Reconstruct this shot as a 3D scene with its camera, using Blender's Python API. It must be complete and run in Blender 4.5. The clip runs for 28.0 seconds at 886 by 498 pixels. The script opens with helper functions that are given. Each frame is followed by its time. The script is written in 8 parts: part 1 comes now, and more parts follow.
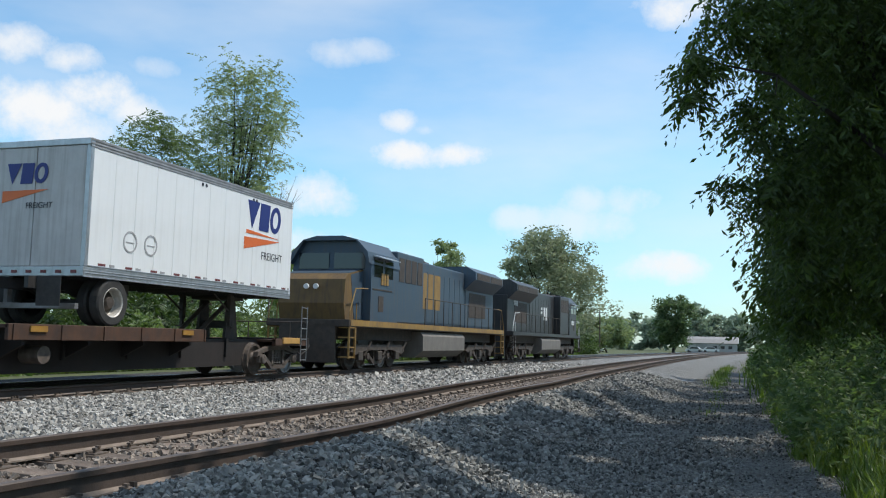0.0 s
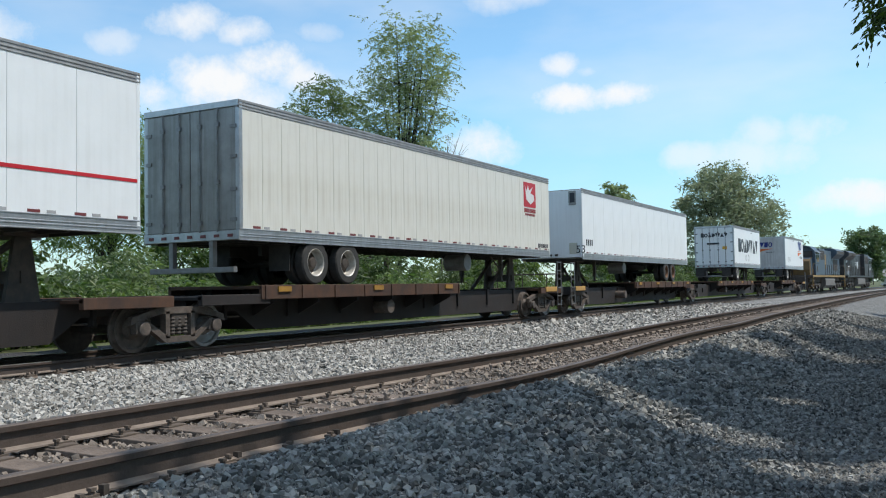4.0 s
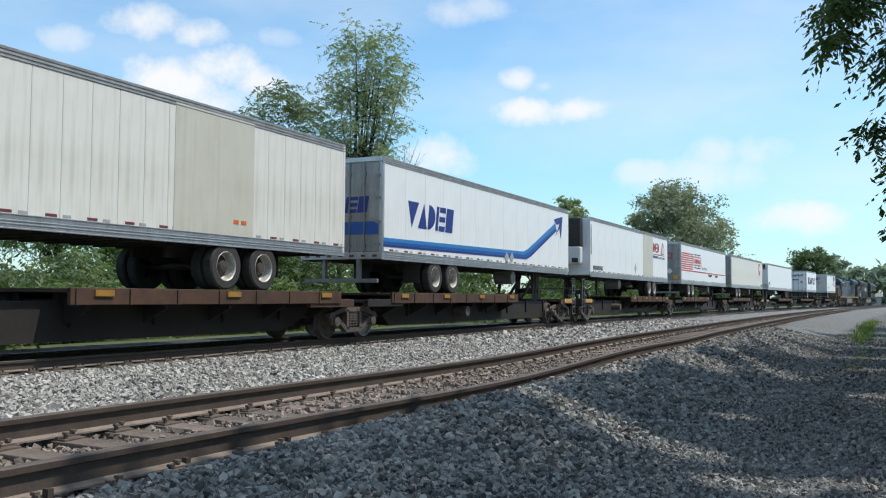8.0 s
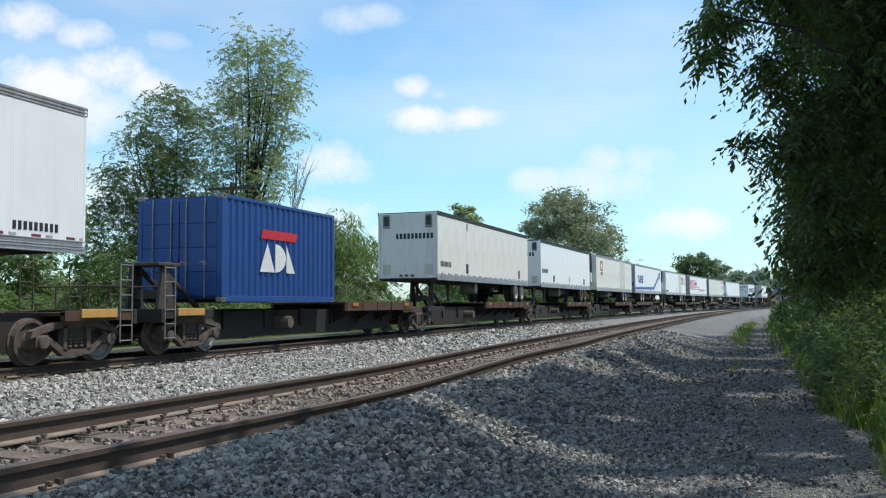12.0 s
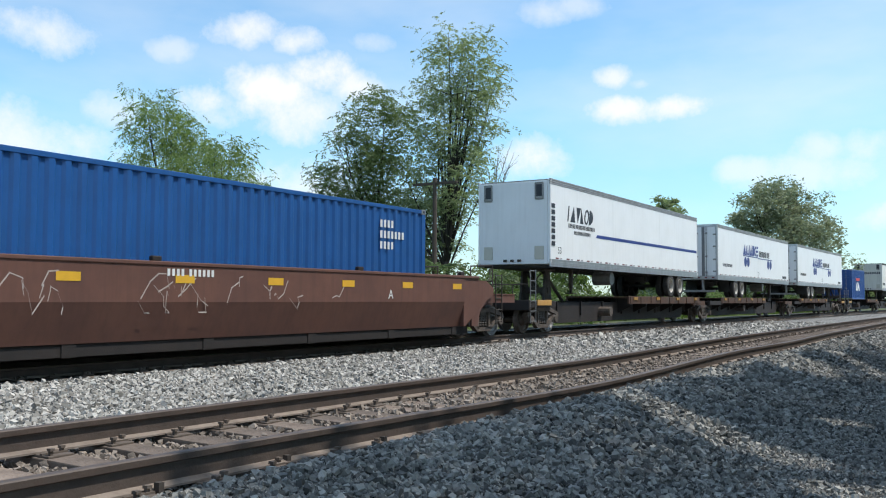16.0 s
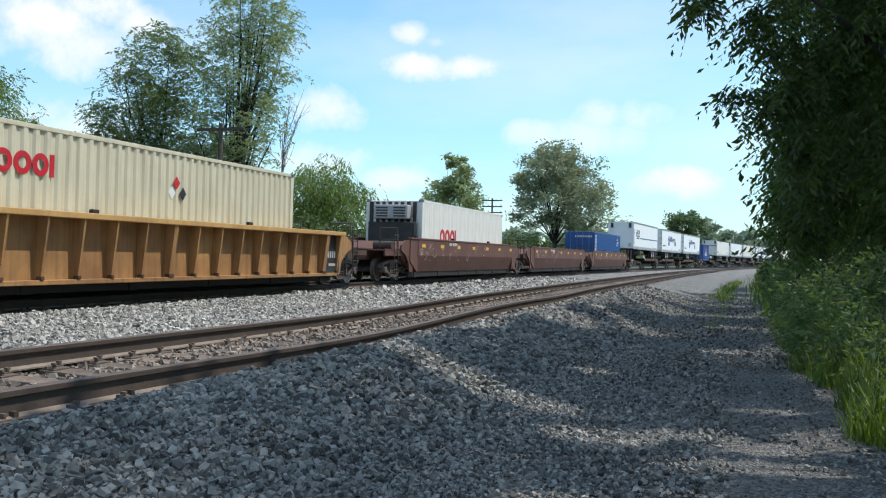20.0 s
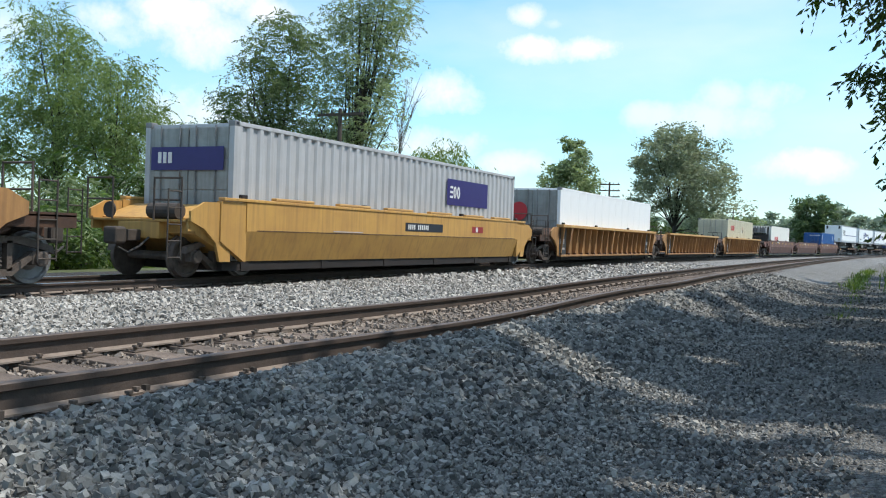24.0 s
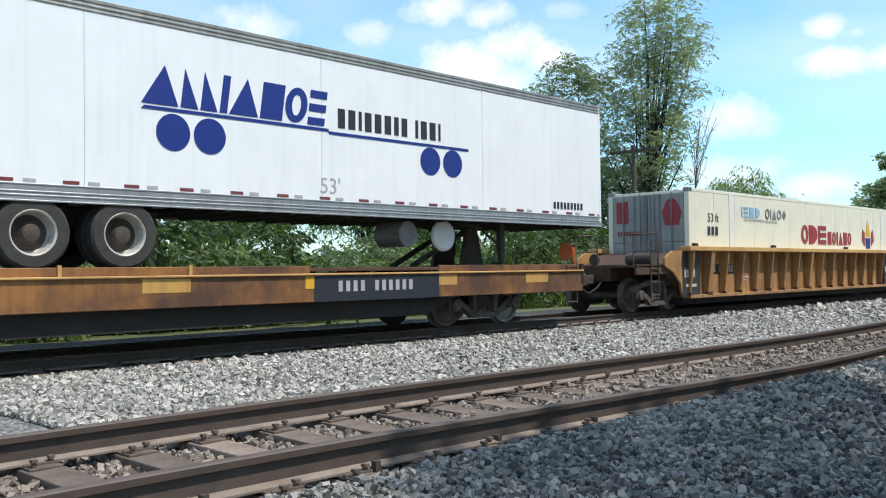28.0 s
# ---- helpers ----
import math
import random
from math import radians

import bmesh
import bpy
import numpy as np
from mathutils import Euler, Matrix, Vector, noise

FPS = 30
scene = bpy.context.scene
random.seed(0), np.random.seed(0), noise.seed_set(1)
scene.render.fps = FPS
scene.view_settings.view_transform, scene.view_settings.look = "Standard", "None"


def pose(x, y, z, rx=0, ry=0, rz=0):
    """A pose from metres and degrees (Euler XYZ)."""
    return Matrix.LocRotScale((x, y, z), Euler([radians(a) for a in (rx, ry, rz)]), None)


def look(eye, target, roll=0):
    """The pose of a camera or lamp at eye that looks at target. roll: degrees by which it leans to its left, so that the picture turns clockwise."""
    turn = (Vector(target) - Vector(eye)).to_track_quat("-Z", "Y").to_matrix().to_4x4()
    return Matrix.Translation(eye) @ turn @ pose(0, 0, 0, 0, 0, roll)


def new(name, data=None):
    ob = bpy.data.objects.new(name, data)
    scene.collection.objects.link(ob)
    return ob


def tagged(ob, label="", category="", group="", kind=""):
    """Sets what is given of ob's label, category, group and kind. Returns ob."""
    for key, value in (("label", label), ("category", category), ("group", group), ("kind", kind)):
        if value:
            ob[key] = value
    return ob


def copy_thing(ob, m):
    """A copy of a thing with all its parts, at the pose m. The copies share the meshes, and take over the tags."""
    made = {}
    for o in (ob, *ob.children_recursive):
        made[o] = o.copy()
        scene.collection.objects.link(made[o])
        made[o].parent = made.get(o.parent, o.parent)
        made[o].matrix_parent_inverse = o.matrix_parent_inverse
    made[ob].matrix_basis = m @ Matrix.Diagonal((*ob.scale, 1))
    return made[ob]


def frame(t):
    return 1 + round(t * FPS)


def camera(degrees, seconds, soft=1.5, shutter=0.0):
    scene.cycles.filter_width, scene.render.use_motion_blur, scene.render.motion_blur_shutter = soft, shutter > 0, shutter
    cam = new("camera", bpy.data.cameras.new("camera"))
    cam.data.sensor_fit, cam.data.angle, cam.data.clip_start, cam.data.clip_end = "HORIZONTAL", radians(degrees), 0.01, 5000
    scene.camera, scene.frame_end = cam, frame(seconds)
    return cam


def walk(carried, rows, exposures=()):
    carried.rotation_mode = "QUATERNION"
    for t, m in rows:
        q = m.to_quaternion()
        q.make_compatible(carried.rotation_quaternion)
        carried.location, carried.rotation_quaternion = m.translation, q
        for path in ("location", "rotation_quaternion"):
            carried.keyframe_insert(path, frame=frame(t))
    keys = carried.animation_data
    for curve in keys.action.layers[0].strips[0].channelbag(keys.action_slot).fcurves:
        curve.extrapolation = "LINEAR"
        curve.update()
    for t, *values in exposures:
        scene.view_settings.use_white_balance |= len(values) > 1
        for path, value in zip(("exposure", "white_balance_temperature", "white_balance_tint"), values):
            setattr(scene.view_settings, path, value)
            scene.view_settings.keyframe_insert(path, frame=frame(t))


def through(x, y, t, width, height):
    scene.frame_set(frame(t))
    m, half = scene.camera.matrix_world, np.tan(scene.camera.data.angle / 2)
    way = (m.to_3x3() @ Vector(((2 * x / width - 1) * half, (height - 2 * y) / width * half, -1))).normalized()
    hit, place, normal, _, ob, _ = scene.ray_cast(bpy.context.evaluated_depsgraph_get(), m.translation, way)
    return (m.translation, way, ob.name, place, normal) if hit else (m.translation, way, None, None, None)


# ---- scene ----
cam = camera(52.6, 28.0, soft=1.1)
PATH = [
    (0, 4.697, 2.315, 0.857, 95.82, -1.32, 17.84),
    (0.5, 4.701, 2.391, 0.849, 94.38, -0.52, 14.56),
    (1, 4.700, 2.395, 0.849, 93.42, -0.33, 13.30),
    (1.5, 4.676, 2.379, 0.852, 92.76, -0.35, 15.01),
    (2, 4.669, 2.365, 0.855, 92.08, -0.12, 16.49),
    (2.5, 4.657, 2.352, 0.860, 92.52, 0.01, 17.98),
    (3, 4.636, 2.317, 0.864, 92.63, 0.14, 23.36),
    (3.5, 4.631, 2.282, 0.863, 92.55, 1.11, 29.52),
    (5.5, 4.637, 2.261, 0.857, 92.23, 0.44, 24.83),
    (6, 4.635, 2.251, 0.864, 92.73, 0.70, 25.44),
    (6.5, 4.636, 2.255, 0.855, 93.12, 0.24, 25.59),
    (7, 4.664, 2.211, 0.880, 93.14, 0.60, 24.19),
    (7.5, 4.665, 2.221, 0.881, 93.31, 0.27, 23.22),
    (8, 4.623, 2.244, 0.858, 93.09, -0.37, 25.76),
    (8.5, 4.592, 2.231, 0.857, 92.76, 0.83, 29.32),
    (9, 4.579, 2.219, 0.852, 92.33, 1.09, 32.91),
    (9.5, 4.622, 2.208, 0.853, 92.60, 0.63, 32.72),
    (10, 4.680, 2.234, 0.856, 92.85, 0.32, 24.60),
    (10.5, 4.699, 2.234, 0.875, 92.89, 1.15, 17.50),
    (11, 4.684, 2.262, 0.868, 93.40, 0.27, 15.79),
    (11.5, 4.686, 2.262, 0.872, 93.58, 0.60, 17.49),
    (12, 4.672, 2.277, 0.869, 93.55, 0.38, 19.16),
    (12.5, 4.636, 2.278, 0.850, 92.85, -0.52, 24.14),
    (13, 4.608, 2.266, 0.854, 91.89, 0.81, 31.01),
    (13.5, 4.641, 2.272, 0.855, 91.75, 2.31, 31.60),
    (15.5, 4.673, 2.217, 0.868, 93.21, 0.74, 29.31),
    (16, 4.662, 2.201, 0.865, 93.15, -0.30, 31.81),
    (16.5, 4.657, 2.199, 0.857, 92.88, -0.07, 33.31),
    (17, 4.682, 2.213, 0.856, 92.59, -0.21, 31.46),
    (17.5, 4.722, 2.232, 0.853, 92.36, -1.49, 25.13),
    (18, 4.731, 2.230, 0.855, 92.59, -1.40, 21.69),
    (18.5, 4.770, 2.205, 0.847, 92.23, -0.86, 18.16),
    (19, 4.781, 2.290, 0.850, 91.34, -2.58, 16.02),
    (19.5, 4.801, 2.383, 0.846, 90.86, -2.37, 18.20),
    (20, 4.795, 2.409, 0.843, 90.35, -1.48, 18.54),
    (20.5, 4.766, 2.404, 0.842, 90.01, -2.55, 20.48),
    (21, 4.760, 2.402, 0.845, 89.71, -2.40, 22.28),
    (21.5, 4.767, 2.392, 0.833, 90.00, -2.95, 22.84),
    (23.5, 4.810, 2.404, 0.854, 89.46, -1.80, 22.78),
    (24, 4.802, 2.413, 0.848, 89.10, -1.97, 25.89),
    (24.5, 4.820, 2.426, 0.840, 88.84, -1.63, 27.83),
    (25, 4.865, 2.440, 0.836, 88.84, -0.33, 26.61),
    (25.5, 4.858, 2.444, 0.851, 88.65, -0.98, 21.75),
    (26, 4.757, 2.421, 0.866, 88.59, -1.88, 27.38),
    (26.5, 4.719, 2.354, 0.867, 88.81, -3.19, 35.66),
    (27, 4.648, 2.234, 0.852, 92.16, -1.22, 35.25),
    (27.5, 4.554, 2.194, 0.883, 91.08, 0.07, 40.65),
    (28, 4.537, 2.273, 0.911, 91.37, 0.72, 44.40),
]
walk(cam, [(t, pose(x, y, z, rx, ry, rz)) for t, x, y, z, rx, ry, rz in PATH],
     exposures=[(0, 0.2), (3, 0.22), (11, 0.26), (17, 0.34), (21, 0.38), (25, 0.5), (28, 0.52)])

# ---- world, sun, exposure ----
SUN_TO = Vector((0.43, 0.20, 0.88)).normalized()
world = bpy.data.worlds.new("sky")
scene.world = world
world.use_nodes = True


def build_sky():
    nt = world.node_tree
    nt.nodes.clear()
    N, L = nt.nodes.new, nt.links.new
    sky = N("ShaderNodeTexSky")
    sky.sky_type, sky.sun_disc = "NISHITA", False
    sky.sun_elevation = math.asin(SUN_TO.z)
    sky.sun_rotation = math.atan2(SUN_TO.x, SUN_TO.y)
    sky.air_density, sky.dust_density, sky.ozone_density = 1.0, 0.4, 2.0
    co = N("ShaderNodeTexCoord")
    # clouds: soft noise in a flattened sky dome plus some larger heaps
    sep = N("ShaderNodeSeparateXYZ")
    L(co.outputs["Generated"], sep.inputs[0])
    wob = N("ShaderNodeTexNoise")
    wob.inputs["Scale"].default_value, wob.inputs["Detail"].default_value = 17.0, 10.0
    wob.inputs["Roughness"].default_value = 0.66
    L(co.outputs["Generated"], wob.inputs["Vector"])

    def math_node(op, a, b=None, c=None, clamp=False):
        n = N("ShaderNodeMath")
        n.operation, n.use_clamp = op, clamp
        for i, v in enumerate((a, b, c)):
            if v is None:
                continue
            if isinstance(v, (int, float)):
                n.inputs[i].default_value = v
            else:
                L(v, n.inputs[i])
        return n.outputs[0]

    az = math_node("ARCTAN2", sep.outputs[0], sep.outputs[1])
    el = math_node("ARCSINE", sep.outputs[2])
    ragged = math_node("MULTIPLY_ADD", wob.outputs["Fac"], 2.6, -1.3)
    total = None
    for a, e, wa, we, power in CLOUDS:
        da = math_node("DIVIDE", math_node("SUBTRACT", az, radians(a)), radians(wa))
        de = math_node("DIVIDE", math_node("SUBTRACT", el, radians(e)), radians(we))
        rr = math_node("ADD", math_node("MULTIPLY", da, da), math_node("MULTIPLY", de, de))
        v = math_node("SUBTRACT", 1.0, math_node("POWER", rr, 0.8))
        v = math_node("ADD", v, ragged)
        v = math_node("MULTIPLY", math_node("SMOOTH_MIN", math_node("MAXIMUM", v, 0.0), 1.0, 0.3), power, clamp=True)
        total = v if total is None else math_node("MAXIMUM", total, v)
    # thin veil of high cloud and haze near the horizon
    veil = N("ShaderNodeTexNoise")
    veil.inputs["Scale"].default_value, veil.inputs["Detail"].default_value = 3.5, 5.0
    flat = N("ShaderNodeVectorMath")
    flat.operation = "MULTIPLY"
    flat.inputs[1].default_value = (1.0, 1.0, 3.0)
    L(co.outputs["Generated"], flat.inputs[0])
    L(flat.outputs[0], veil.inputs["Vector"])
    thin = math_node("MULTIPLY", math_node("MULTIPLY_ADD", veil.outputs["Fac"], 3.4, -1.4, clamp=True), 0.34)
    total = math_node("MAXIMUM", total, thin)
    # unseen cloud above the view, added to brighten and whiten the shade
    fill_cloud = N("ShaderNodeTexNoise")
    fill_cloud.inputs["Scale"].default_value, fill_cloud.inputs["Detail"].default_value = 2.6, 7.0
    L(co.outputs["Generated"], fill_cloud.inputs["Vector"])
    over = math_node("MULTIPLY_ADD", fill_cloud.outputs["Fac"], 5.0, -2.2, clamp=True)
    high = math_node("MULTIPLY_ADD", sep.outputs[2], 6.0, -2.75, clamp=True)
    total = math_node("MAXIMUM", total, math_node("MULTIPLY", math_node("MULTIPLY", over, 0.6), high))
    mix = N("ShaderNodeMix")
    mix.data_type = "RGBA"
    L(total, mix.inputs["Factor"])
    tint = N("ShaderNodeMix")
    tint.data_type, tint.blend_type = "RGBA", "MULTIPLY"
    tint.inputs["Factor"].default_value = 1.0
    tint.inputs["B"].default_value = (0.885, 1.12, 1.13, 1)
    L(sky.outputs[0], tint.inputs["A"])
    low = N("ShaderNodeMix")
    low.data_type, low.blend_type = "RGBA", "MULTIPLY"
    low.inputs["B"].default_value = (0.70, 0.75, 0.86, 1)
    L(math_node("MULTIPLY_ADD", sep.outputs[2], -5.0, 1.0, clamp=True), low.inputs["Factor"])
    L(tint.outputs["Result"], low.inputs["A"])
    L(low.outputs["Result"], mix.inputs["A"])
    mix.inputs["B"].default_value = (5.4, 5.5, 5.6, 1)
    bg = N("ShaderNodeBackground")
    bg.inputs["Strength"].default_value = 0.15
    out = N("ShaderNodeOutputWorld")
    L(mix.outputs["Result"], bg.inputs["Color"])
    L(bg.outputs[0], out.inputs["Surface"])


# azimuth from straight ahead (to the right is positive), height, half widths, in degrees, and density
CLOUDS = [
    (-20.5, 11.8, 3.0, 1.05, 1.0), (-17.3, 11.8, 2.8, 0.95, 1.0), (-21.0, 13.8, 1.5, 0.85, 0.85), (-19.2, 13.3, 1.3, 0.5, 0.5),
    (-43.3, 12.7, 4.2, 2.1, 1.0), (-39.6, 14.2, 3.0, 1.5, 1.0), (-37.4, 13.4, 2.2, 1.4, 0.95), (-46.4, 11.8, 2.8, 1.6, 0.95), (-40.5, 11.2, 4.2, 2.0, 0.9),
    (-41.0, 6.6, 5.0, 2.8, 0.75), (-44.6, 16.3, 3.2, 1.3, 0.85), (-41.4, 15.9, 2.2, 1.1, 0.85), (-48.7, 14.9, 1.9, 1.0, 0.55), (-36.4, 16.0, 1.6, 0.8, 0.45),
    (-25.1, 18.0, 2.6, 1.1, 0.55), (-23.2, 18.1, 2.0, 0.9, 0.5), (-8.8, 8.9, 2.6, 1.4, 0.6), (-6.4, 9.0, 2.6, 1.3, 0.6), (-3.9, 4.8, 3.4, 1.2, 0.95),
    (-9.8, 7.7, 5.0, 1.4, 0.6), (-12.9, 7.9, 2.6, 1.0, 0.6), (-26.0, 9.0, 2.6, 1.7, 0.95), (-26.2, 5.6, 3.4, 1.5, 0.8), (-21.8, 4.7, 3.2, 1.1, 0.7),
    (-56.3, 15.2, 3.6, 1.5, 0.75), (-57.0, 9.0, 5.0, 2.3, 0.8), (-3.1, 20.6, 3.0, 1.3, 0.95), (-52.5, 11.2, 2.4, 1.3, 0.6),
    (-68.5, 14.4, 6.5, 2.6, 0.75), (-80.0, 11.0, 9.0, 4.0, 0.7),
    (40.0, 24.0, 18.0, 7.0, 0.7), (90.0, 30.0, 25.0, 9.0, 0.7), (140.0, 26.0, 22.0, 8.0, 0.7), (-140.0, 24.0, 22.0, 8.0, 0.7), (180.0, 40.0, 25.0, 9.0, 0.6),
]
build_sky()
sun = new("sun", bpy.data.lights.new("sun", "SUN"))
sun.data.energy, sun.data.angle, sun.data.color = 3.3, radians(0.53), (1.0, 0.955, 0.88)
sun.matrix_world = look(SUN_TO * 200, (0, 0, 0))


# ---- materials ----
def lin(h):
    """Linear colour from sRGB 0..255."""
    return tuple((c / 255 / 12.92) if c / 255 <= 0.04045 else ((c / 255 + 0.055) / 1.055) ** 2.4 for c in h)


def pmat(name, col, col2=None, scale=3.0, rough=0.6, metal=0.0, bump=0.0, bump_scale=40.0, streak=0.0, dirt=(0.12, 0.10, 0.08),
         vary=0.0, coat=0.0, contrast=1.0):
    """Two-scale painted, rusted or weathered surface in object space; streak: grime that runs down."""
    m = bpy.data.materials.new(name)
    m.use_nodes = True
    nt = m.node_tree
    N, L = nt.nodes.new, nt.links.new
    b = nt.nodes["Principled BSDF"]
    b.inputs["Roughness"].default_value, b.inputs["Metallic"].default_value = rough, metal
    b.inputs["Coat Weight"].default_value = coat
    co = N("ShaderNodeTexCoord")
    n1 = N("ShaderNodeTexNoise")
    n1.inputs["Scale"].default_value, n1.inputs["Detail"].default_value, n1.inputs["Roughness"].default_value = scale, 6.0, 0.65
    L(co.outputs["Object"], n1.inputs["Vector"])
    ramp = N("ShaderNodeMapRange")
    ramp.inputs["From Min"].default_value, ramp.inputs["From Max"].default_value = 0.5 - 0.2 / contrast, 0.5 + 0.2 / contrast
    L(n1.outputs["Fac"], ramp.inputs["Value"])
    mix = N("ShaderNodeMix")
    mix.data_type = "RGBA"
    mix.inputs["A"].default_value = (*col, 1)
    mix.inputs["B"].default_value = (*(col2 or [c * 0.8 for c in col]), 1)
    L(ramp.outputs[0], mix.inputs["Factor"])
    last = mix.outputs["Result"]
    if streak:
        mp = N("ShaderNodeMapping")
        mp.inputs["Scale"].default_value = (6.0, 6.0, 0.35)
        L(co.outputs["Object"], mp.inputs["Vector"])
        n2 = N("ShaderNodeTexNoise")
        n2.inputs["Scale"].default_value, n2.inputs["Detail"].default_value = 1.6, 7.0
        L(mp.outputs[0], n2.inputs["Vector"])
        r2 = N("ShaderNodeMapRange")
        r2.inputs["From Min"].default_value, r2.inputs["From Max"].default_value = 0.47, 0.75
        r2.inputs["To Max"].default_value = streak
        L(n2.outputs["Fac"], r2.inputs["Value"])
        m2 = N("ShaderNodeMix")
        m2.data_type = "RGBA"
        L(r2.outputs[0], m2.inputs["Factor"])
        L(last, m2.inputs["A"])
        m2.inputs["B"].default_value = (*dirt, 1)
        last = m2.outputs["Result"]
    if vary:
        oi = N("ShaderNodeObjectInfo")
        hv = N("ShaderNodeHueSaturation")
        r3 = N("ShaderNodeMapRange")
        r3.inputs["To Min"].default_value, r3.inputs["To Max"].default_value = 1 - vary, 1 + vary
        L(oi.outputs["Random"], r3.inputs["Value"])
        L(r3.outputs[0], hv.inputs["Value"])
        L(last, hv.inputs["Color"])
        last = hv.outputs[0]
    L(last, b.inputs["Base Color"])
    if bump:
        n3 = N("ShaderNodeTexNoise")
        n3.inputs["Scale"].default_value, n3.inputs["Detail"].default_value = bump_scale, 5.0
        L(co.outputs["Object"], n3.inputs["Vector"])
        bp = N("ShaderNodeBump")
        bp.inputs["Strength"].default_value, bp.inputs["Distance"].default_value = bump, 0.02
        L(n3.outputs["Fac"], bp.inputs["Height"])
        L(bp.outputs[0], b.inputs["Normal"])
    return m


def leaf_mat(name, col, col2, through=0.35):
    """Leaves: each one its own tone, lit through from behind."""
    m = bpy.data.materials.new(name)
    m.use_nodes = True
    nt = m.node_tree
    N, L = nt.nodes.new, nt.links.new
    b = nt.nodes["Principled BSDF"]
    b.inputs["Roughness"].default_value = 0.5
    geo = N("ShaderNodeNewGeometry")
    co = N("ShaderNodeTexCoord")
    n1 = N("ShaderNodeTexNoise")
    n1.inputs["Scale"].default_value = 0.6
    L(co.outputs["Object"], n1.inputs["Vector"])
    av = N("ShaderNodeMath")
    av.operation = "MULTIPLY_ADD"
    L(geo.outputs["Random Per Island"], av.inputs[0])
    av.inputs[1].default_value = 0.6
    L(n1.outputs["Fac"], av.inputs[2])
    r = N("ShaderNodeMapRange")
    r.inputs["From Min"].default_value, r.inputs["From Max"].default_value = 0.35, 1.15
    L(av.outputs[0], r.inputs["Value"])
    mix = N("ShaderNodeMix")
    mix.data_type = "RGBA"
    mix.inputs["A"].default_value, mix.inputs["B"].default_value = (*col, 1), (*col2, 1)
    L(r.outputs[0], mix.inputs["Factor"])
    L(mix.outputs["Result"], b.inputs["Base Color"])
    tr = N("ShaderNodeBsdfTranslucent")
    hs = N("ShaderNodeHueSaturation")
    hs.inputs["Saturation"].default_value, hs.inputs["Value"].default_value = 1.25, 1.5
    L(mix.outputs["Result"], hs.inputs["Color"])
    L(hs.outputs[0], tr.inputs["Color"])
    ms = N("ShaderNodeMixShader")
    ms.inputs[0].default_value = through
    L(b.outputs[0], ms.inputs[1])
    L(tr.outputs[0], ms.inputs[2])
    L(ms.outputs[0], nt.nodes["Material Output"].inputs["Surface"])
    return m


def stone_mat(name, lo, hi, cell=22.0, island=False):
    """Crushed stone: many tones of grey, rough, with fine relief."""
    m = bpy.data.materials.new(name)
    m.use_nodes = True
    nt = m.node_tree
    N, L = nt.nodes.new, nt.links.new
    b = nt.nodes["Principled BSDF"]
    b.inputs["Roughness"].default_value = 0.85
    co = N("ShaderNodeTexCoord")
    big = N("ShaderNodeTexNoise")
    big.inputs["Scale"].default_value, big.inputs["Detail"].default_value = 0.7, 4.0
    L(co.outputs["Object"], big.inputs["Vector"])
    mix = N("ShaderNodeMix")
    mix.data_type = "RGBA"
    mix.inputs["A"].default_value, mix.inputs["B"].default_value = (*lo, 1), (*hi, 1)
    vor = N("ShaderNodeTexVoronoi")
    vor.inputs["Scale"].default_value = cell
    L(co.outputs["Object"], vor.inputs["Vector"])
    if island:
        geo = N("ShaderNodeNewGeometry")
        src = geo.outputs["Random Per Island"]
    else:
        sp = N("ShaderNodeSeparateColor")
        L(vor.outputs["Color"], sp.inputs[0])
        src = sp.outputs[0]
    ad = N("ShaderNodeMath")
    ad.operation = "MULTIPLY_ADD"
    L(big.outputs["Fac"], ad.inputs[0])
    ad.inputs[1].default_value = 0.5
    sc = N("ShaderNodeMath")
    sc.operation = "MULTIPLY_ADD"
    L(src, sc.inputs[0])
    sc.inputs[1].default_value, sc.inputs[2].default_value = 0.9, -0.2
    L(sc.outputs[0], ad.inputs[2])
    L(ad.outputs[0], mix.inputs["Factor"])
    L(mix.outputs["Result"], b.inputs["Base Color"])
    bp = N("ShaderNodeBump")
    if island:
        n3 = N("ShaderNodeTexNoise")
        n3.inputs["Scale"].default_value, n3.inputs["Detail"].default_value = 90.0, 3.0
        L(co.outputs["Object"], n3.inputs["Vector"])
        L(n3.outputs["Fac"], bp.inputs["Height"])
        bp.inputs["Strength"].default_value, bp.inputs["Distance"].default_value = 0.4, 0.01
    else:
        L(vor.outputs["Distance"], bp.inputs["Height"])
        bp.invert = True
        bp.inputs["Strength"].default_value, bp.inputs["Distance"].default_value = 1.0, 0.06
    L(bp.outputs[0], b.inputs["Normal"])
    return m


def glass_mat(name, col):
    m = bpy.data.materials.new(name)
    m.use_nodes = True
    b = m.node_tree.nodes["Principled BSDF"]
    b.inputs["Base Color"].default_value = (*col, 1)
    b.inputs["Roughness"].default_value = 0.06
    b.inputs["Specular IOR Level"].default_value = 0.7
    return m


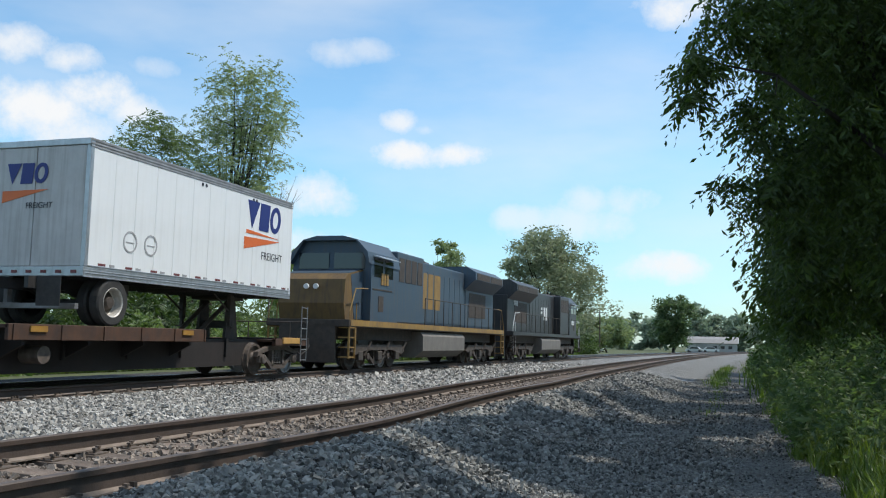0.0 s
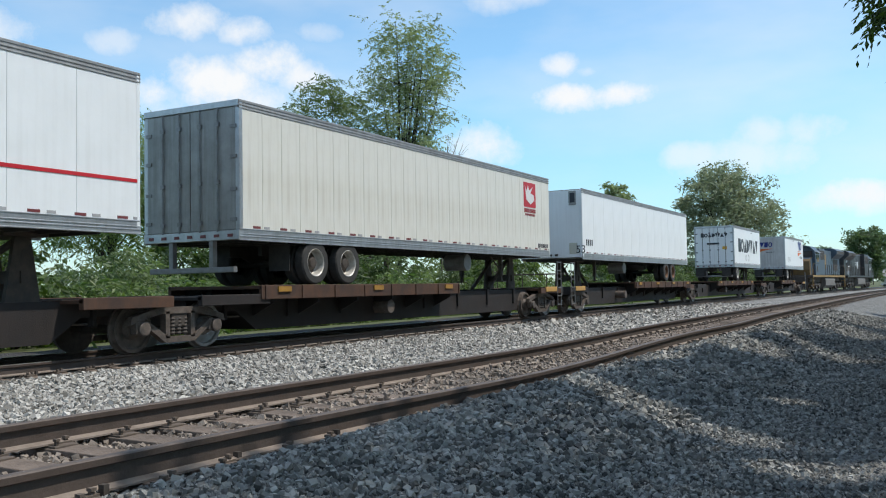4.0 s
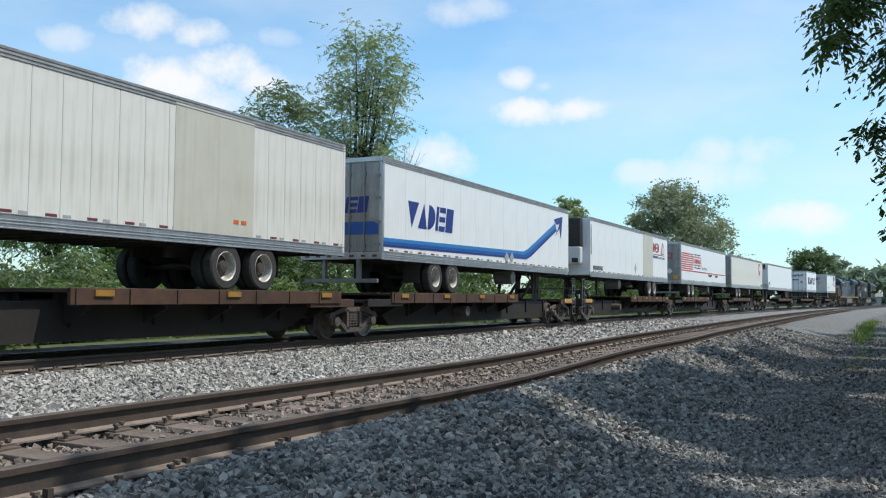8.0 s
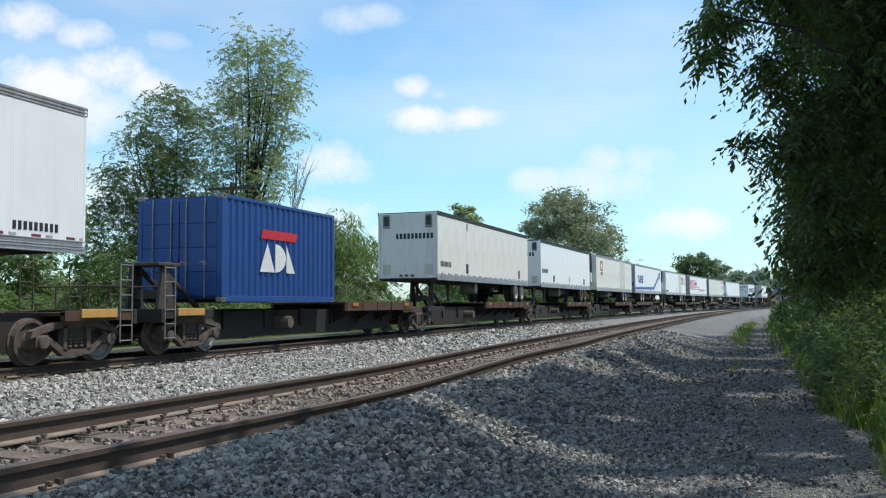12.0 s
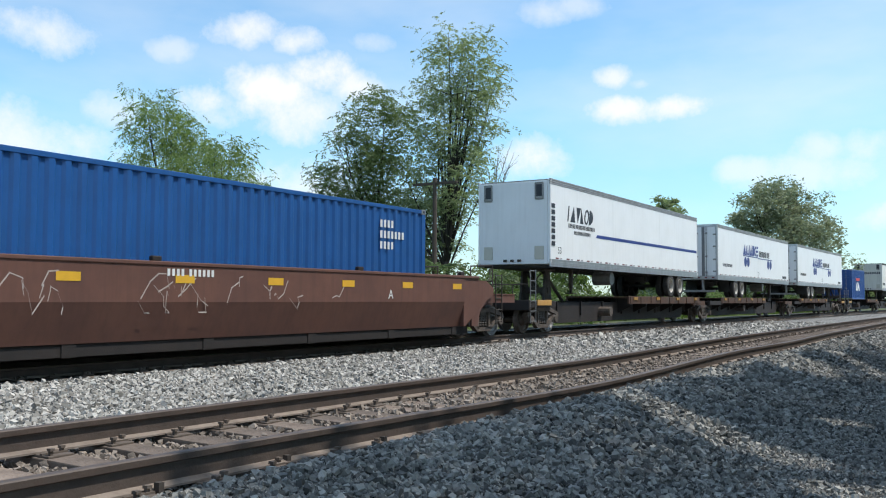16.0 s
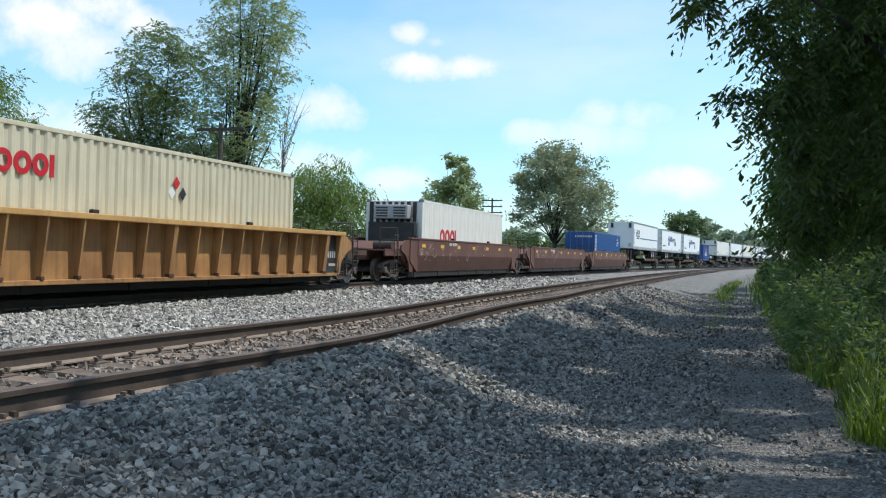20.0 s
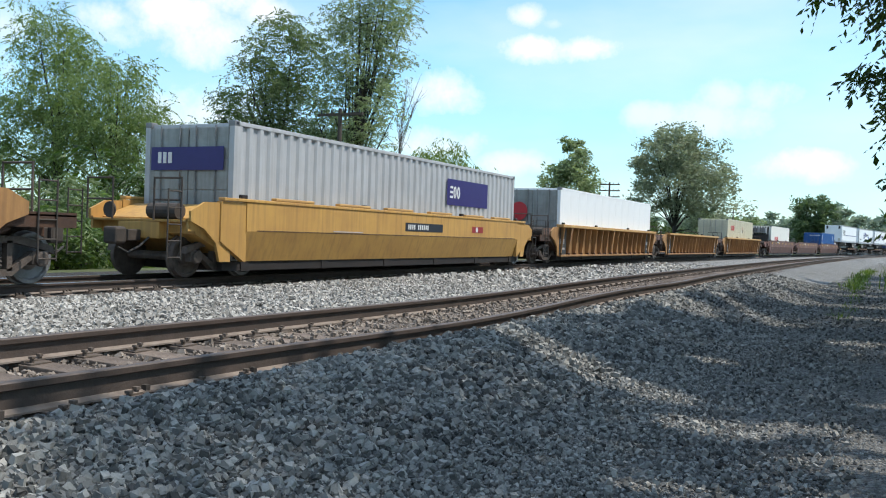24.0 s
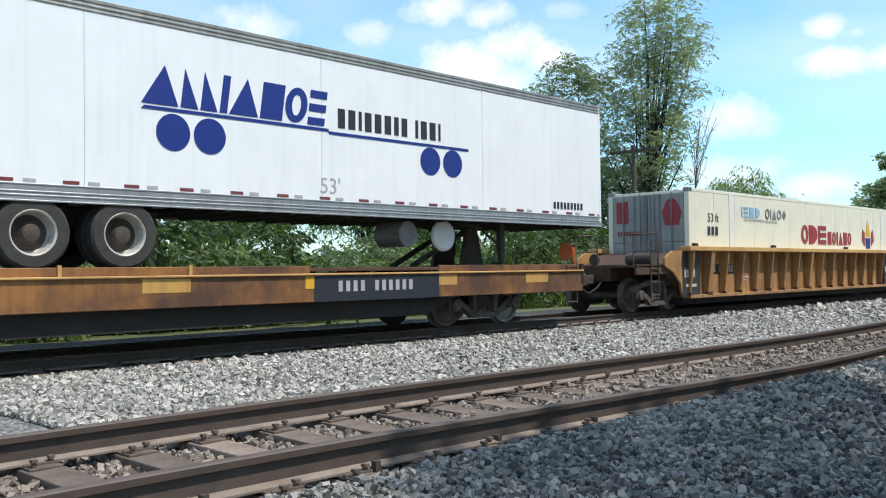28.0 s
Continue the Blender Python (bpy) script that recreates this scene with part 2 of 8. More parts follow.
M = {
    "white": pmat("white trailer paint", (0.87, 0.885, 0.885), (0.81, 0.825, 0.82), 0.8, 0.42, bump=0.4, bump_scale=1.8, streak=0.08, dirt=(0.32, 0.29, 0.24)),
    "offwhite": pmat("aged white trailer paint", (0.80, 0.79, 0.73), (0.71, 0.69, 0.62), 0.8, 0.5, bump=0.3, bump_scale=1.6, streak=0.28, dirt=(0.34, 0.29, 0.22)),
    "beige": pmat("yellowed white paint", (0.77, 0.755, 0.69), (0.69, 0.67, 0.59), 0.8, 0.5, bump=0.25, bump_scale=1.7, streak=0.25, dirt=(0.34, 0.28, 0.2)),
    "patch": pmat("replacement panel paint", (0.62, 0.60, 0.51), (0.56, 0.54, 0.45), 1.4, 0.5, streak=0.2, dirt=(0.3, 0.26, 0.2)),
    "cream": pmat("cream container paint", (0.66, 0.62, 0.46), (0.58, 0.54, 0.39), 1.5, 0.5, streak=0.3, dirt=(0.26, 0.2, 0.13)),
    "dingydoor": pmat("dingy white door paint", (0.58, 0.56, 0.54), (0.46, 0.44, 0.42), 1.6, 0.5, streak=0.5, dirt=(0.22, 0.18, 0.15)),
    # grime, plus rear-end shade and reflections put into the colour
    "greydoor": pmat("grimy grey door metal", (0.36, 0.36, 0.345), (0.23, 0.23, 0.215), 2.0, 0.45, 0.2, streak=0.45, dirt=(0.11, 0.10, 0.075)),
    "alu": pmat("weathered aluminium", (0.55, 0.56, 0.57), (0.42, 0.43, 0.44), 5.0, 0.42, 0.75, streak=0.2),
    "railgrey": pmat("dull grey roof rail", (0.36, 0.36, 0.36), (0.24, 0.24, 0.235), 4.0, 0.5, 0.3, streak=0.2),
    "paleblue": pmat("faded pale blue lettering", (0.22, 0.40, 0.60), (0.30, 0.46, 0.62), 5.0, 0.5),
    "steel": pmat("dull grey steel", (0.30, 0.30, 0.30), (0.20, 0.19, 0.18), 6.0, 0.5, 0.5),
    "black": pmat("black chassis paint", (0.022, 0.022, 0.023), (0.045, 0.04, 0.036), 4.0, 0.6, bump=0.1),
    "grime": pmat("grimy dark steel", (0.040, 0.034, 0.030), (0.085, 0.065, 0.05), 5.0, 0.75, bump=0.25),
    "truck": pmat("dusty cast steel", (0.15, 0.115, 0.092), (0.055, 0.045, 0.038), 6.0, 0.7, bump=0.3),
    "rubber": pmat("tyre rubber", (0.028, 0.027, 0.026), (0.05, 0.047, 0.043), 8.0, 0.85, bump=0.2),
    "rim": pmat("white wheel rim", (0.62, 0.60, 0.56), (0.40, 0.36, 0.3), 7.0, 0.5, 0.2),
    "rustrim": pmat("rusty wheel rim", (0.25, 0.12, 0.06), (0.14, 0.09, 0.06), 9.0, 0.8),
    "deckrust": pmat("rust-stained amber deck steel", (0.105, 0.048, 0.024), (0.045, 0.026, 0.019), 2.2, 0.75, bump=0.2, streak=0.45, dirt=(0.05, 0.035, 0.028)),
    # near-black: shade under the decks is put into this steel's colour
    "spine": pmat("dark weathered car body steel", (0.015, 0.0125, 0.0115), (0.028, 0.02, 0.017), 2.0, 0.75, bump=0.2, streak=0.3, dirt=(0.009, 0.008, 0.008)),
    "amber": pmat("faded amber car paint", (0.58, 0.335, 0.09), (0.45, 0.245, 0.07), 0.9, 0.6, streak=0.4, dirt=(0.2, 0.105, 0.05)),
    "chord": pmat("chalky pale amber paint", (0.60, 0.37, 0.13), (0.40, 0.21, 0.07), 0.7, 0.65, streak=0.3, dirt=(0.25, 0.15, 0.08)),
    "amberdull": pmat("sun-bleached ochre car paint", (0.44, 0.232, 0.083), (0.27, 0.137, 0.052), 0.8, 0.65, streak=0.62, dirt=(0.13, 0.07, 0.038), contrast=1.4),
    "dullamber": pmat("grimy amber reflector", (0.42, 0.22, 0.03), (0.22, 0.11, 0.03), 4.0, 0.6),
    "flatamber": pmat("amber paint worn to rust", (0.30, 0.13, 0.036), (0.085, 0.04, 0.025), 0.9, 0.6, streak=0.45, dirt=(0.06, 0.035, 0.025), contrast=1.8),
    "maroon": pmat("oxide brown car paint", (0.155, 0.068, 0.046), (0.105, 0.047, 0.035), 1.2, 0.65, streak=0.35, dirt=(0.075, 0.035, 0.026)),
    "yellow": pmat("yellow marking", (0.75, 0.42, 0.03), (0.65, 0.36, 0.03), 5.0, 0.5),
    "blue": pmat("blue container paint", (0.016, 0.075, 0.27), (0.013, 0.06, 0.22), 1.8, 0.45, streak=0.2, dirt=(0.03, 0.05, 0.1)),
    "azure": pmat("bright blue container paint", (0.012, 0.095, 0.31), (0.010, 0.08, 0.26), 1.8, 0.45, streak=0.2, dirt=(0.03, 0.06, 0.12)),
    "green": pmat("green container paint", (0.010, 0.135, 0.046), (0.008, 0.11, 0.04), 1.8, 0.42, streak=0.15, dirt=(0.02, 0.07, 0.04)),
    "silver": pmat("silver grey container paint", (0.50, 0.51, 0.52), (0.43, 0.44, 0.45), 1.8, 0.5, streak=0.2),
    "creme": pmat("ivory container panels", (0.80, 0.77, 0.62), (0.74, 0.70, 0.55), 1.0, 0.45, streak=0.14, dirt=(0.4, 0.33, 0.2)),
    "navy": pmat("navy lettering", (0.010, 0.020, 0.16), (0.014, 0.026, 0.18), 6.0, 0.45),
    "purple": pmat("violet panel", (0.032, 0.021, 0.15), (0.028, 0.018, 0.13), 6.0, 0.45),
    "orange": pmat("orange marking", (0.75, 0.16, 0.03), (0.68, 0.14, 0.03), 6.0, 0.45),
    "charcoal": pmat("charcoal lettering", (0.02, 0.024, 0.032), (0.028, 0.03, 0.04), 6.0, 0.5),
    "red": pmat("red marking", (0.55, 0.02, 0.03), (0.48, 0.02, 0.03), 6.0, 0.45),
    "redfade": pmat("faded red reflector", (0.20, 0.04, 0.042), (0.14, 0.04, 0.04), 9.0, 0.5),
    "crimson": pmat("dark red lettering", (0.33, 0.03, 0.035), (0.28, 0.03, 0.03), 6.0, 0.5),
    "skyblue": pmat("lighter blue marking", (0.03, 0.22, 0.52), (0.028, 0.2, 0.48), 6.0, 0.45),
    "cobalt": pmat("blue marking", (0.012, 0.09, 0.36), (0.012, 0.08, 0.32), 6.0, 0.45),
    "royal": pmat("deep blue lettering", (0.012, 0.035, 0.22), (0.012, 0.032, 0.2), 6.0, 0.45),
    "whitemark": pmat("white marking", (0.78, 0.78, 0.76), (0.66, 0.66, 0.64), 6.0, 0.5),
    "chalk": pmat("faded chalky paint marks", (0.52, 0.47, 0.43), (0.38, 0.30, 0.26), 3.0, 0.8),
    "greymark": pmat("grey marking", (0.33, 0.33, 0.33), (0.45, 0.45, 0.45), 6.0, 0.5),
    "locoblue": pmat("faded blue locomotive paint", (0.040, 0.075, 0.115), (0.058, 0.085, 0.11), 1.4, 0.5, streak=0.5, dirt=(0.105, 0.085, 0.066)),
    "nosebrown": pmat("grime-browned yellow paint", (0.20, 0.12, 0.04), (0.12, 0.075, 0.032), 1.6, 0.65, streak=0.6, dirt=(0.06, 0.045, 0.035)),
    "locoyellow": pmat("dirty yellow locomotive paint", (0.36, 0.215, 0.05), (0.22, 0.13, 0.042), 1.6, 0.6, streak=0.6),
    "locoblack": pmat("black locomotive paint", (0.022, 0.023, 0.026), (0.04, 0.039, 0.038), 1.5, 0.45, streak=0.3, dirt=(0.09, 0.08, 0.07)),
    "tankdust": pmat("dust-coated fuel tank", (0.20, 0.185, 0.165), (0.13, 0.118, 0.105), 1.5, 0.75, streak=0.35),
    "locogrey": pmat("grey locomotive paint", (0.20, 0.21, 0.22), (0.15, 0.15, 0.15), 2.0, 0.55, streak=0.4),
    "glass": glass_mat("dark window glass", (0.02, 0.025, 0.03)),
    "railweb": pmat("brown rail web", (0.085, 0.062, 0.05), (0.05, 0.037, 0.03), 4.0, 0.8, bump=0.2),
    "raildust": pmat("dusty rail foot", (0.27, 0.22, 0.18), (0.16, 0.125, 0.10), 6.0, 0.85, bump=0.2),
    "rail": pmat("rusted rail steel", (0.085, 0.058, 0.045), (0.055, 0.04, 0.032), 5.0, 0.75, 0.0, bump=0.15),
    "railtop": pmat("worn rail head", (0.115, 0.086, 0.068), (0.075, 0.056, 0.045), 6.0, 0.6, 0.1),
    "railshine": pmat("polished rail head", (0.55, 0.54, 0.53), (0.45, 0.43, 0.41), 6.0, 0.25, 0.9),
    "plate": pmat("rusty tie plate", (0.17, 0.135, 0.11), (0.10, 0.078, 0.062), 9.0, 0.75, 0.2, bump=0.2),
    "tie": pmat("weathered timber sleeper", (0.235, 0.18, 0.14), (0.105, 0.08, 0.063), 3.0, 0.9, bump=0.6, bump_scale=25.0, vary=0.35),
    "gravel": stone_mat("pale crushed stone", (0.10, 0.10, 0.095), (0.40, 0.39, 0.37), 26.0),
    "gravel2": stone_mat("grey crushed stone", (0.07, 0.07, 0.066), (0.38, 0.37, 0.345), 30.0),
    # dark tone stands for the shade in the gaps between loose stones
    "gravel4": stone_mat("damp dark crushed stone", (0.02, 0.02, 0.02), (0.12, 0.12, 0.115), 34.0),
    # near-black so the stone itself carries the shade below the train
    "bedshade": stone_mat("oil-blackened stone under the trains", (0.022, 0.021, 0.02), (0.075, 0.07, 0.065), 24.0),
    "pebble": stone_mat("pale loose stones", (0.125, 0.117, 0.102), (0.53, 0.503, 0.455), 12.0, True),
    "pebble2": stone_mat("grey loose stones", (0.027, 0.027, 0.025), (0.365, 0.352, 0.315), 12.0, True),
    "gravel3": stone_mat("dusty brown crushed stone", (0.10, 0.08, 0.065), (0.28, 0.23, 0.185), 30.0),
    "pebble3": stone_mat("dusty brown loose stones", (0.11, 0.088, 0.07), (0.36, 0.30, 0.245), 12.0, True),
    "pathdirt": stone_mat("cinder path surface", (0.09, 0.086, 0.078), (0.33, 0.317, 0.285), 45.0),
    "soil": pmat("grassy soil", (0.055, 0.075, 0.022), (0.095, 0.10, 0.035), 0.5, 0.9, bump=0.5, bump_scale=6.0),
    "bark": pmat("dark tree bark", (0.028, 0.023, 0.019), (0.05, 0.042, 0.034), 5.0, 0.9, bump=0.7, bump_scale=14.0),
    "deadwood": pmat("bare grey twigs", (0.16, 0.13, 0.10), (0.11, 0.09, 0.07), 5.0, 0.9),
    "leafA": leaf_mat("ash leaves", (0.11, 0.15, 0.07), (0.32, 0.37, 0.20), 0.5),
    "leafG": leaf_mat("dark ash leaves", (0.055, 0.087, 0.037), (0.18, 0.23, 0.10), 0.45),
    "leafB": leaf_mat("locust leaves", (0.08, 0.125, 0.046), (0.23, 0.30, 0.11), 0.45),
    "leafC": leaf_mat("silvery elm leaves", (0.13, 0.16, 0.10), (0.33, 0.36, 0.235), 0.45),
    "leafD": leaf_mat("walnut leaves", (0.025, 0.046, 0.0145), (0.088, 0.132, 0.034), 0.4),
    # a little paler and bluer, far haze put into the leaf colour
    "leafE": leaf_mat("maple leaves", (0.055, 0.095, 0.045), (0.14, 0.19, 0.085), 0.4),
    "leafW": leaf_mat("bright willow leaves", (0.09, 0.14, 0.035), (0.20, 0.27, 0.085), 0.42),
    "leafP": leaf_mat("purple-brown leaves", (0.028, 0.02, 0.018), (0.06, 0.04, 0.03), 0.2),
    # paler than nearer leaves: distance haze put into the colour
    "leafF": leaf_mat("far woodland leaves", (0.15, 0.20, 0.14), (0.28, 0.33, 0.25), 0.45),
    "weed": leaf_mat("weed leaves", (0.065, 0.11, 0.034), (0.165, 0.225, 0.08), 0.42),
    # darker copy of the weed colour, with the trees' shade painted in
    "weedshade": leaf_mat("shaded bramble leaves", (0.045, 0.082, 0.03), (0.15, 0.205, 0.08), 0.45),
    "grass": leaf_mat("grass blades", (0.06, 0.105, 0.02), (0.15, 0.205, 0.055), 0.4),
    "wood": pmat("weathered pole wood", (0.10, 0.075, 0.055), (0.07, 0.052, 0.04), 4.0, 0.9, bump=0.3),
    "barn": pmat("pale grey barn metal", (0.40, 0.39, 0.37), (0.33, 0.32, 0.31), 0.8, 0.6),
    "barnroof": pmat("weathered grey roof", (0.27, 0.26, 0.25), (0.22, 0.21, 0.2), 0.8, 0.7),
    "carpaint": pmat("silver car paint", (0.5, 0.5, 0.51), (0.46, 0.46, 0.47), 2.0, 0.3, 0.4),
}


# ---- mesh helpers ----
def box(bm, x0, x1, y0, y1, z0, z1, bevel=0.0):
    v = [bm.verts.new(p) for p in ((x0, y0, z0), (x1, y0, z0), (x1, y1, z0), (x0, y1, z0), (x0, y0, z1), (x1, y0, z1), (x1, y1, z1), (x0, y1, z1))]
    fs = [bm.faces.new([v[i] for i in q]) for q in ((3, 2, 1, 0), (4, 5, 6, 7), (0, 1, 5, 4), (1, 2, 6, 5), (2, 3, 7, 6), (3, 0, 4, 7))]
    if bevel:
        es = list({e for f in fs for e in f.edges})
        bmesh.ops.bevel(bm, geom=es, offset=bevel, segments=2, affect="EDGES", profile=0.5)
    return v


def prism(bm, pts, axis, a, b):
    """Extrude a closed outline of 2D points along an axis from a to b; the outline lies in the other two axes in order."""
    def p3(p, d):
        q = [0, 0, 0]
        o = [i for i in range(3) if i != axis]
        q[o[0]], q[o[1]], q[axis] = p[0], p[1], d
        return q
    lo = [bm.verts.new(p3(p, a)) for p in pts]
    hi = [bm.verts.new(p3(p, b)) for p in pts]
    n = len(pts)
    bm.faces.new(lo)
    bm.faces.new(hi)
    for i in range(n):
        bm.faces.new((lo[i], lo[(i + 1) % n], hi[(i + 1) % n], hi[i]))
    return lo, hi


def tube(bm, p, q, r, r2=None, n=8, cap=True):
    p, q = Vector(p), Vector(q)
    d = (q - p).normalized()
    a = d.orthogonal().normalized()
    b = d.cross(a)
    r2 = r if r2 is None else r2
    A = [bm.verts.new(p + (a * math.cos(2 * math.pi * i / n) + b * math.sin(2 * math.pi * i / n)) * r) for i in range(n)]
    B = [bm.verts.new(q + (a * math.cos(2 * math.pi * i / n) + b * math.sin(2 * math.pi * i / n)) * r2) for i in range(n)]
    for i in range(n):
        bm.faces.new((A[i], A[(i + 1) % n], B[(i + 1) % n], B[i]))
    if cap:
        bm.faces.new(A[::-1])
        bm.faces.new(B)


def lathe(bm, outline, n=24, axis=0, centre=(0, 0, 0), cap=True):
    """Turn an outline of (along, radius) about an axis."""
    o = [i for i in range(3) if i != axis]
    rings = []
    for along, r in outline:
        ring = []
        for i in range(n):
            q = [0, 0, 0]
            q[axis], q[o[0]], q[o[1]] = along, r * math.cos(2 * math.pi * i / n), r * math.sin(2 * math.pi * i / n)
            ring.append(bm.verts.new(Vector(q) + Vector(centre)))
        rings.append(ring)
    for A, B in zip(rings, rings[1:]):
        for i in range(n):
            bm.faces.new((A[i], A[(i + 1) % n], B[(i + 1) % n], B[i]))
    if cap:
        bm.faces.new(rings[0])
        bm.faces.new(rings[-1])


def mesh_of(name, bm, material, smooth=False):
    bmesh.ops.recalc_face_normals(bm, faces=bm.faces)
    me = bpy.data.meshes.new(name)
    bm.to_mesh(me)
    bm.free()
    me.materials.append(M[material])
    if smooth:
        me.polygons.foreach_set("use_smooth", [True] * len(me.polygons))
    return me


def part(name, bm, material, parent, label="", smooth=False):
    ob = new(name, mesh_of(name, bm, material, smooth))
    ob.parent = parent
    if label:
        ob["label"] = label
    return ob


def row_of(name, bm, material, parent, places, label=""):
    """Alike parts on one mesh, one at each place."""
    first = part(name, bm, material, parent, label)
    first.location = places[0]
    for p in places[1:]:
        o = new(name, first.data)
        o.parent, o.location = parent, p
        if label:
            o["label"] = label
    return first


def again(ob, m, parent=None):
    """Another part on the same mesh."""
    o = new(ob.name, ob.data)
    o.parent = parent or ob.parent
    o.matrix_local = m
    if "label" in ob:
        o["label"] = ob["label"]
    return o


def thing(name, label, category, group="", kind=""):
    ob = new(name)
    ob.empty_display_size = 0.3
    return tagged(ob, label, category, group, kind)


def raw(name, verts, faces, material, parent=None, smooth=False):
    me = bpy.data.meshes.new(name)
    me.from_pydata(verts, [], faces)
    me.materials.append(M[material])
    if smooth:
        me.polygons.foreach_set("use_smooth", [True] * len(me.polygons))
    else:
        me.shade_flat()
    ob = new(name, me)
    ob.parent = parent
    return ob


def quads(name, V, material, parent=None):
    """One mesh of loose quads from an array (n, 4, 3)."""
    n = len(V)
    me = bpy.data.meshes.new(name)
    me.vertices.add(4 * n)
    me.vertices.foreach_set("co", np.ascontiguousarray(V, np.float32).ravel())
    me.loops.add(4 * n)
    me.loops.foreach_set("vertex_index", np.arange(4 * n, dtype=np.int32))
    me.polygons.add(n)
    me.polygons.foreach_set("loop_start", np.arange(0, 4 * n, 4, dtype=np.int32))
    me.update(calc_edges=True)
    me.shade_flat()
    me.materials.append(M[material])
    ob = new(name, me)
    ob.parent = parent
    return ob


# ---- the line of the railway ----
BEND, RADIUS = 35.0, 1185.0
TRAIN_X, RAIL_Z = -8.6, -0.20


def line(s, off):
    """Place and heading at s metres along the line, off metres to the right of the near track's centre."""
    if s <= BEND:
        return off, s, 0.0
    a = (s - BEND) / RADIUS
    return off * math.cos(a) + RADIUS * (1 - math.cos(a)), BEND + (RADIUS - off) * math.sin(a), a


def shift(y):
    return max(0.0, y - BEND) ** 2 / (2 * RADIUS)


def on_train(u):
    x, y, a = line(u, TRAIN_X)
    return pose(x, y, RAIL_Z, 0, 0, -math.degrees(a))


def travelled(t):
    return 16.2 * t + 0.012 * t * t


TRAIN = []  # (thing, place along the train at the start)

# ---- ground, ballast, tracks ----
PROFILE = [(-400, -1.6), (-60, -1.3), (-18, -0.62), (-15.0, -0.36), (-13.0, -0.33), (-11.2, -0.38), (-10.6, -0.40), (-6.6, -0.40), (-5.2, -0.44), (-3.0, -0.42), (-1.9, -0.33),
           (-1.4, -0.235), (0.95, -0.235), (1.05, -0.19), (1.4, -0.19), (2.0, -0.29), (2.75, -0.42), (3.2, -0.45), (4.0, -0.46), (5.3, -0.44), (6.5, -0.36), (12, -0.3), (400, -0.5)]


def ground_z(x, y):
    """Height of the finished surface."""
    q = x - shift(min(y, 420.0))
    return float(np.interp(q, [p[0] for p in PROFILE], [p[1] for p in PROFILE]))


def strip(name, cols, ys, material, lift=0.0, rough=0.0, parent=None):
    """A sheet between cross positions cols (from the line) along ys, on the ground's profile."""
    verts, faces = [], []
    for y in ys:
        for c in cols:
            x = c + shift(min(y, 420.0))
            z = ground_z(x, y) + lift
            if rough:
                z += rough * (noise.noise(Vector((x * 1.3, y * 1.3, 1.0))) + 0.6 * noise.noise(Vector((x * 4.1, y * 4.1, 5.0))))
            verts.append((x, y, z))
    n = len(cols)
    for j in range(len(ys) - 1):
        for i in range(n - 1):
            a = j * n + i
            faces.append((a, a + 1, a + 1 + n, a + n))
    return raw(name, verts, faces, material, parent, smooth=True)


def spread(a, b, n):
    return [a + (b - a) * i / n for i in range(n + 1)]


far_y = [-2500, -800, -300, -120, -60] + spread(-30, 120, 75) + spread(126, 420, 49) + [520, 700, 1100, 1800, 3200]
cols = [-3000, -1500, -700, -300, -120, -60, -30, -20, -16, -14.5, -13, -11.2, -10.4, -8, -6, -4, -2, 0, 2, 3, 4, 5, 5.5, 6.5, 8, 12, 20, 40, 100, 300, 900, 2500]
ground = strip("ground", cols, far_y, "soil", lift=-0.07)
tagged(ground, "grassy ground with weeds along the railway", "ground", kind="structure")
bed_y = spread(-30, 60, 300) + spread(61.5, 420, 240)
bed1 = strip("ballast_bed_far", [-6.9, -6.0, -5.0, -4.0, -3.0, -2.2], bed_y, "gravel", rough=0.025)
tagged(bed1, "bed of pale crushed stone between and under the tracks", "ballast", kind="structure")
# this strip of bed has the train's shade painted into its colour
bed4 = strip("ballast_bed_train", [-12.4, -11.2, -10.4, -9.4, -8.6, -7.6, -6.9], bed_y, "bedshade", rough=0.02)
tagged(bed4, "stone bed painted dark for shade under the passing train", "ballast", kind="structure")
bed3 = strip("ballast_bed_inner", [-2.2, -1.6, -1.0, -0.4, 0.2, 0.95], bed_y, "gravel3", rough=0.02)
tagged(bed3, "bed of dusty brown stone between the rails", "ballast", kind="structure")
shoulder = [0.95, 1.05, 1.35, 1.7, 2.0, 2.4, 2.75, 3.1, 3.5]
# darker than the bed beyond, gap shade painted into the colour
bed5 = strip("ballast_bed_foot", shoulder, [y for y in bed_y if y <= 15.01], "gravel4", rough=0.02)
tagged(bed5, "bed painted dark as shade between the loose shoulder stones", "ballast", kind="structure")
bed2 = strip("ballast_bed_near", shoulder, [y for y in bed_y if y >= 14.99], "gravel2", rough=0.02)
tagged(bed2, "bed of grey crushed stone with a sloping shoulder", "ballast", kind="structure")
path = strip("service_path", spread(3.5, 6.5, 15), bed_y, "pathdirt", rough=0.02)
tagged(path, "dark cinder service path with worn wheel ruts", "path", kind="structure")


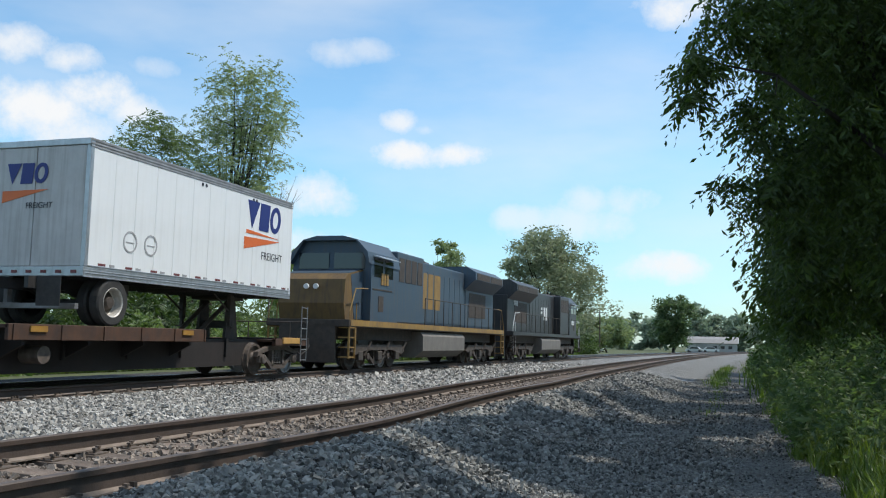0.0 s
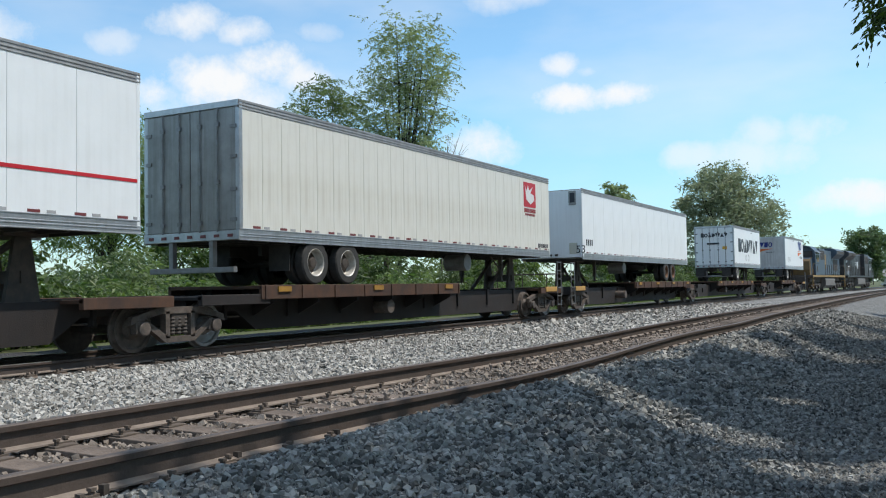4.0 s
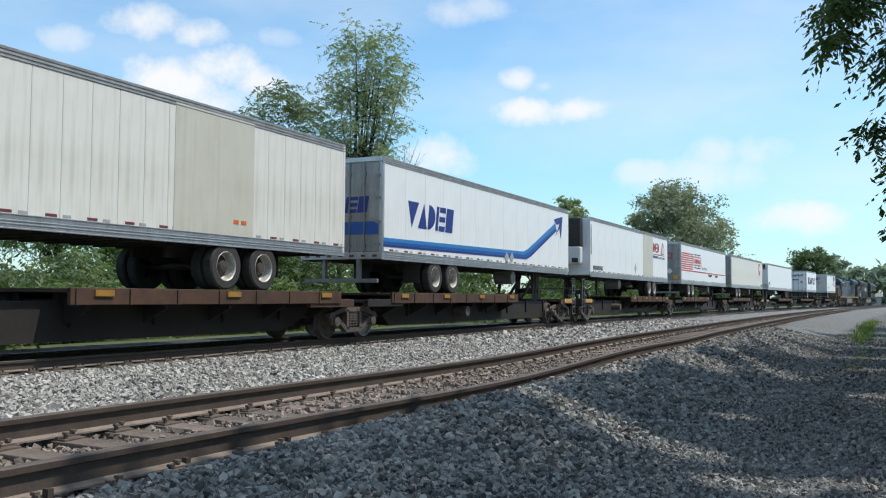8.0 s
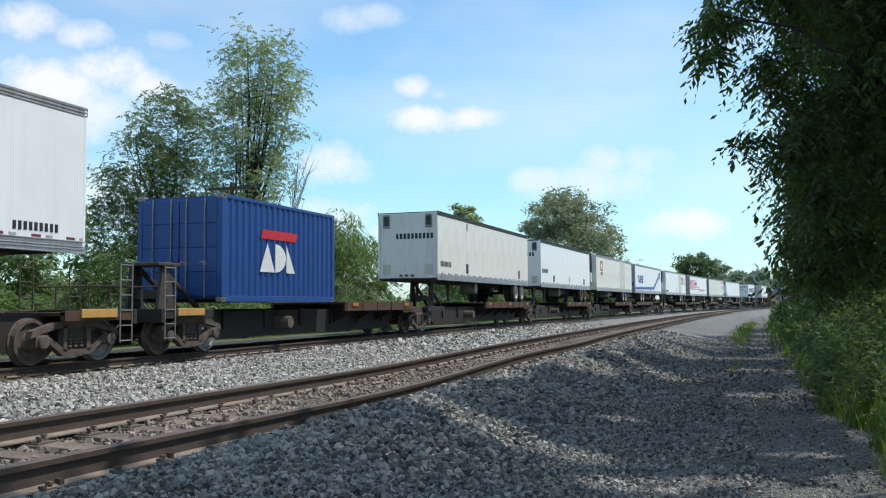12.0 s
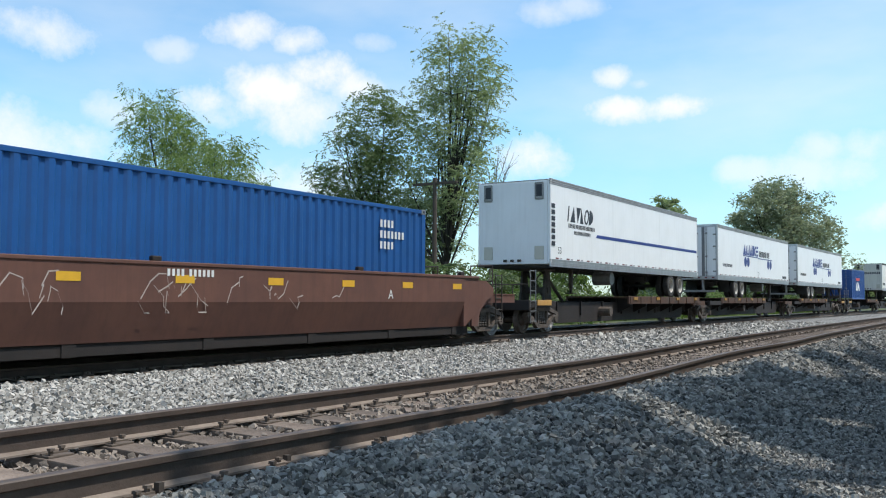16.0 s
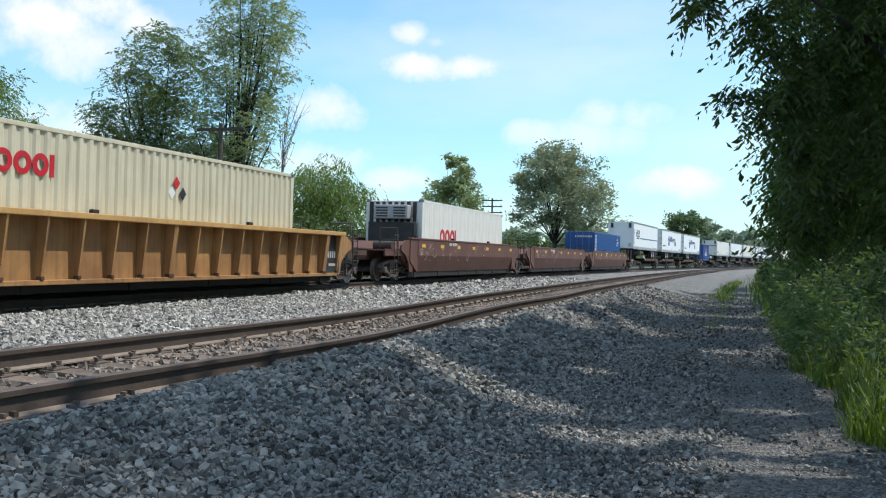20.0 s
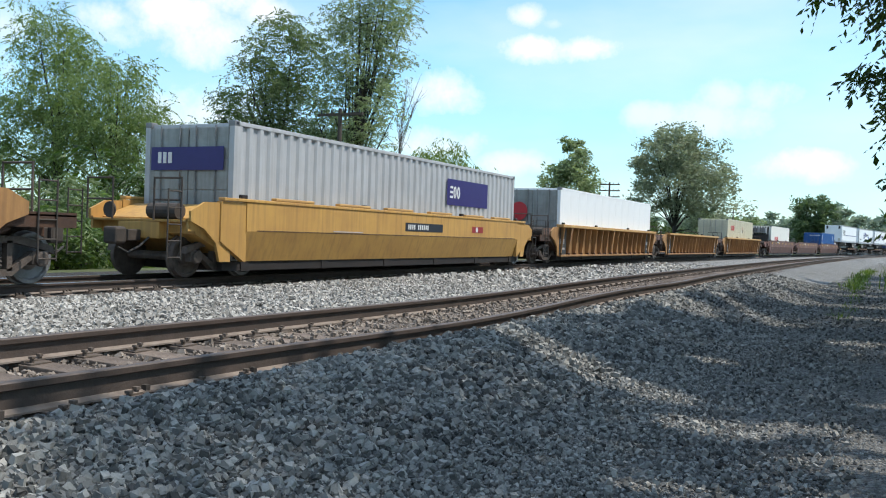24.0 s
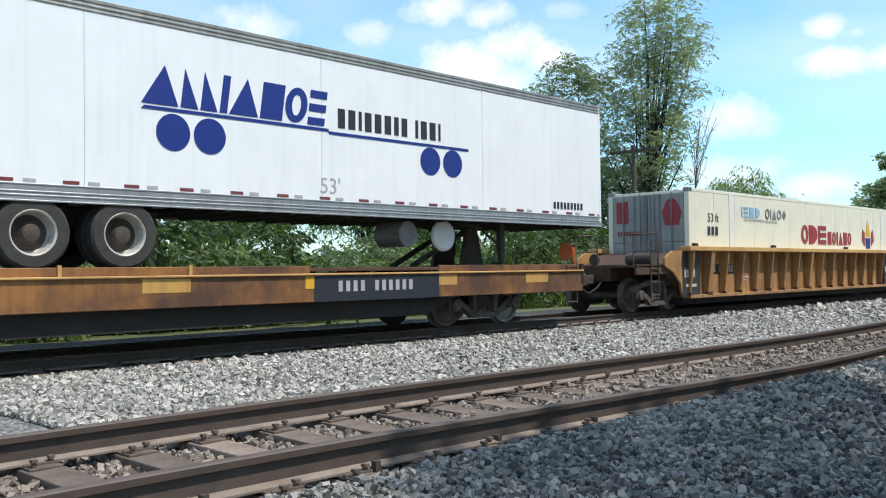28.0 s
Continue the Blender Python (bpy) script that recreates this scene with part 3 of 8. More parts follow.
def loose_stones(name, n, x0, x1, y0, y1, size, material, seed, dense=1.0, chipped=False, edge=1.0, clear=None, pile=0.5, taper=None):
    """Angular stones scattered over a stretch; more of them towards the near end."""
    rng = np.random.default_rng(seed)
    y = y0 + (y1 - y0) * rng.random(n) ** dense
    x = x0 + (x1 - x0) * rng.random(n) ** edge
    if clear is not None:
        keep = (np.abs(y[:, None] - clear[None]).min(1) > 0.125) | (rng.random(n) < 0.1)
        x, y = x[keep], y[keep]
        n = len(x)
    sh = np.maximum(0, y - BEND) ** 2 / (2 * RADIUS)
    z = np.interp(x, [p[0] for p in PROFILE], [p[1] for p in PROFILE])
    x = x + sh
    s = size * np.exp(rng.normal(0, 0.3, n))
    s = np.minimum(s, size * 1.7)
    if taper:
        s = s * np.interp(x - sh, taper, (1.0, 0.45))
    block = np.array([(-1, -1, -1), (1, -1, -1), (1, 1, -1), (-1, 1, -1), (-1, -1, 1), (1, -1, 1), (1, 1, 1), (-1, 1, 1)], float) * 0.5
    f = [(0, 3, 2, 1), (4, 5, 6, 7), (0, 1, 5, 4), (1, 2, 6, 5), (2, 3, 7, 6), (3, 0, 4, 7)]
    if chipped:
        block = np.array([(0, -1, -1), (0, 1, -1), (0, -1, 1), (0, 1, 1), (-1, 0, -1), (1, 0, -1), (-1, 0, 1), (1, 0, 1), (-1, -1, 0), (1, -1, 0), (-1, 1, 0), (1, 1, 0)], float) * 0.5
        f = [(0, 4, 1, 5), (2, 7, 3, 6), (0, 9, 2, 8), (1, 10, 3, 11), (4, 8, 6, 10), (5, 11, 7, 9),
             (0, 8, 4, 4), (0, 5, 9, 9), (1, 4, 10, 10), (1, 11, 5, 5), (2, 6, 8, 8), (2, 9, 7, 7), (3, 10, 6, 6), (3, 7, 11, 11)]
    k = len(block)
    pts = block[None] * rng.uniform(0.45, 1.3, (n, 1, 3)) + rng.normal(0, 0.11, (n, k, 3))
    ang = rng.random((n, 3)) * 2 * np.pi
    for a, (i, j) in zip(ang.T, ((0, 1), (1, 2), (0, 2))):
        c, d = np.cos(a)[:, None], np.sin(a)[:, None]
        p, q = pts[:, :, i].copy(), pts[:, :, j].copy()
        pts[:, :, i], pts[:, :, j] = c * p - d * q, d * p + c * q
    pts *= s[:, None, None]
    pts += np.stack([x, y, z + s * (0.15 + pile * rng.random(n))], -1)[:, None, :]
    corners = [v for q in f for v in dict.fromkeys(q)]
    sizes = [len(set(q)) for q in f]
    idx = (np.arange(n)[:, None] * k + np.array(corners)[None]).reshape(-1)
    starts = (np.arange(n)[:, None] * len(corners) + np.cumsum([0] + sizes[:-1])[None]).reshape(-1)
    me = bpy.data.meshes.new(name)
    me.vertices.add(k * n)
    me.vertices.foreach_set("co", pts.astype(np.float32).ravel())
    me.loops.add(len(corners) * n)
    me.loops.foreach_set("vertex_index", idx.astype(np.int32))
    me.polygons.add(len(f) * n)
    me.polygons.foreach_set("loop_start", starts.astype(np.int32))
    me.update(calc_edges=True)
    me.shade_flat()
    me.materials.append(M[material])
    return new(name, me)


RAIL = [(-0.07, 0.0), (0.07, 0.0), (0.07, 0.012), (0.012, 0.028), (0.009, 0.12), (0.036, 0.132), (0.037, 0.165), (0.028, 0.172), (-0.028, 0.172), (-0.037, 0.165), (-0.036, 0.132), (-0.009, 0.12), (-0.012, 0.028), (-0.07, 0.012)]


def dip(s, side):
    """The near track's low joints."""
    if side > 0:
        return -0.085 * math.exp(-((s - 12.0) / 4.0) ** 2) - 0.03 * math.exp(-((s - 23.0) / 3.0) ** 2) + 0.02 * math.exp(-((s - 4.0) / 2.5) ** 2)
    return -0.055 * math.exp(-((s - 15.0) / 5.0) ** 2) + 0.015 * math.exp(-((s - 5.0) / 3.0) ** 2)


def rail_run(name, off, top, material, head, parent, sag=None):
    ss = spread(-28, 36, 128) + spread(38, 400, 150)
    verts, faces = [], []
    n = len(RAIL)
    for s in ss:
        x, y, a = line(s, off)
        dz = sag(s) if sag else 0.0
        for px, pz in RAIL:
            verts.append((x + px * math.cos(a), y - px * math.sin(a), top - 0.172 + pz + dz))
    for j in range(len(ss) - 1):
        for i in range(n):
            k = (i + 1) % n
            faces.append((j * n + i, j * n + k, (j + 1) * n + k, (j + 1) * n + i))
    ob = raw(name, verts, faces, material, parent)
    ob.data.materials.append(M[head])
    ob.data.materials.append(M["raildust"])
    ob.data.materials.append(M["railweb"])
    for p in ob.data.polygons:
        if p.index % n in (6, 7, 8):
            p.material_index = 1
        elif p.index % n in (3, 4, 10, 11):
            p.material_index = 3
        elif p.index % n in (1, 2, 12, 13):
            p.material_index = 2
    return ob


def tie_mesh():
    bm = bmesh.new()
    box(bm, -1.3, 1.3, -0.115, 0.115, -0.17, 0.0, 0.012)
    for v in bm.verts:
        v.co.z += 0.006 * math.sin(v.co.x * 9) + random.uniform(-0.006, 0.006)
    return mesh_of("sleeper", bm, "tie")


def plate_mesh():
    bm = bmesh.new()
    box(bm, -0.18, 0.18, -0.095, 0.095, 0.0, 0.016, 0.004)
    box(bm, -0.11, -0.085, -0.095, 0.095, 0.014, 0.028)
    box(bm, 0.085, 0.11, -0.095, 0.095, 0.014, 0.028)
    for sx, sy in ((-0.088, -0.06), (0.088, 0.06), (-0.15, 0.06), (0.15, -0.06)):
        box(bm, sx - 0.011, sx + 0.011, sy - 0.011, sy + 0.011, 0.01, 0.05)
        box(bm, sx - 0.019, sx + 0.019, sy - 0.016, sy + 0.016, 0.045, 0.062)
    return mesh_of("tie_plate", bm, "plate")


def anchor_mesh():
    bm = bmesh.new()
    box(bm, -0.09, 0.09, -0.015, 0.015, -0.03, 0.0)
    box(bm, 0.065, 0.105, -0.018, 0.018, -0.02, 0.045)
    return mesh_of("rail_anchor", bm, "grime")


TIES = []
tie_me, plate_me, anchor_me = tie_mesh(), plate_mesh(), anchor_mesh()


def track(name, label, off, top, head, s0, s1, gap, sag):
    tr = thing(name, label, "railway track", kind="structure")
    for side in (-1, 1):
        rail_run("rail", off + side * 0.752, top, "rail", head, tr, (lambda s, k=side: dip(s, k)) if sag else None)
    s = s0
    i = 0
    while s < s1:
        x, y, a = line(s, off)
        if sag:
            TIES.append(y)
        ob = new("sleeper", tie_me)
        ob.parent = tr
        d0, d1 = (dip(s, -1), dip(s, 1)) if sag else (0, 0)
        lean = math.degrees(math.atan2(d1 - d0, 1.5))
        ob.matrix_local = pose(x + random.uniform(-0.05, 0.05), y, top - 0.190 + (d0 + d1) / 2, 0, -lean, -math.degrees(a) + random.uniform(-1.2, 1.2))
        for side in (-1, 1):
            p = new("tie_plate", plate_me)
            p.parent = ob
            p.location = (side * 0.752, 0, 0.001)
            if s < 40 and side > 0 and i % 2 == 0:
                q = new("rail_anchor", anchor_me)
                q.parent = ob
                q.location = (side * 0.752, 0.14, 0.02)
        s += gap + random.uniform(-0.04, 0.04)
        i += 1
    return tr


track("near_track", "rusty rails with low joints on weathered timber sleepers", 0.0, 0.0, "railtop", -2.0, 95.0, 0.52, True)
track("train_track", "rails with shiny heads under the passing train", TRAIN_X, RAIL_Z, "railshine", -8.0, 75.0, 0.54, False)

# loose stones on the beds
STONES = "loose angular crushed stones of the track bed"
tagged(loose_stones("loose_ballast", 60000, 0.93, 3.5, 4.0, 8.0, 0.0225, "pebble2", 1, 1.0, pile=1.6, taper=(2.4, 3.6)), STONES, "ballast", kind="stuff")
tagged(loose_stones("loose_ballast", 42000, 0.93, 3.5, 8.0, 13.6, 0.0285, "pebble2", 10, 1.1, pile=1.4, taper=(2.3, 3.5)), STONES, "ballast", kind="stuff")
tagged(loose_stones("loose_ballast", 14000, 3.1, 4.7, 3.6, 16.0, 0.020, "pebble2", 7, 1.3, edge=1.7), STONES, "ballast", kind="stuff")
tagged(loose_stones("loose_ballast", 6000, 0.93, 3.2, -6.0, 4.05, 0.05, "pebble2", 9), STONES, "ballast", kind="stuff")
tagged(loose_stones("loose_ballast", 26000, 0.93, 3.6, 13.5, 36.0, 0.046, "pebble2", 2, 1.4, taper=(1.8, 3.4)), STONES, "ballast", kind="stuff")
tagged(loose_stones("loose_ballast", 74000, -6.95, -1.3, 5.5, 24.0, 0.034, "pebble", 3, 1.4, pile=1.0), STONES, "ballast", kind="stuff")
tagged(loose_stones("loose_ballast", 9000, -6.95, -1.3, 24.0, 55.0, 0.07, "pebble", 4, 1.4), STONES, "ballast", kind="stuff")
tagged(loose_stones("loose_ballast", 19000, -1.4, 0.9, 3.0, 26.0, 0.028, "pebble3", 5, 1.4, clear=np.array(TIES), pile=0.7), "dusty stones filling the cribs between sleepers", "ballast", kind="stuff")
tagged(loose_stones("loose_gravel", 6000, 3.3, 5.4, 14.0, 40.0, 0.024, "pebble2", 8, 1.5, edge=1.4), "small stones strewn over the path", "gravel", kind="stuff")
tagged(loose_stones("loose_gravel", 12000, 3.0, 5.9, 3.6, 18.0, 0.014, "pebble2", 6, 1.3, edge=1.2), "small stones strewn over the path", "gravel", kind="stuff")


# ---- running gear shared by the train ----
def bogie(parent, y, wheelbase=1.78, mat="truck"):
    """A freight truck: two wheelsets, two cast side frames, bolster and springs."""
    bm = bmesh.new()
    box(bm, -1.05, 1.05, -0.2, 0.2, 0.42, 0.72, 0.04)
    t = part("truck", bm, "grime", parent)
    t.location = (0, y, 0)
    w = wheelbase / 2
    for k, yy in enumerate((-w, w)):
        bm = bmesh.new()
        tube(bm, (-0.95, 0, 0), (0.95, 0, 0), 0.09, n=10)
        for s in (-1, 1):
            lathe(bm, [(s * 0.69, 0.46), (s * 0.72, 0.46), (s * 0.73, 0.43), (s * 0.83, 0.42), (s * 0.83, 0.36), (s * 0.79, 0.34), (s * 0.77, 0.2), (s * 0.85, 0.16), (s * 0.88, 0.1)], 20, 0)
        ws = part("wheelset", bm, "steel" if k else "truck", t)
        ws.location = (0, yy, 0.43)
    for s in (-1, 1):
        bm = bmesh.new()
        x0, x1 = s * 0.93, s * 1.07
        lo, hi = min(x0, x1), max(x0, x1)
        # top chord, tension member, columns and pedestals of the casting
        prism(bm, [(-w - 0.28, 0.50), (-w - 0.24, 0.64), (-0.5, 0.80), (0.5, 0.80), (w + 0.24, 0.64), (w + 0.28, 0.50), (w + 0.05, 0.58), (0.45, 0.68), (-0.45, 0.68), (-w - 0.05, 0.58)], 0, lo, hi)
        prism(bm, [(-w - 0.02, 0.54), (-0.36, 0.16), (0.36, 0.16), (w + 0.02, 0.54), (w - 0.12, 0.56), (0.30, 0.27), (-0.30, 0.27), (-w + 0.12, 0.56)], 0, lo, hi)
        for yy in (-0.36, 0.26):
            box(bm, lo, hi, yy, yy + 0.10, 0.24, 0.72)
        for yy in (-w, w):
            box(bm, lo - 0.01, hi + 0.01, yy - 0.16, yy + 0.16, 0.33, 0.56, 0.02)
            lathe(bm, [(s * 1.07, 0.13), (s * 1.13, 0.125), (s * 1.14, 0.10)], 12, 0, (0, yy, 0.43))
        part("side_frame", bm, mat, t, "cast side frame with bearing caps")
        bm = bmesh.new()
        lathe(bm, [(0.29 + k * 0.0325, 0.068 if k % 2 else 0.052) for k in range(11)], 10, 2)
        row_of("spring", bm, "grime", t, [(s * 1.0, yy, 0) for yy in (-0.15, 0.0, 0.15)])
    return t


def ladder(parent, x, y, z0, z1, width=0.4, mat="grime", along=1):
    bm = bmesh.new()
    for d in (-width / 2, width / 2):
        tube(bm, (x, y + d, z0), (x, y + d, z1), 0.016, n=6)
    n = max(2, int((z1 - z0) / 0.3) + 1)
    for i in range(n):
        z = z0 + 0.04 + (z1 - z0 - 0.08) * i / (n - 1)
        tube(bm, (x, y - width / 2, z), (x, y + width / 2, z), 0.014, n=6)
    return part("ladder", bm, mat, parent)


def coupler(parent, y, d):
    bm = bmesh.new()
    box(bm, -0.09, 0.09, min(y, y + d * 0.55), max(y, y + d * 0.55), 0.72, 0.95, 0.02)
    box(bm, -0.17, 0.17, min(y + d * 0.45, y + d * 0.75), max(y + d * 0.45, y + d * 0.75), 0.66, 1.0, 0.05)
    part("coupler", bm, "grime", parent)
    bm = bmesh.new()
    pts = [Vector((0.3, y, 0.8)), Vector((0.3, y + d * 0.25, 0.62)), Vector((0.25, y + d * 0.5, 0.5)), Vector((0.2, y + d * 0.7, 0.6))]
    for a, b in zip(pts, pts[1:]):
        tube(bm, a, b, 0.022, n=6)
    part("air_hose", bm, "rubber", parent)


def bars(parent, mat, x, y0, z0, height, widths, gap=0.3, slant=0.0, name="lettering", face="side", yflip=1, thick=0.006):
    """Plain upright bars in place of a line of writing; widths are shares of the height. Reads from y0 onwards to the front."""
    bm = bmesh.new()
    y = y0
    for w in widths:
        w_ = abs(w) * height
        if w > 0:
            z1 = z0 + height
            a, b = y, y + w_ * (0.8 if height < 0.3 else 0.92)
            sl = slant * height
            if face == "side":
                q = [(x, a, z0), (x, b, z0), (x, b + sl, z1), (x, a + sl, z1)]
                o = Vector((thick, 0, 0))
            else:
                q = [(a, x, z0), (b, x, z0), (b + sl, x, z1), (a + sl, x, z1)]
                o = Vector((0, -thick, 0))
            v0 = [bm.verts.new(p) for p in q]
            v1 = [bm.verts.new(Vector(p) + o) for p in q]
            bm.faces.new(v1)
            for i in range(4):
                bm.faces.new((v0[i], v0[(i + 1) % 4], v1[(i + 1) % 4], v1[i]))
        y += w_ + (gap * height if w > 0 else 0)
    return part(name, bm, mat, parent)


def shape_polys(kind, w, s):
    """Outlines, one unit high and w wide, of a plain shape: ring, stem, triangles, slab, stripes, half disc, diamond."""
    def arc(a0, a1, n, cx, rx, k1):
        out = []
        for i in range(n):
            b, c = radians(a0 + (a1 - a0) * i / n), radians(a0 + (a1 - a0) * (i + 1) / n)
            out.append([(cx + (rx - k) * math.cos(q), 0.5 + (0.5 - k * 0.9) * math.sin(q)) for q, k in ((b, 0), (c, 0), (c, k1), (b, k1))])
        return out
    if kind == "ring":
        return arc(0, 360, 20, w / 2, w / 2, s)
    if kind == "stem":
        return [rect(0, s, 0, 1)]
    if kind == "peak":
        return [[(0, 0), (w, 0), (w / 2, 1)]]
    if kind == "vee":
        return [[(w / 2, 0), (w, 1), (0, 1)]]
    if kind == "slab":
        return [rect(0, w, 0, 1)]
    if kind == "wedge":
        return [[(0, 0), (w, 0), (0, 1)]]
    if kind == "stripes":
        return [rect(0, w, z, z + s) for z in (0, 0.5 - s / 2, 1 - s)]
    if kind == "half":
        return [[(w * math.cos(radians(a)), 0.5 + 0.5 * math.sin(radians(a))) for a in range(-90, 91, 15)]]
    return [[(w / 2, 0), (w, 0.5), (w / 2, 1), (0, 0.5)]]


def shapes(parent, mat, x, y0, z0, height, kinds, gap=0.12, slant=0.0, stroke=0.24, name="emblem", face="side", thick=0.006, wide=0.8):
    """A row of plain shapes in a mark's colour; kinds: names, each with an optional width as 'ring:0.9'; '-': a space."""
    bm = bmesh.new()
    y = y0
    for kind in kinds.split():
        kind, _, w = kind.partition(":")
        w = float(w) if w else (stroke if kind == "stem" else wide)
        if kind != "-":
            for poly in shape_polys(kind, w, stroke):
                pts = [(y + (a + slant * b) * height, z0 + b * height) for a, b in poly]
                if face == "side":
                    v0, v1 = [[bm.verts.new((x + d, a, b)) for a, b in pts] for d in (0, thick)]
                else:
                    v0, v1 = [[bm.verts.new((a, x - d, b)) for a, b in pts] for d in (0, thick)]
                bm.faces.new(v1)
                for i in range(len(pts)):
                    bm.faces.new((v0[i], v0[(i + 1) % len(pts)], v1[(i + 1) % len(pts)], v1[i]))
        y += (w + gap) * height
    return part(name, bm, mat, parent)


def decal(parent, mat, x, outline, name="marking", face="side", thick=0.006, label=""):
    """A flat painted shape; outline of (along, height) on the side, or (across, height) on the rear end."""
    bm = bmesh.new()
    if face == "side":
        v0 = [bm.verts.new((x, a, z)) for a, z in outline]
        v1 = [bm.verts.new((x + thick, a, z)) for a, z in outline]
    else:
        v0 = [bm.verts.new((a, x, z)) for a, z in outline]
        v1 = [bm.verts.new((a, x - thick, z)) for a, z in outline]
    n = len(outline)
    bm.faces.new(v1)
    for i in range(n):
        bm.faces.new((v0[i], v0[(i + 1) % n], v1[(i + 1) % n], v1[i]))
    return part(name, bm, mat, parent, label)


def rect(a, b, c, d):
    return [(a, c), (b, c), (b, d), (a, d)]


def disc(a, z, r, n=28):
    return [(a + r * math.cos(2 * math.pi * i / n), z + r * math.sin(2 * math.pi * i / n)) for i in range(n)]


def words(parent, text, mat, x, y, z, size, face="side"):
    cu = bpy.data.curves.new("lettering", "FONT")
    cu.body, cu.size, cu.extrude = text, size, 0.002
    cu.materials.append(M[mat])
    ob = new("lettering", cu)
    ob.parent = parent
    ob.matrix_local = pose(x, y, z, 90, 0, 90) if face == "side" else pose(y, x, z, 90, 0, 0)
    return ob


# ---- highway trailers ----
HALF = 1.3


def road_wheels(tr, y, rim="rim"):
    """One axle with dual wheels each side."""
    bm = bmesh.new()
    tube(bm, (-1.0, y, 1.665), (1.0, y, 1.665), 0.07, n=10)
    ax = part("axle", bm, "black", tr)
    for s in (-1, 1):
        for k, xo in enumerate((1.17, 0.86)):
            bm = bmesh.new()
            c = (0, y, 1.665)
            a, b = s * (xo - 0.12), s * (xo + 0.12)
            lathe(bm, [(a, 0.30), (a, 0.445), (a + s * 0.03, 0.48), (b - s * 0.03, 0.48), (b, 0.445), (b, 0.31), (b - s * 0.03, 0.29)], 26, 0, c, cap=False)
            ty = part("tyre", bm, "rubber", ax, smooth=False)
            if k == 0:
                bm = bmesh.new()
                lathe(bm, [(b - s * 0.01, 0.315), (b + s * 0.002, 0.30), (b - s * 0.02, 0.28), (b - s * 0.17, 0.262), (b - s * 0.20, 0.24)], 24, 0, c, cap=False)
                part("rim", bm, rim, ax, "pale steel wheel rim" if rim == "rim" else "rusty steel wheel rim")
                bm = bmesh.new()
                lathe(bm, [(b - s * 0.20, 0.25), (b - s * 0.19, 0.16), (b - s * 0.12, 0.135), (b - s * 0.07, 0.11), (b - s * 0.06, 0.03)], 20, 0, c)
                part("hub", bm, "grime", ax)
    return ax


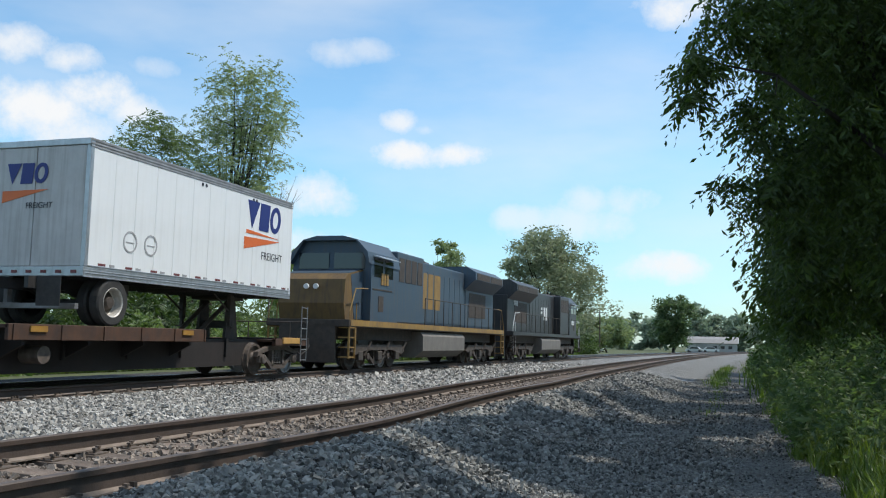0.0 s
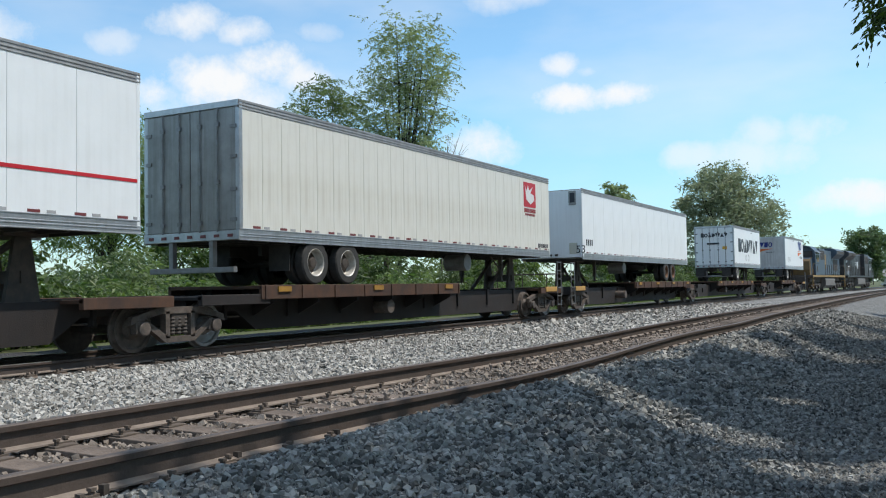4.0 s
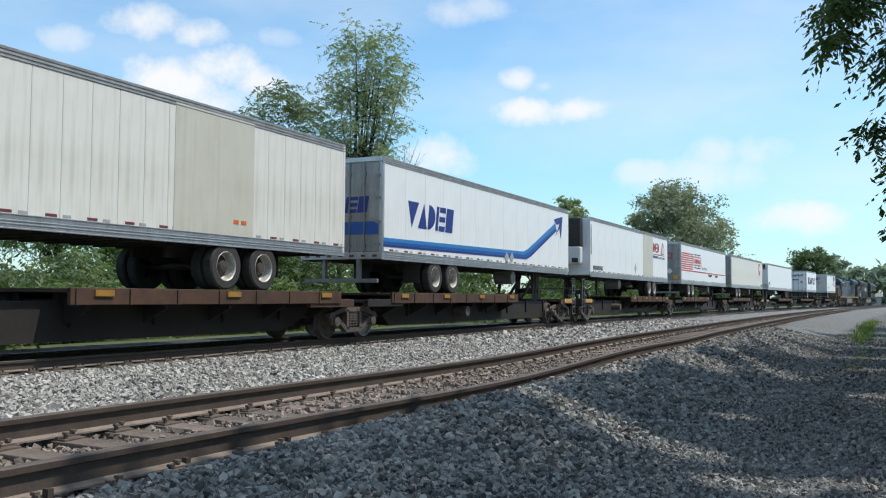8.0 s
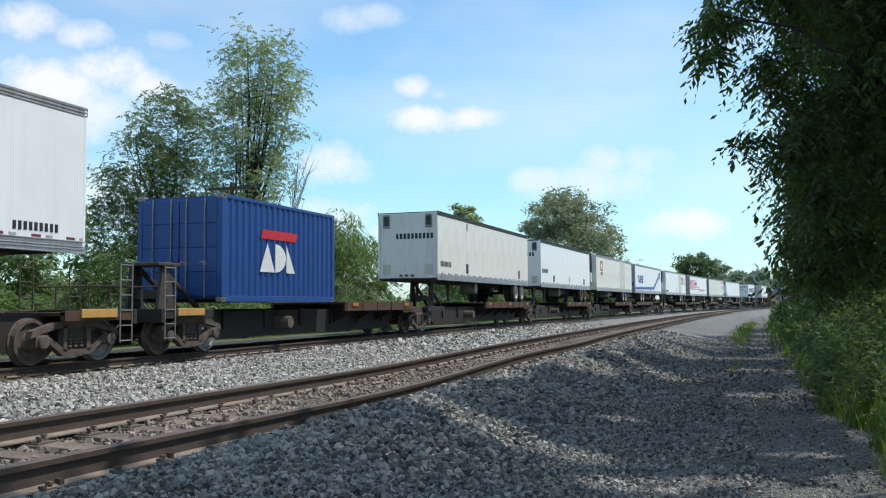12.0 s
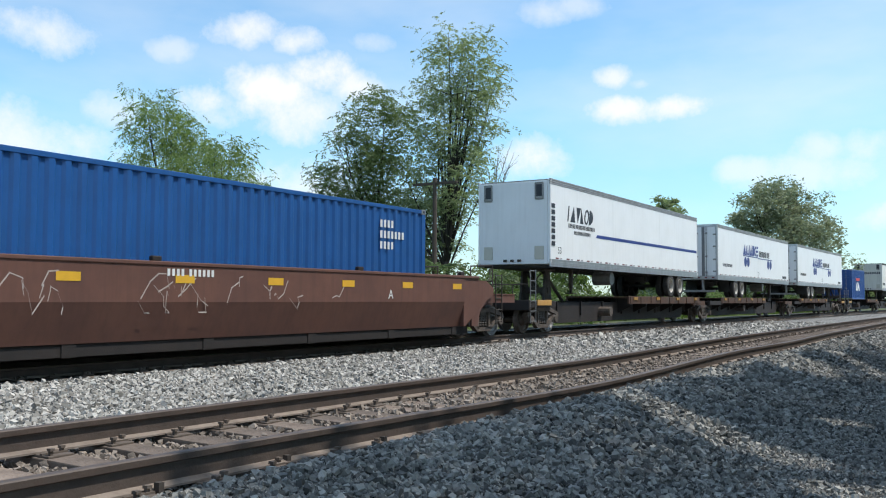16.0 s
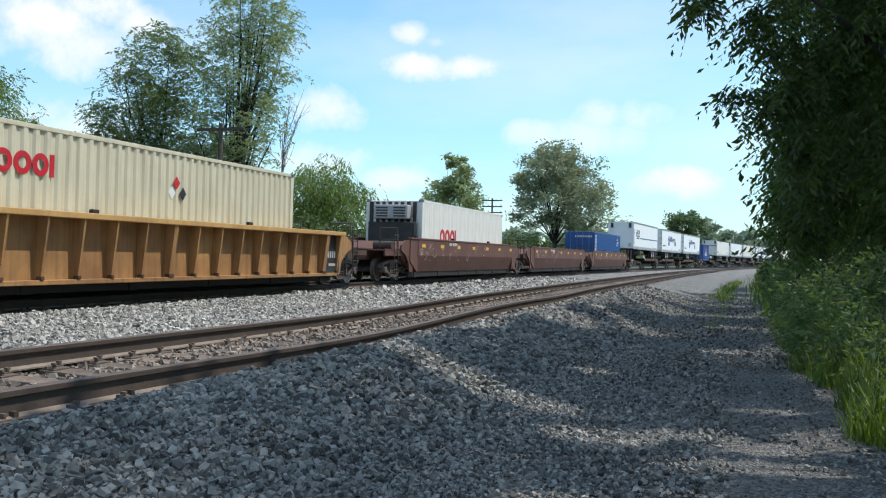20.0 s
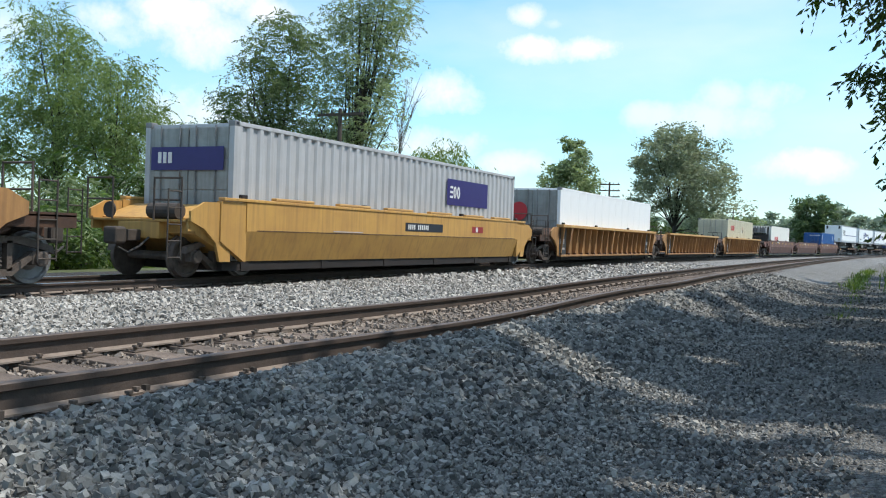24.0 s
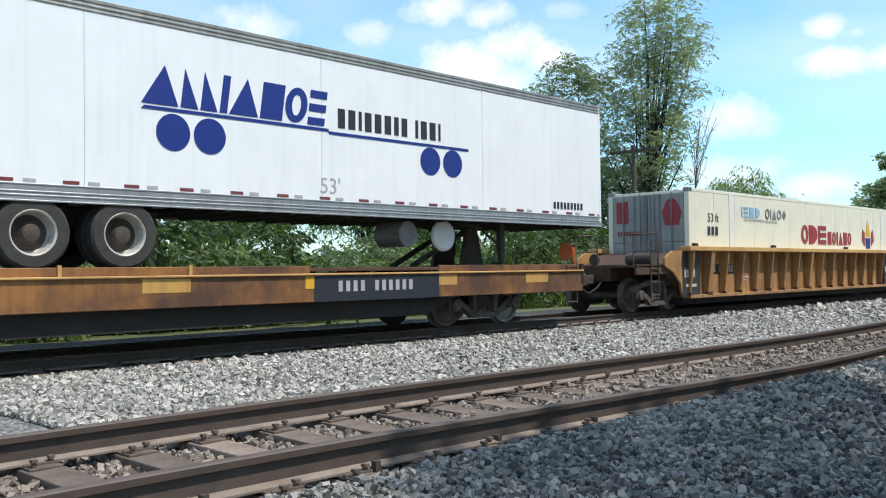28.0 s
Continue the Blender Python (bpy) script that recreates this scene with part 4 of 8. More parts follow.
def trailer(label, u0, u1, z0, z1, body="white", end="doors", wheels_rear=True, seams=1.22, reefer=False, wheel_at=2.6, tandem=True, rim="rim", endmat=None, rail="alu", reflect=True,
            top="railgrey", strips=False, rollup=False):
    """A dry van or refrigerated trailer on its wheels. u0..u1: rear and front along the train; z from the rail top. end: what the trailing end shows."""
    L = u1 - u0
    tr = thing("semi_trailer", label, "trailer", "piggyback trailers")
    h = L / 2
    TRAIN.append((tr, (u0 + u1) / 2))
    w = HALF
    bm = bmesh.new()
    box(bm, -w + 0.012, w - 0.012, -h + 0.04, h - 0.04, z0 + 0.14, z1 - 0.1)
    part("body", bm, body, tr)
    # side sheets between seams
    n = max(3, int(round(L / seams)))
    step = (L - 0.16) / n
    for s in (-1, 1):
        bm = bmesh.new()
        x0, x1 = sorted((s * (w - 0.014), s * w))
        box(bm, x0, x1, 0.005, step - 0.005, z0 + 0.15, z1 - 0.11)
        row_of("side_panel", bm, body, tr, [(0, -h + 0.08 + i * step, 0) for i in range(n)])
        bm = bmesh.new()
        x0, x1 = sorted((s * (w - 0.03), s * (w + 0.012)))
        xm = sorted((s * (w - 0.03), s * (w + 0.003)))
        box(bm, xm[0], xm[1], -h, h, z0 - 0.02, z0 + 0.2)
        for zz in (z0 - 0.035, z0 + 0.035, z0 + 0.085, z0 + 0.18):
            box(bm, x0, x1, -h, h, zz, zz + 0.024, 0.006)
        part("bottom_rail", bm, rail, tr)
        bm = bmesh.new()
        box(bm, xm[0], xm[1], -h, h, z1 - 0.17, z1 - 0.01)
        for zz, hh in ((z1 - 0.18, 0.03), (z1 - 0.12, 0.035), (z1 - 0.055, 0.055)):
            box(bm, x0, x1, -h, h, zz, zz + hh, 0.008)
        part("top_rail", bm, top, tr)
        if reflect and s > 0:
            k = int(L / 0.82)
            at = [(0, -h + 0.4 + i * (L - 0.9) / max(1, k - 1), 0) for i in range(k)]
            bm = bmesh.new()
            box(bm, w, w + 0.006, 0, 0.22, z0 + 0.215, z0 + 0.262)
            row_of("reflector", bm, "redfade", tr, at, "faded red reflective strip")
            bm = bmesh.new()
            box(bm, w, w + 0.006, 0.34, 0.5, z0 + 0.215, z0 + 0.262)
            row_of("reflector", bm, "greymark", tr, at)
    bm = bmesh.new()
    box(bm, -w + 0.02, w - 0.02, -h + 0.02, h - 0.02, z1 - 0.1, z1 - 0.02)
    part("roof", bm, top, tr)
    # corner posts
    for yy in (-h, h):
        for s in (-1, 1):
            bm = bmesh.new()
            x0, x1 = sorted((s * (w - 0.1), s * (w + 0.008)))
            y0, y1 = (yy, yy + 0.1) if yy < 0 else (yy - 0.1, yy)
            box(bm, x0, x1, y0, y1, z0 + 0.05, z1 - 0.01, 0.03 if (yy < 0) != (end == "doors") else 0.012)
            part("corner_post", bm, rail if end == "doors" and yy < 0 else body, tr)
    em = endmat or body
    for yy, kind in ((-h, end), (h, "nose" if end == "doors" else "doors")):
        d = -1 if yy < 0 else 1
        if kind == "doors":
            for s in (-1, 1):
                bm = bmesh.new()
                x0, x1 = sorted((s * 0.01, s * (w - 0.1)))
                y0, y1 = sorted((yy + d * 0.0, yy - d * 0.05))
                box(bm, x0, x1, y0, y1, z0 + 0.18, z1 - 0.14, 0.01)
                door = part("door", bm, em, tr)
                if d < 0 and strips:
                    bm = bmesh.new()
                    for xa, xb in ((0.02, 0.13), (0.52, 0.66)):
                        x0, x1 = sorted((s * xa, s * xb))
                        box(bm, x0, x1, yy - 0.03, yy, z0 + 0.16, z1 - 0.14)
                    part("door_seal", bm, "locogrey", door, "dark vertical strip beside the lock rods")
                if d < 0 and not rollup:
                    for xo in (0.28, 0.75):
                        bm = bmesh.new()
                        tube(bm, (s * xo, yy - 0.03, z0 + 0.15), (s * xo, yy - 0.03, z1 - 0.12), 0.017, n=6)
                        for zz in (z0 + 0.3, z0 + 1.1, z1 - 0.5):
                            box(bm, s * xo - 0.05, s * xo + 0.05, yy - 0.045, yy, zz, zz + 0.08)
                        part("lock_rod", bm, "steel", door)
                    bm = bmesh.new()
                    for zz in (z0 + 0.35, z0 + 0.95, z0 + 1.6, z0 + 2.2):
                        x0, x1 = sorted((s * (w - 0.22), s * (w - 0.06)))
                        box(bm, x0, x1, yy - 0.025, yy, zz, zz + 0.07)
                    part("hinge", bm, "steel", door)
            if d < 0:
                bm = bmesh.new()
                box(bm, -w, w, yy - 0.02, yy + 0.1, z0 - 0.02, z0 + 0.17, 0.01)
                part("rear_sill", bm, rail, tr)
                bm = bmesh.new()
                box(bm, -w, w, yy - 0.02, yy + 0.1, z1 - 0.13, z1, 0.01)
                part("rear_header", bm, rail, tr)
                bm = bmesh.new()
                box(bm, -0.065, 0.065, yy - 0.035, yy - 0.02, z0 + 0.04, z0 + 0.10)
                row_of("marker_lamp", bm, "redfade", tr, [(-1.08 + a * 0.36, 0, 0) for a in range(7)])
                bm = bmesh.new()
                for xo in (-0.55, 0.55):
                    box(bm, xo - 0.05, xo + 0.05, yy, yy + 0.12, z0 - 0.62, z0)
                box(bm, -1.15, 1.15, yy - 0.01, yy + 0.1, z0 - 0.66, z0 - 0.55, 0.01)
                part("underride_guard", bm, "steel", tr)
        else:
            bm = bmesh.new()
            y0, y1 = sorted((yy, yy - d * 0.05))
            box(bm, -w + 0.1, w - 0.1, y0, y1, z0 + 0.05, z1 - 0.06, 0.012)
            part("nose_panel", bm, em, tr)
            if d < 0:
                if reefer:
                    bm = bmesh.new()
                    box(bm, -0.95, 0.95, yy - 0.42, yy - 0.001, z0 + 1.35, z1 - 0.05, 0.06)
                    ru = part("cooling_unit", bm, "black", tr, "black grille of the cooling unit")
                    bm = bmesh.new()
                    box(bm, -0.97, 0.97, yy - 0.46, yy - 0.002, z0 + 0.55, z0 + 1.36, 0.08)
                    part("lower_cover", bm, "whitemark", ru, "white moulded cover")
                    bm = bmesh.new()
                    for i in range(9):
                        zz = z0 + 1.5 + i * 0.1
                        box(bm, -0.8, 0.8, yy - 0.44, yy - 0.42, zz, zz + 0.045)
                    part("louvre", bm, "grime", ru)
                    bm = bmesh.new()
                    box(bm, 0.55, 0.85, yy - 0.468, yy - 0.455, z0 + 0.62, z0 + 0.82)
                    part("control_box", bm, "charcoal", ru)
                else:
                    for s in (-1, 1):
                        bm = bmesh.new()
                        box(bm, s * 0.92 - 0.15, s * 0.92 + 0.15, yy - 0.02, yy, z0 + 2.1, z0 + 2.65, 0.03)
                        v = part("vent_frame", bm, "greydoor", tr)
                        bm = bmesh.new()
                        box(bm, s * 0.92 - 0.10, s * 0.92 + 0.10, yy - 0.026, yy - 0.018, z0 + 2.2, z0 + 2.58)
                        part("vent_opening", bm, "charcoal", v)
                        bm = bmesh.new()
                        box(bm, s * 0.92 - 0.16, s * 0.92 + 0.16, yy - 0.02, yy, z0 + 0.2, z0 + 0.62, 0.02)
                        part("lower_hatch", bm, "patch", tr)
                bm = bmesh.new()
                box(bm, 0, 0.12, yy - 0.05, yy, z0 + 0.12, z0 + 0.2, 0.01)
                row_of("hose_connector", bm, "grime", tr, [(-0.35, 0, 0), (-0.1, 0, 0), (0.15, 0, 0)])
    # floor beams, landing gear, running gear
    bm = bmesh.new()
    box(bm, -w + 0.06, w - 0.06, 0, 0.06, z0 - 0.06, z0 + 0.02)
    row_of("cross_member", bm, "black", tr, [(0, -h + 0.3 + i * 0.6, 0) for i in range(int(L / 0.6))])
    rear = -1 if wheels_rear else 1
    yk = rear * (h - wheel_at)
    bm = bmesh.new()
    for s in (-1, 1):
        box(bm, s * 0.45 - 0.05, s * 0.45 + 0.05, yk - 1.5, yk + 1.5, z0 - 0.28, z0 - 0.05)
    for s in (-1, 1):
        for yy in ((-0.62, 0.62) if tandem else (0.0,)):
            prism(bm, [(yk + yy - 0.45, z0 - 0.28), (yk + yy + 0.45, z0 - 0.28), (yk + yy + 0.1, z0 - 0.42), (yk + yy - 0.1, z0 - 0.42)], 0, s * 0.45 - 0.04, s * 0.45 + 0.04)
    part("suspension", bm, "black", tr)
    for yy in ((-0.62, 0.62) if tandem else (0.0,)):
        road_wheels(tr, yk + yy, rim)
    bm = bmesh.new()
    ym = yk + rear * 1.35
    box(bm, -0.28, 0.28, ym - 0.006, ym + 0.006, z0 - 0.62, z0 - 0.05)
    row_of("mudflap", bm, "rubber", tr, [(-0.85, 0, 0), (0.85, 0, 0)])
    yl = -rear * (h - (2.9 if L > 10 else 2.2))
    for s in (-1, 1):
        bm = bmesh.new()
        box(bm, s * 0.72 - 0.06, s * 0.72 + 0.06, yl - 0.07, yl + 0.07, z0 - 0.68, z0 - 0.02, 0.01)
        box(bm, s * 0.72 - 0.04, s * 0.72 + 0.04, yl - 0.045, yl + 0.045, z0 - 0.85, z0 - 0.66)
        box(bm, s * 0.72 - 0.14, s * 0.72 + 0.14, yl - 0.12, yl + 0.12, z0 - 0.88, z0 - 0.85)
        tube(bm, (s * 0.72, yl, z0 - 0.5), (s * 0.72, yl + rear * 0.8, z0 - 0.05), 0.025, n=6)
        part("landing_leg", bm, "grime", tr)
    if L > 10:
        bm = bmesh.new()
        tube(bm, (0.35, yl + rear * 3.0, z0 - 0.3), (1.05, yl + rear * 3.0, z0 - 0.3), 0.24, n=16)
        part("air_tank", bm, "steel", tr)
    return tr


# ---- spine cars that carry the trailers ----
DECK = 1.17


def spine_car(label, u0, u1, deck=(0, 0), hitch=0.0, rear_truck=True, front_truck=True, end_rear=False, end_front=False, flush=False, stripes=True):
    """A low spine car from joint u0 to joint u1. deck: stretch of wheel deck along the train; hitch: place of the kingpin stand."""
    L = u1 - u0
    h = L / 2
    mid = (u0 + u1) / 2
    car = thing("spine_car", label, "flat wagon", "intermodal wagons")
    TRAIN.append((car, mid))
    # drawn deep and near-black, which also paints the shade below the deck
    bm = bmesh.new()
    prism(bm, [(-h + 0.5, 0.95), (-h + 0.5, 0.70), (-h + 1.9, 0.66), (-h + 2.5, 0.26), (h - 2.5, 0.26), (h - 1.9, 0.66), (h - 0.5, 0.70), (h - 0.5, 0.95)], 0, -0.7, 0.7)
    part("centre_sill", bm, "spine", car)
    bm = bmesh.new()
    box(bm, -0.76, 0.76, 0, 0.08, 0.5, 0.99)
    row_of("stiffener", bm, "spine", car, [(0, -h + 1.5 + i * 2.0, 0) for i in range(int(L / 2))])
    if flush:
        deck = (u0 + 0.3, u1 - 0.3)
    a, b = deck[0] - mid, deck[1] - mid
    bm = bmesh.new()
    box(bm, -1.28, 1.28, a, b, DECK - 0.07, DECK, 0.01)
    part("deck_plate", bm, "deckrust", car)
    for s in (-1, 1):
        bm = bmesh.new()
        x0, x1 = sorted((s * 1.22, s * 1.30))
        box(bm, x0, x1, a, b, DECK - 0.28, DECK + 0.012, 0.01)
        for i in range(int((b - a) / 1.2) + 1):
            yy = a + 0.1 + i * 1.2
            xx = sorted((s * 1.30, s * 1.325))
            box(bm, xx[0], xx[1], yy, yy + 0.05, DECK - 0.28, DECK)
        ss = part("side_sill", bm, "deckrust", car, "rust-stained amber side sill")
        if stripes:
            bm = bmesh.new()
            n = max(2, int((b - a) / 2.2))
            xx = sorted((s * 1.30, s * 1.332))
            box(bm, xx[0], xx[1], 0, 0.42, DECK - 0.13, DECK - 0.02)
            row_of("reflector", bm, "dullamber", ss, [(0, a + 0.5 + (b - a - 1.4) * i / max(1, n - 1), 0) for i in range(n)], "yellow reflector patch")
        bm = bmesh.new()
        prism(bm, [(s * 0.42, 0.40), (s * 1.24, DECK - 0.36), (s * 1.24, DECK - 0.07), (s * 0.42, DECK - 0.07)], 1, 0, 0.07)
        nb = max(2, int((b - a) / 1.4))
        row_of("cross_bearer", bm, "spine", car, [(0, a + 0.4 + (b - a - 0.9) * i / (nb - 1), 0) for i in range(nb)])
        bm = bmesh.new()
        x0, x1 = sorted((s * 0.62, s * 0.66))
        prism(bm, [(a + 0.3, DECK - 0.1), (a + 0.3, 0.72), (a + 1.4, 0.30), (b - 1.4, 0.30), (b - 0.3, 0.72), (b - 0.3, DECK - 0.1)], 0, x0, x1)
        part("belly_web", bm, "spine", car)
    if not flush:
        # end platforms over the trucks
        for e, on in ((-1, True), (1, True)):
            bm = bmesh.new()
            y0, y1 = sorted((e * (h - 0.35), e * (h - 2.3)))
            box(bm, -1.25, 1.25, y0, y1, 0.90, 0.97, 0.01)
            box(bm, 1.15, 1.27, y0, y1, 0.80, 1.0, 0.01)
            box(bm, -1.27, -1.15, y0, y1, 0.80, 1.0, 0.01)
            part("end_platform", bm, "deckrust" if e > 0 else "spine", car)
    yh = hitch - mid
    # folding hitch: stand, plate and diagonal struts
    d = 1 if (a + b) / 2 > yh else -1
    bm = bmesh.new()
    box(bm, -0.5, 0.5, yh - 0.06, yh + 0.06, 1.25, 1.45)
    hs = part("hitch_stand", bm, "grime", car)
    for s in (-1, 1):
        bm = bmesh.new()
        prism(bm, [(yh - 0.32, 0.95), (yh + 0.32, 0.95), (yh + 0.14, 2.02), (yh - 0.14, 2.02)], 0, s * 0.42 - 0.04, s * 0.42 + 0.04)
        part("hitch_leg", bm, "grime", hs)
        bm = bmesh.new()
        tube(bm, (s * 0.3, yh, 1.95), (s * 0.3, yh + d * 1.5, 1.0), 0.06, n=8)
        part("hitch_strut", bm, "grime", hs)
    bm = bmesh.new()
    box(bm, -0.55, 0.55, yh - 0.42, yh + 0.42, 2.0, 2.08, 0.02)
    part("hitch_plate", bm, "grime", hs)
    for on, e, end in ((rear_truck, -1, end_rear), (front_truck, 1, end_front)):
        if on:
            bogie(car, e * (h - (1.75 if end else 0.0)))
        if end:
            coupler(car, e * (h - 0.35), e)
            bm = bmesh.new()
            y0, y1 = sorted((e * (h - 0.30), e * (h - 0.42)))
            box(bm, -1.3, 1.3, y0, y1, 0.72, 1.02, 0.01)
            part("end_sill", bm, "spine", car)
            for s in (-1, 1):
                ladder(car, s * 1.28, e * (h - 0.62), 0.35, 1.95, 0.36, "steel" if s > 0 else "grime")
            bm = bmesh.new()
            tube(bm, (-1.2, e * (h - 0.4), 1.5), (1.2, e * (h - 0.4), 1.5), 0.018, n=6)
            for xx in (-0.7, 0.7):
                tube(bm, (xx, e * (h - 0.4), 0.98), (xx, e * (h - 0.4), 1.5), 0.018, n=6)
            part("hand_rail", bm, "grime", car)
            bm = bmesh.new()
            y0, y1 = sorted((e * (h - 0.9), e * (h - 1.9)))
            box(bm, 1.245, 1.30, y0, y1, 0.86, 1.03, 0.01)
            part("edge_stripe", bm, "amber", car, "faded amber edge plate")
    bm = bmesh.new()
    tube(bm, (0.55, -h * 0.25, 0.62), (1.15, -h * 0.25, 0.62), 0.17, n=14)
    part("air_reservoir", bm, "truck", car)
    bm = bmesh.new()
    tube(bm, (0.62, -h + 1.5, 0.55), (0.62, h - 1.5, 0.55), 0.02, n=6)
    part("brake_pipe", bm, "truck", car)
    return car


# ---- shipping containers ----
def container(label, u0, u1, z0, z1, mat, pitch=0.28, depth=0.036, smooth=False, width=1.22, endmat=None, doors=True, frame_front=False, posts=True, casting="steel"):
    L = u1 - u0
    h = L / 2
    c = thing("shipping_container", label, "container", "shipping containers")
    TRAIN.append((c, (u0 + u1) / 2))
    w = width
    bm = bmesh.new()
    box(bm, -w + depth + 0.03, w - depth - 0.03, -h + 0.06, h - 0.06, z0 + 0.1, z1 - 0.06)
    part("body", bm, mat, c)
    for s in (-1, 1):
        bm = bmesh.new()
        x = s * w
        if smooth:
            n = int(L / 1.2)
            st = (L - 0.3) / n
            x0, x1 = sorted((s * (w - 0.03), s * (w - 0.008)))
            box(bm, x0, x1, 0.004, st - 0.004, z0 + 0.15, z1 - 0.1)
            row_of("side_panel", bm, mat, c, [(0, -h + 0.15 + i * st, 0) for i in range(n)])
        else:
            n = int((L - 0.3) / pitch)
            st = (L - 0.3) / n
            prof = []
            for i in range(n):
                a = -h + 0.15 + i * st
                prof += [(a, 0.008), (a + st * 0.32, 0.008), (a + st * 0.5, depth + 0.01), (a + st * 0.82, depth + 0.01)]
            prof.append((h - 0.15, 0.008))
            lo = [bm.verts.new((s * (w - d), a, z0 + 0.14)) for a, d in prof]
            hi = [bm.verts.new((s * (w - d), a, z1 - 0.09)) for a, d in prof]
            for i in range(len(prof) - 1):
                bm.faces.new((lo[i], lo[i + 1], hi[i + 1], hi[i]))
            part("side_panel", bm, mat, c)
        bm = bmesh.new()
        x0, x1 = sorted((s * (w - 0.07), s * w))
        box(bm, x0, x1, -h, h, z0, z0 + 0.15, 0.008)
        part("bottom_rail", bm, mat, c)
        bm = bmesh.new()
        box(bm, x0, x1, -h, h, z1 - 0.1, z1 - 0.012, 0.008)
        part("top_rail", bm, mat, c)
        for yy in (-h, h):
            bm = bmesh.new()
            x0, x1 = sorted((s * (w - 0.14), s * w))
            y0, y1 = sorted((yy, yy * (1 - 0.16 / h)))
            box(bm, x0, x1, y0, y1, z0 + 0.11, z1 - 0.11, 0.008)
            part("corner_post", bm, mat, c)
            for zz in (z0, z1 - 0.12):
                bm = bmesh.new()
                x0, x1 = sorted((s * (w - 0.17), s * (w + 0.004)))
                y0, y1 = sorted((yy * (1 + 0.004 / h), yy * (1 - 0.18 / h)))
                box(bm, x0, x1, y0, y1, zz, zz + 0.12, 0.012)
                cc = part("corner_casting", bm, casting, c)
                bm = bmesh.new()
                x0, x1 = sorted((s * (w + 0.002), s * (w + 0.006)))
                ym = (y0 + y1) / 2
                box(bm, x0, x1, ym - 0.04, ym + 0.04, zz + 0.035, zz + 0.09)
                part("casting_slot", bm, "charcoal", cc)
    bm = bmesh.new()
    n = int(L / 0.4)
    prof = []
    for i in range(n):
        a = -h + 0.1 + i * (L - 0.2) / n
        prof += [(a, z1 - 0.05), (a + 0.18, z1 - 0.05), (a + 0.22, z1 - 0.03), (a + 0.36, z1 - 0.03)]
    prof += [(h - 0.1, z1 - 0.05), (h - 0.1, z1 - 0.08), (-h + 0.1, z1 - 0.08)]
    prism(bm, prof, 0, -w + 0.08, w - 0.08)
    part("roof", bm, mat, c)
    em = endmat or mat
    if doors:
        for s in (-1, 1):
            bm = bmesh.new()
            x0, x1 = sorted((s * 0.012, s * (w - 0.15)))
            box(bm, x0, x1, -h + 0.02, -h + 0.06, z0 + 0.13, z1 - 0.13)
            d = part("door", bm, em, c)
            for k in range(4):
                za, zb = z0 + 0.13 + k * (z1 - z0 - 0.26) / 4, z0 + 0.13 + (k + 1) * (z1 - z0 - 0.26) / 4
                bm = bmesh.new()
                box(bm, x0, x1, -h, -h + 0.024, za + 0.01, zb - 0.01, 0.012)
                part("door_panel", bm, em, d)
            for xo in (0.22, 0.75):
                bm = bmesh.new()
                tube(bm, (s * xo, -h - 0.03, z0 + 0.1), (s * xo, -h - 0.03, z1 - 0.1), 0.018, n=6)
                box(bm, s * xo - 0.04, s * xo + 0.04, -h - 0.045, -h, z0 + 0.9, z0 + 1.0)
                box(bm, s * xo - 0.14, s * xo + 0.02, -h - 0.06, -h - 0.03, z0 + 0.95, z0 + 0.99)
                part("lock_rod", bm, "steel", d)
    else:
        bm = bmesh.new()
        n = 8
        for i in range(n):
            a = -w + 0.15 + i * (2 * w - 0.3) / n
            box(bm, a, a + (2 * w - 0.3) / n * 0.55, -h + 0.01, -h + 0.06, z0 + 0.12, z1 - 0.1, 0.01)
        part("end_panel", bm, em, c)
    bm = bmesh.new()
    box(bm, -w + 0.1, w - 0.1, h - 0.05, h - 0.01, z0 + 0.1, z1 - 0.1)
    part("end_wall", bm, em, c)
    return c


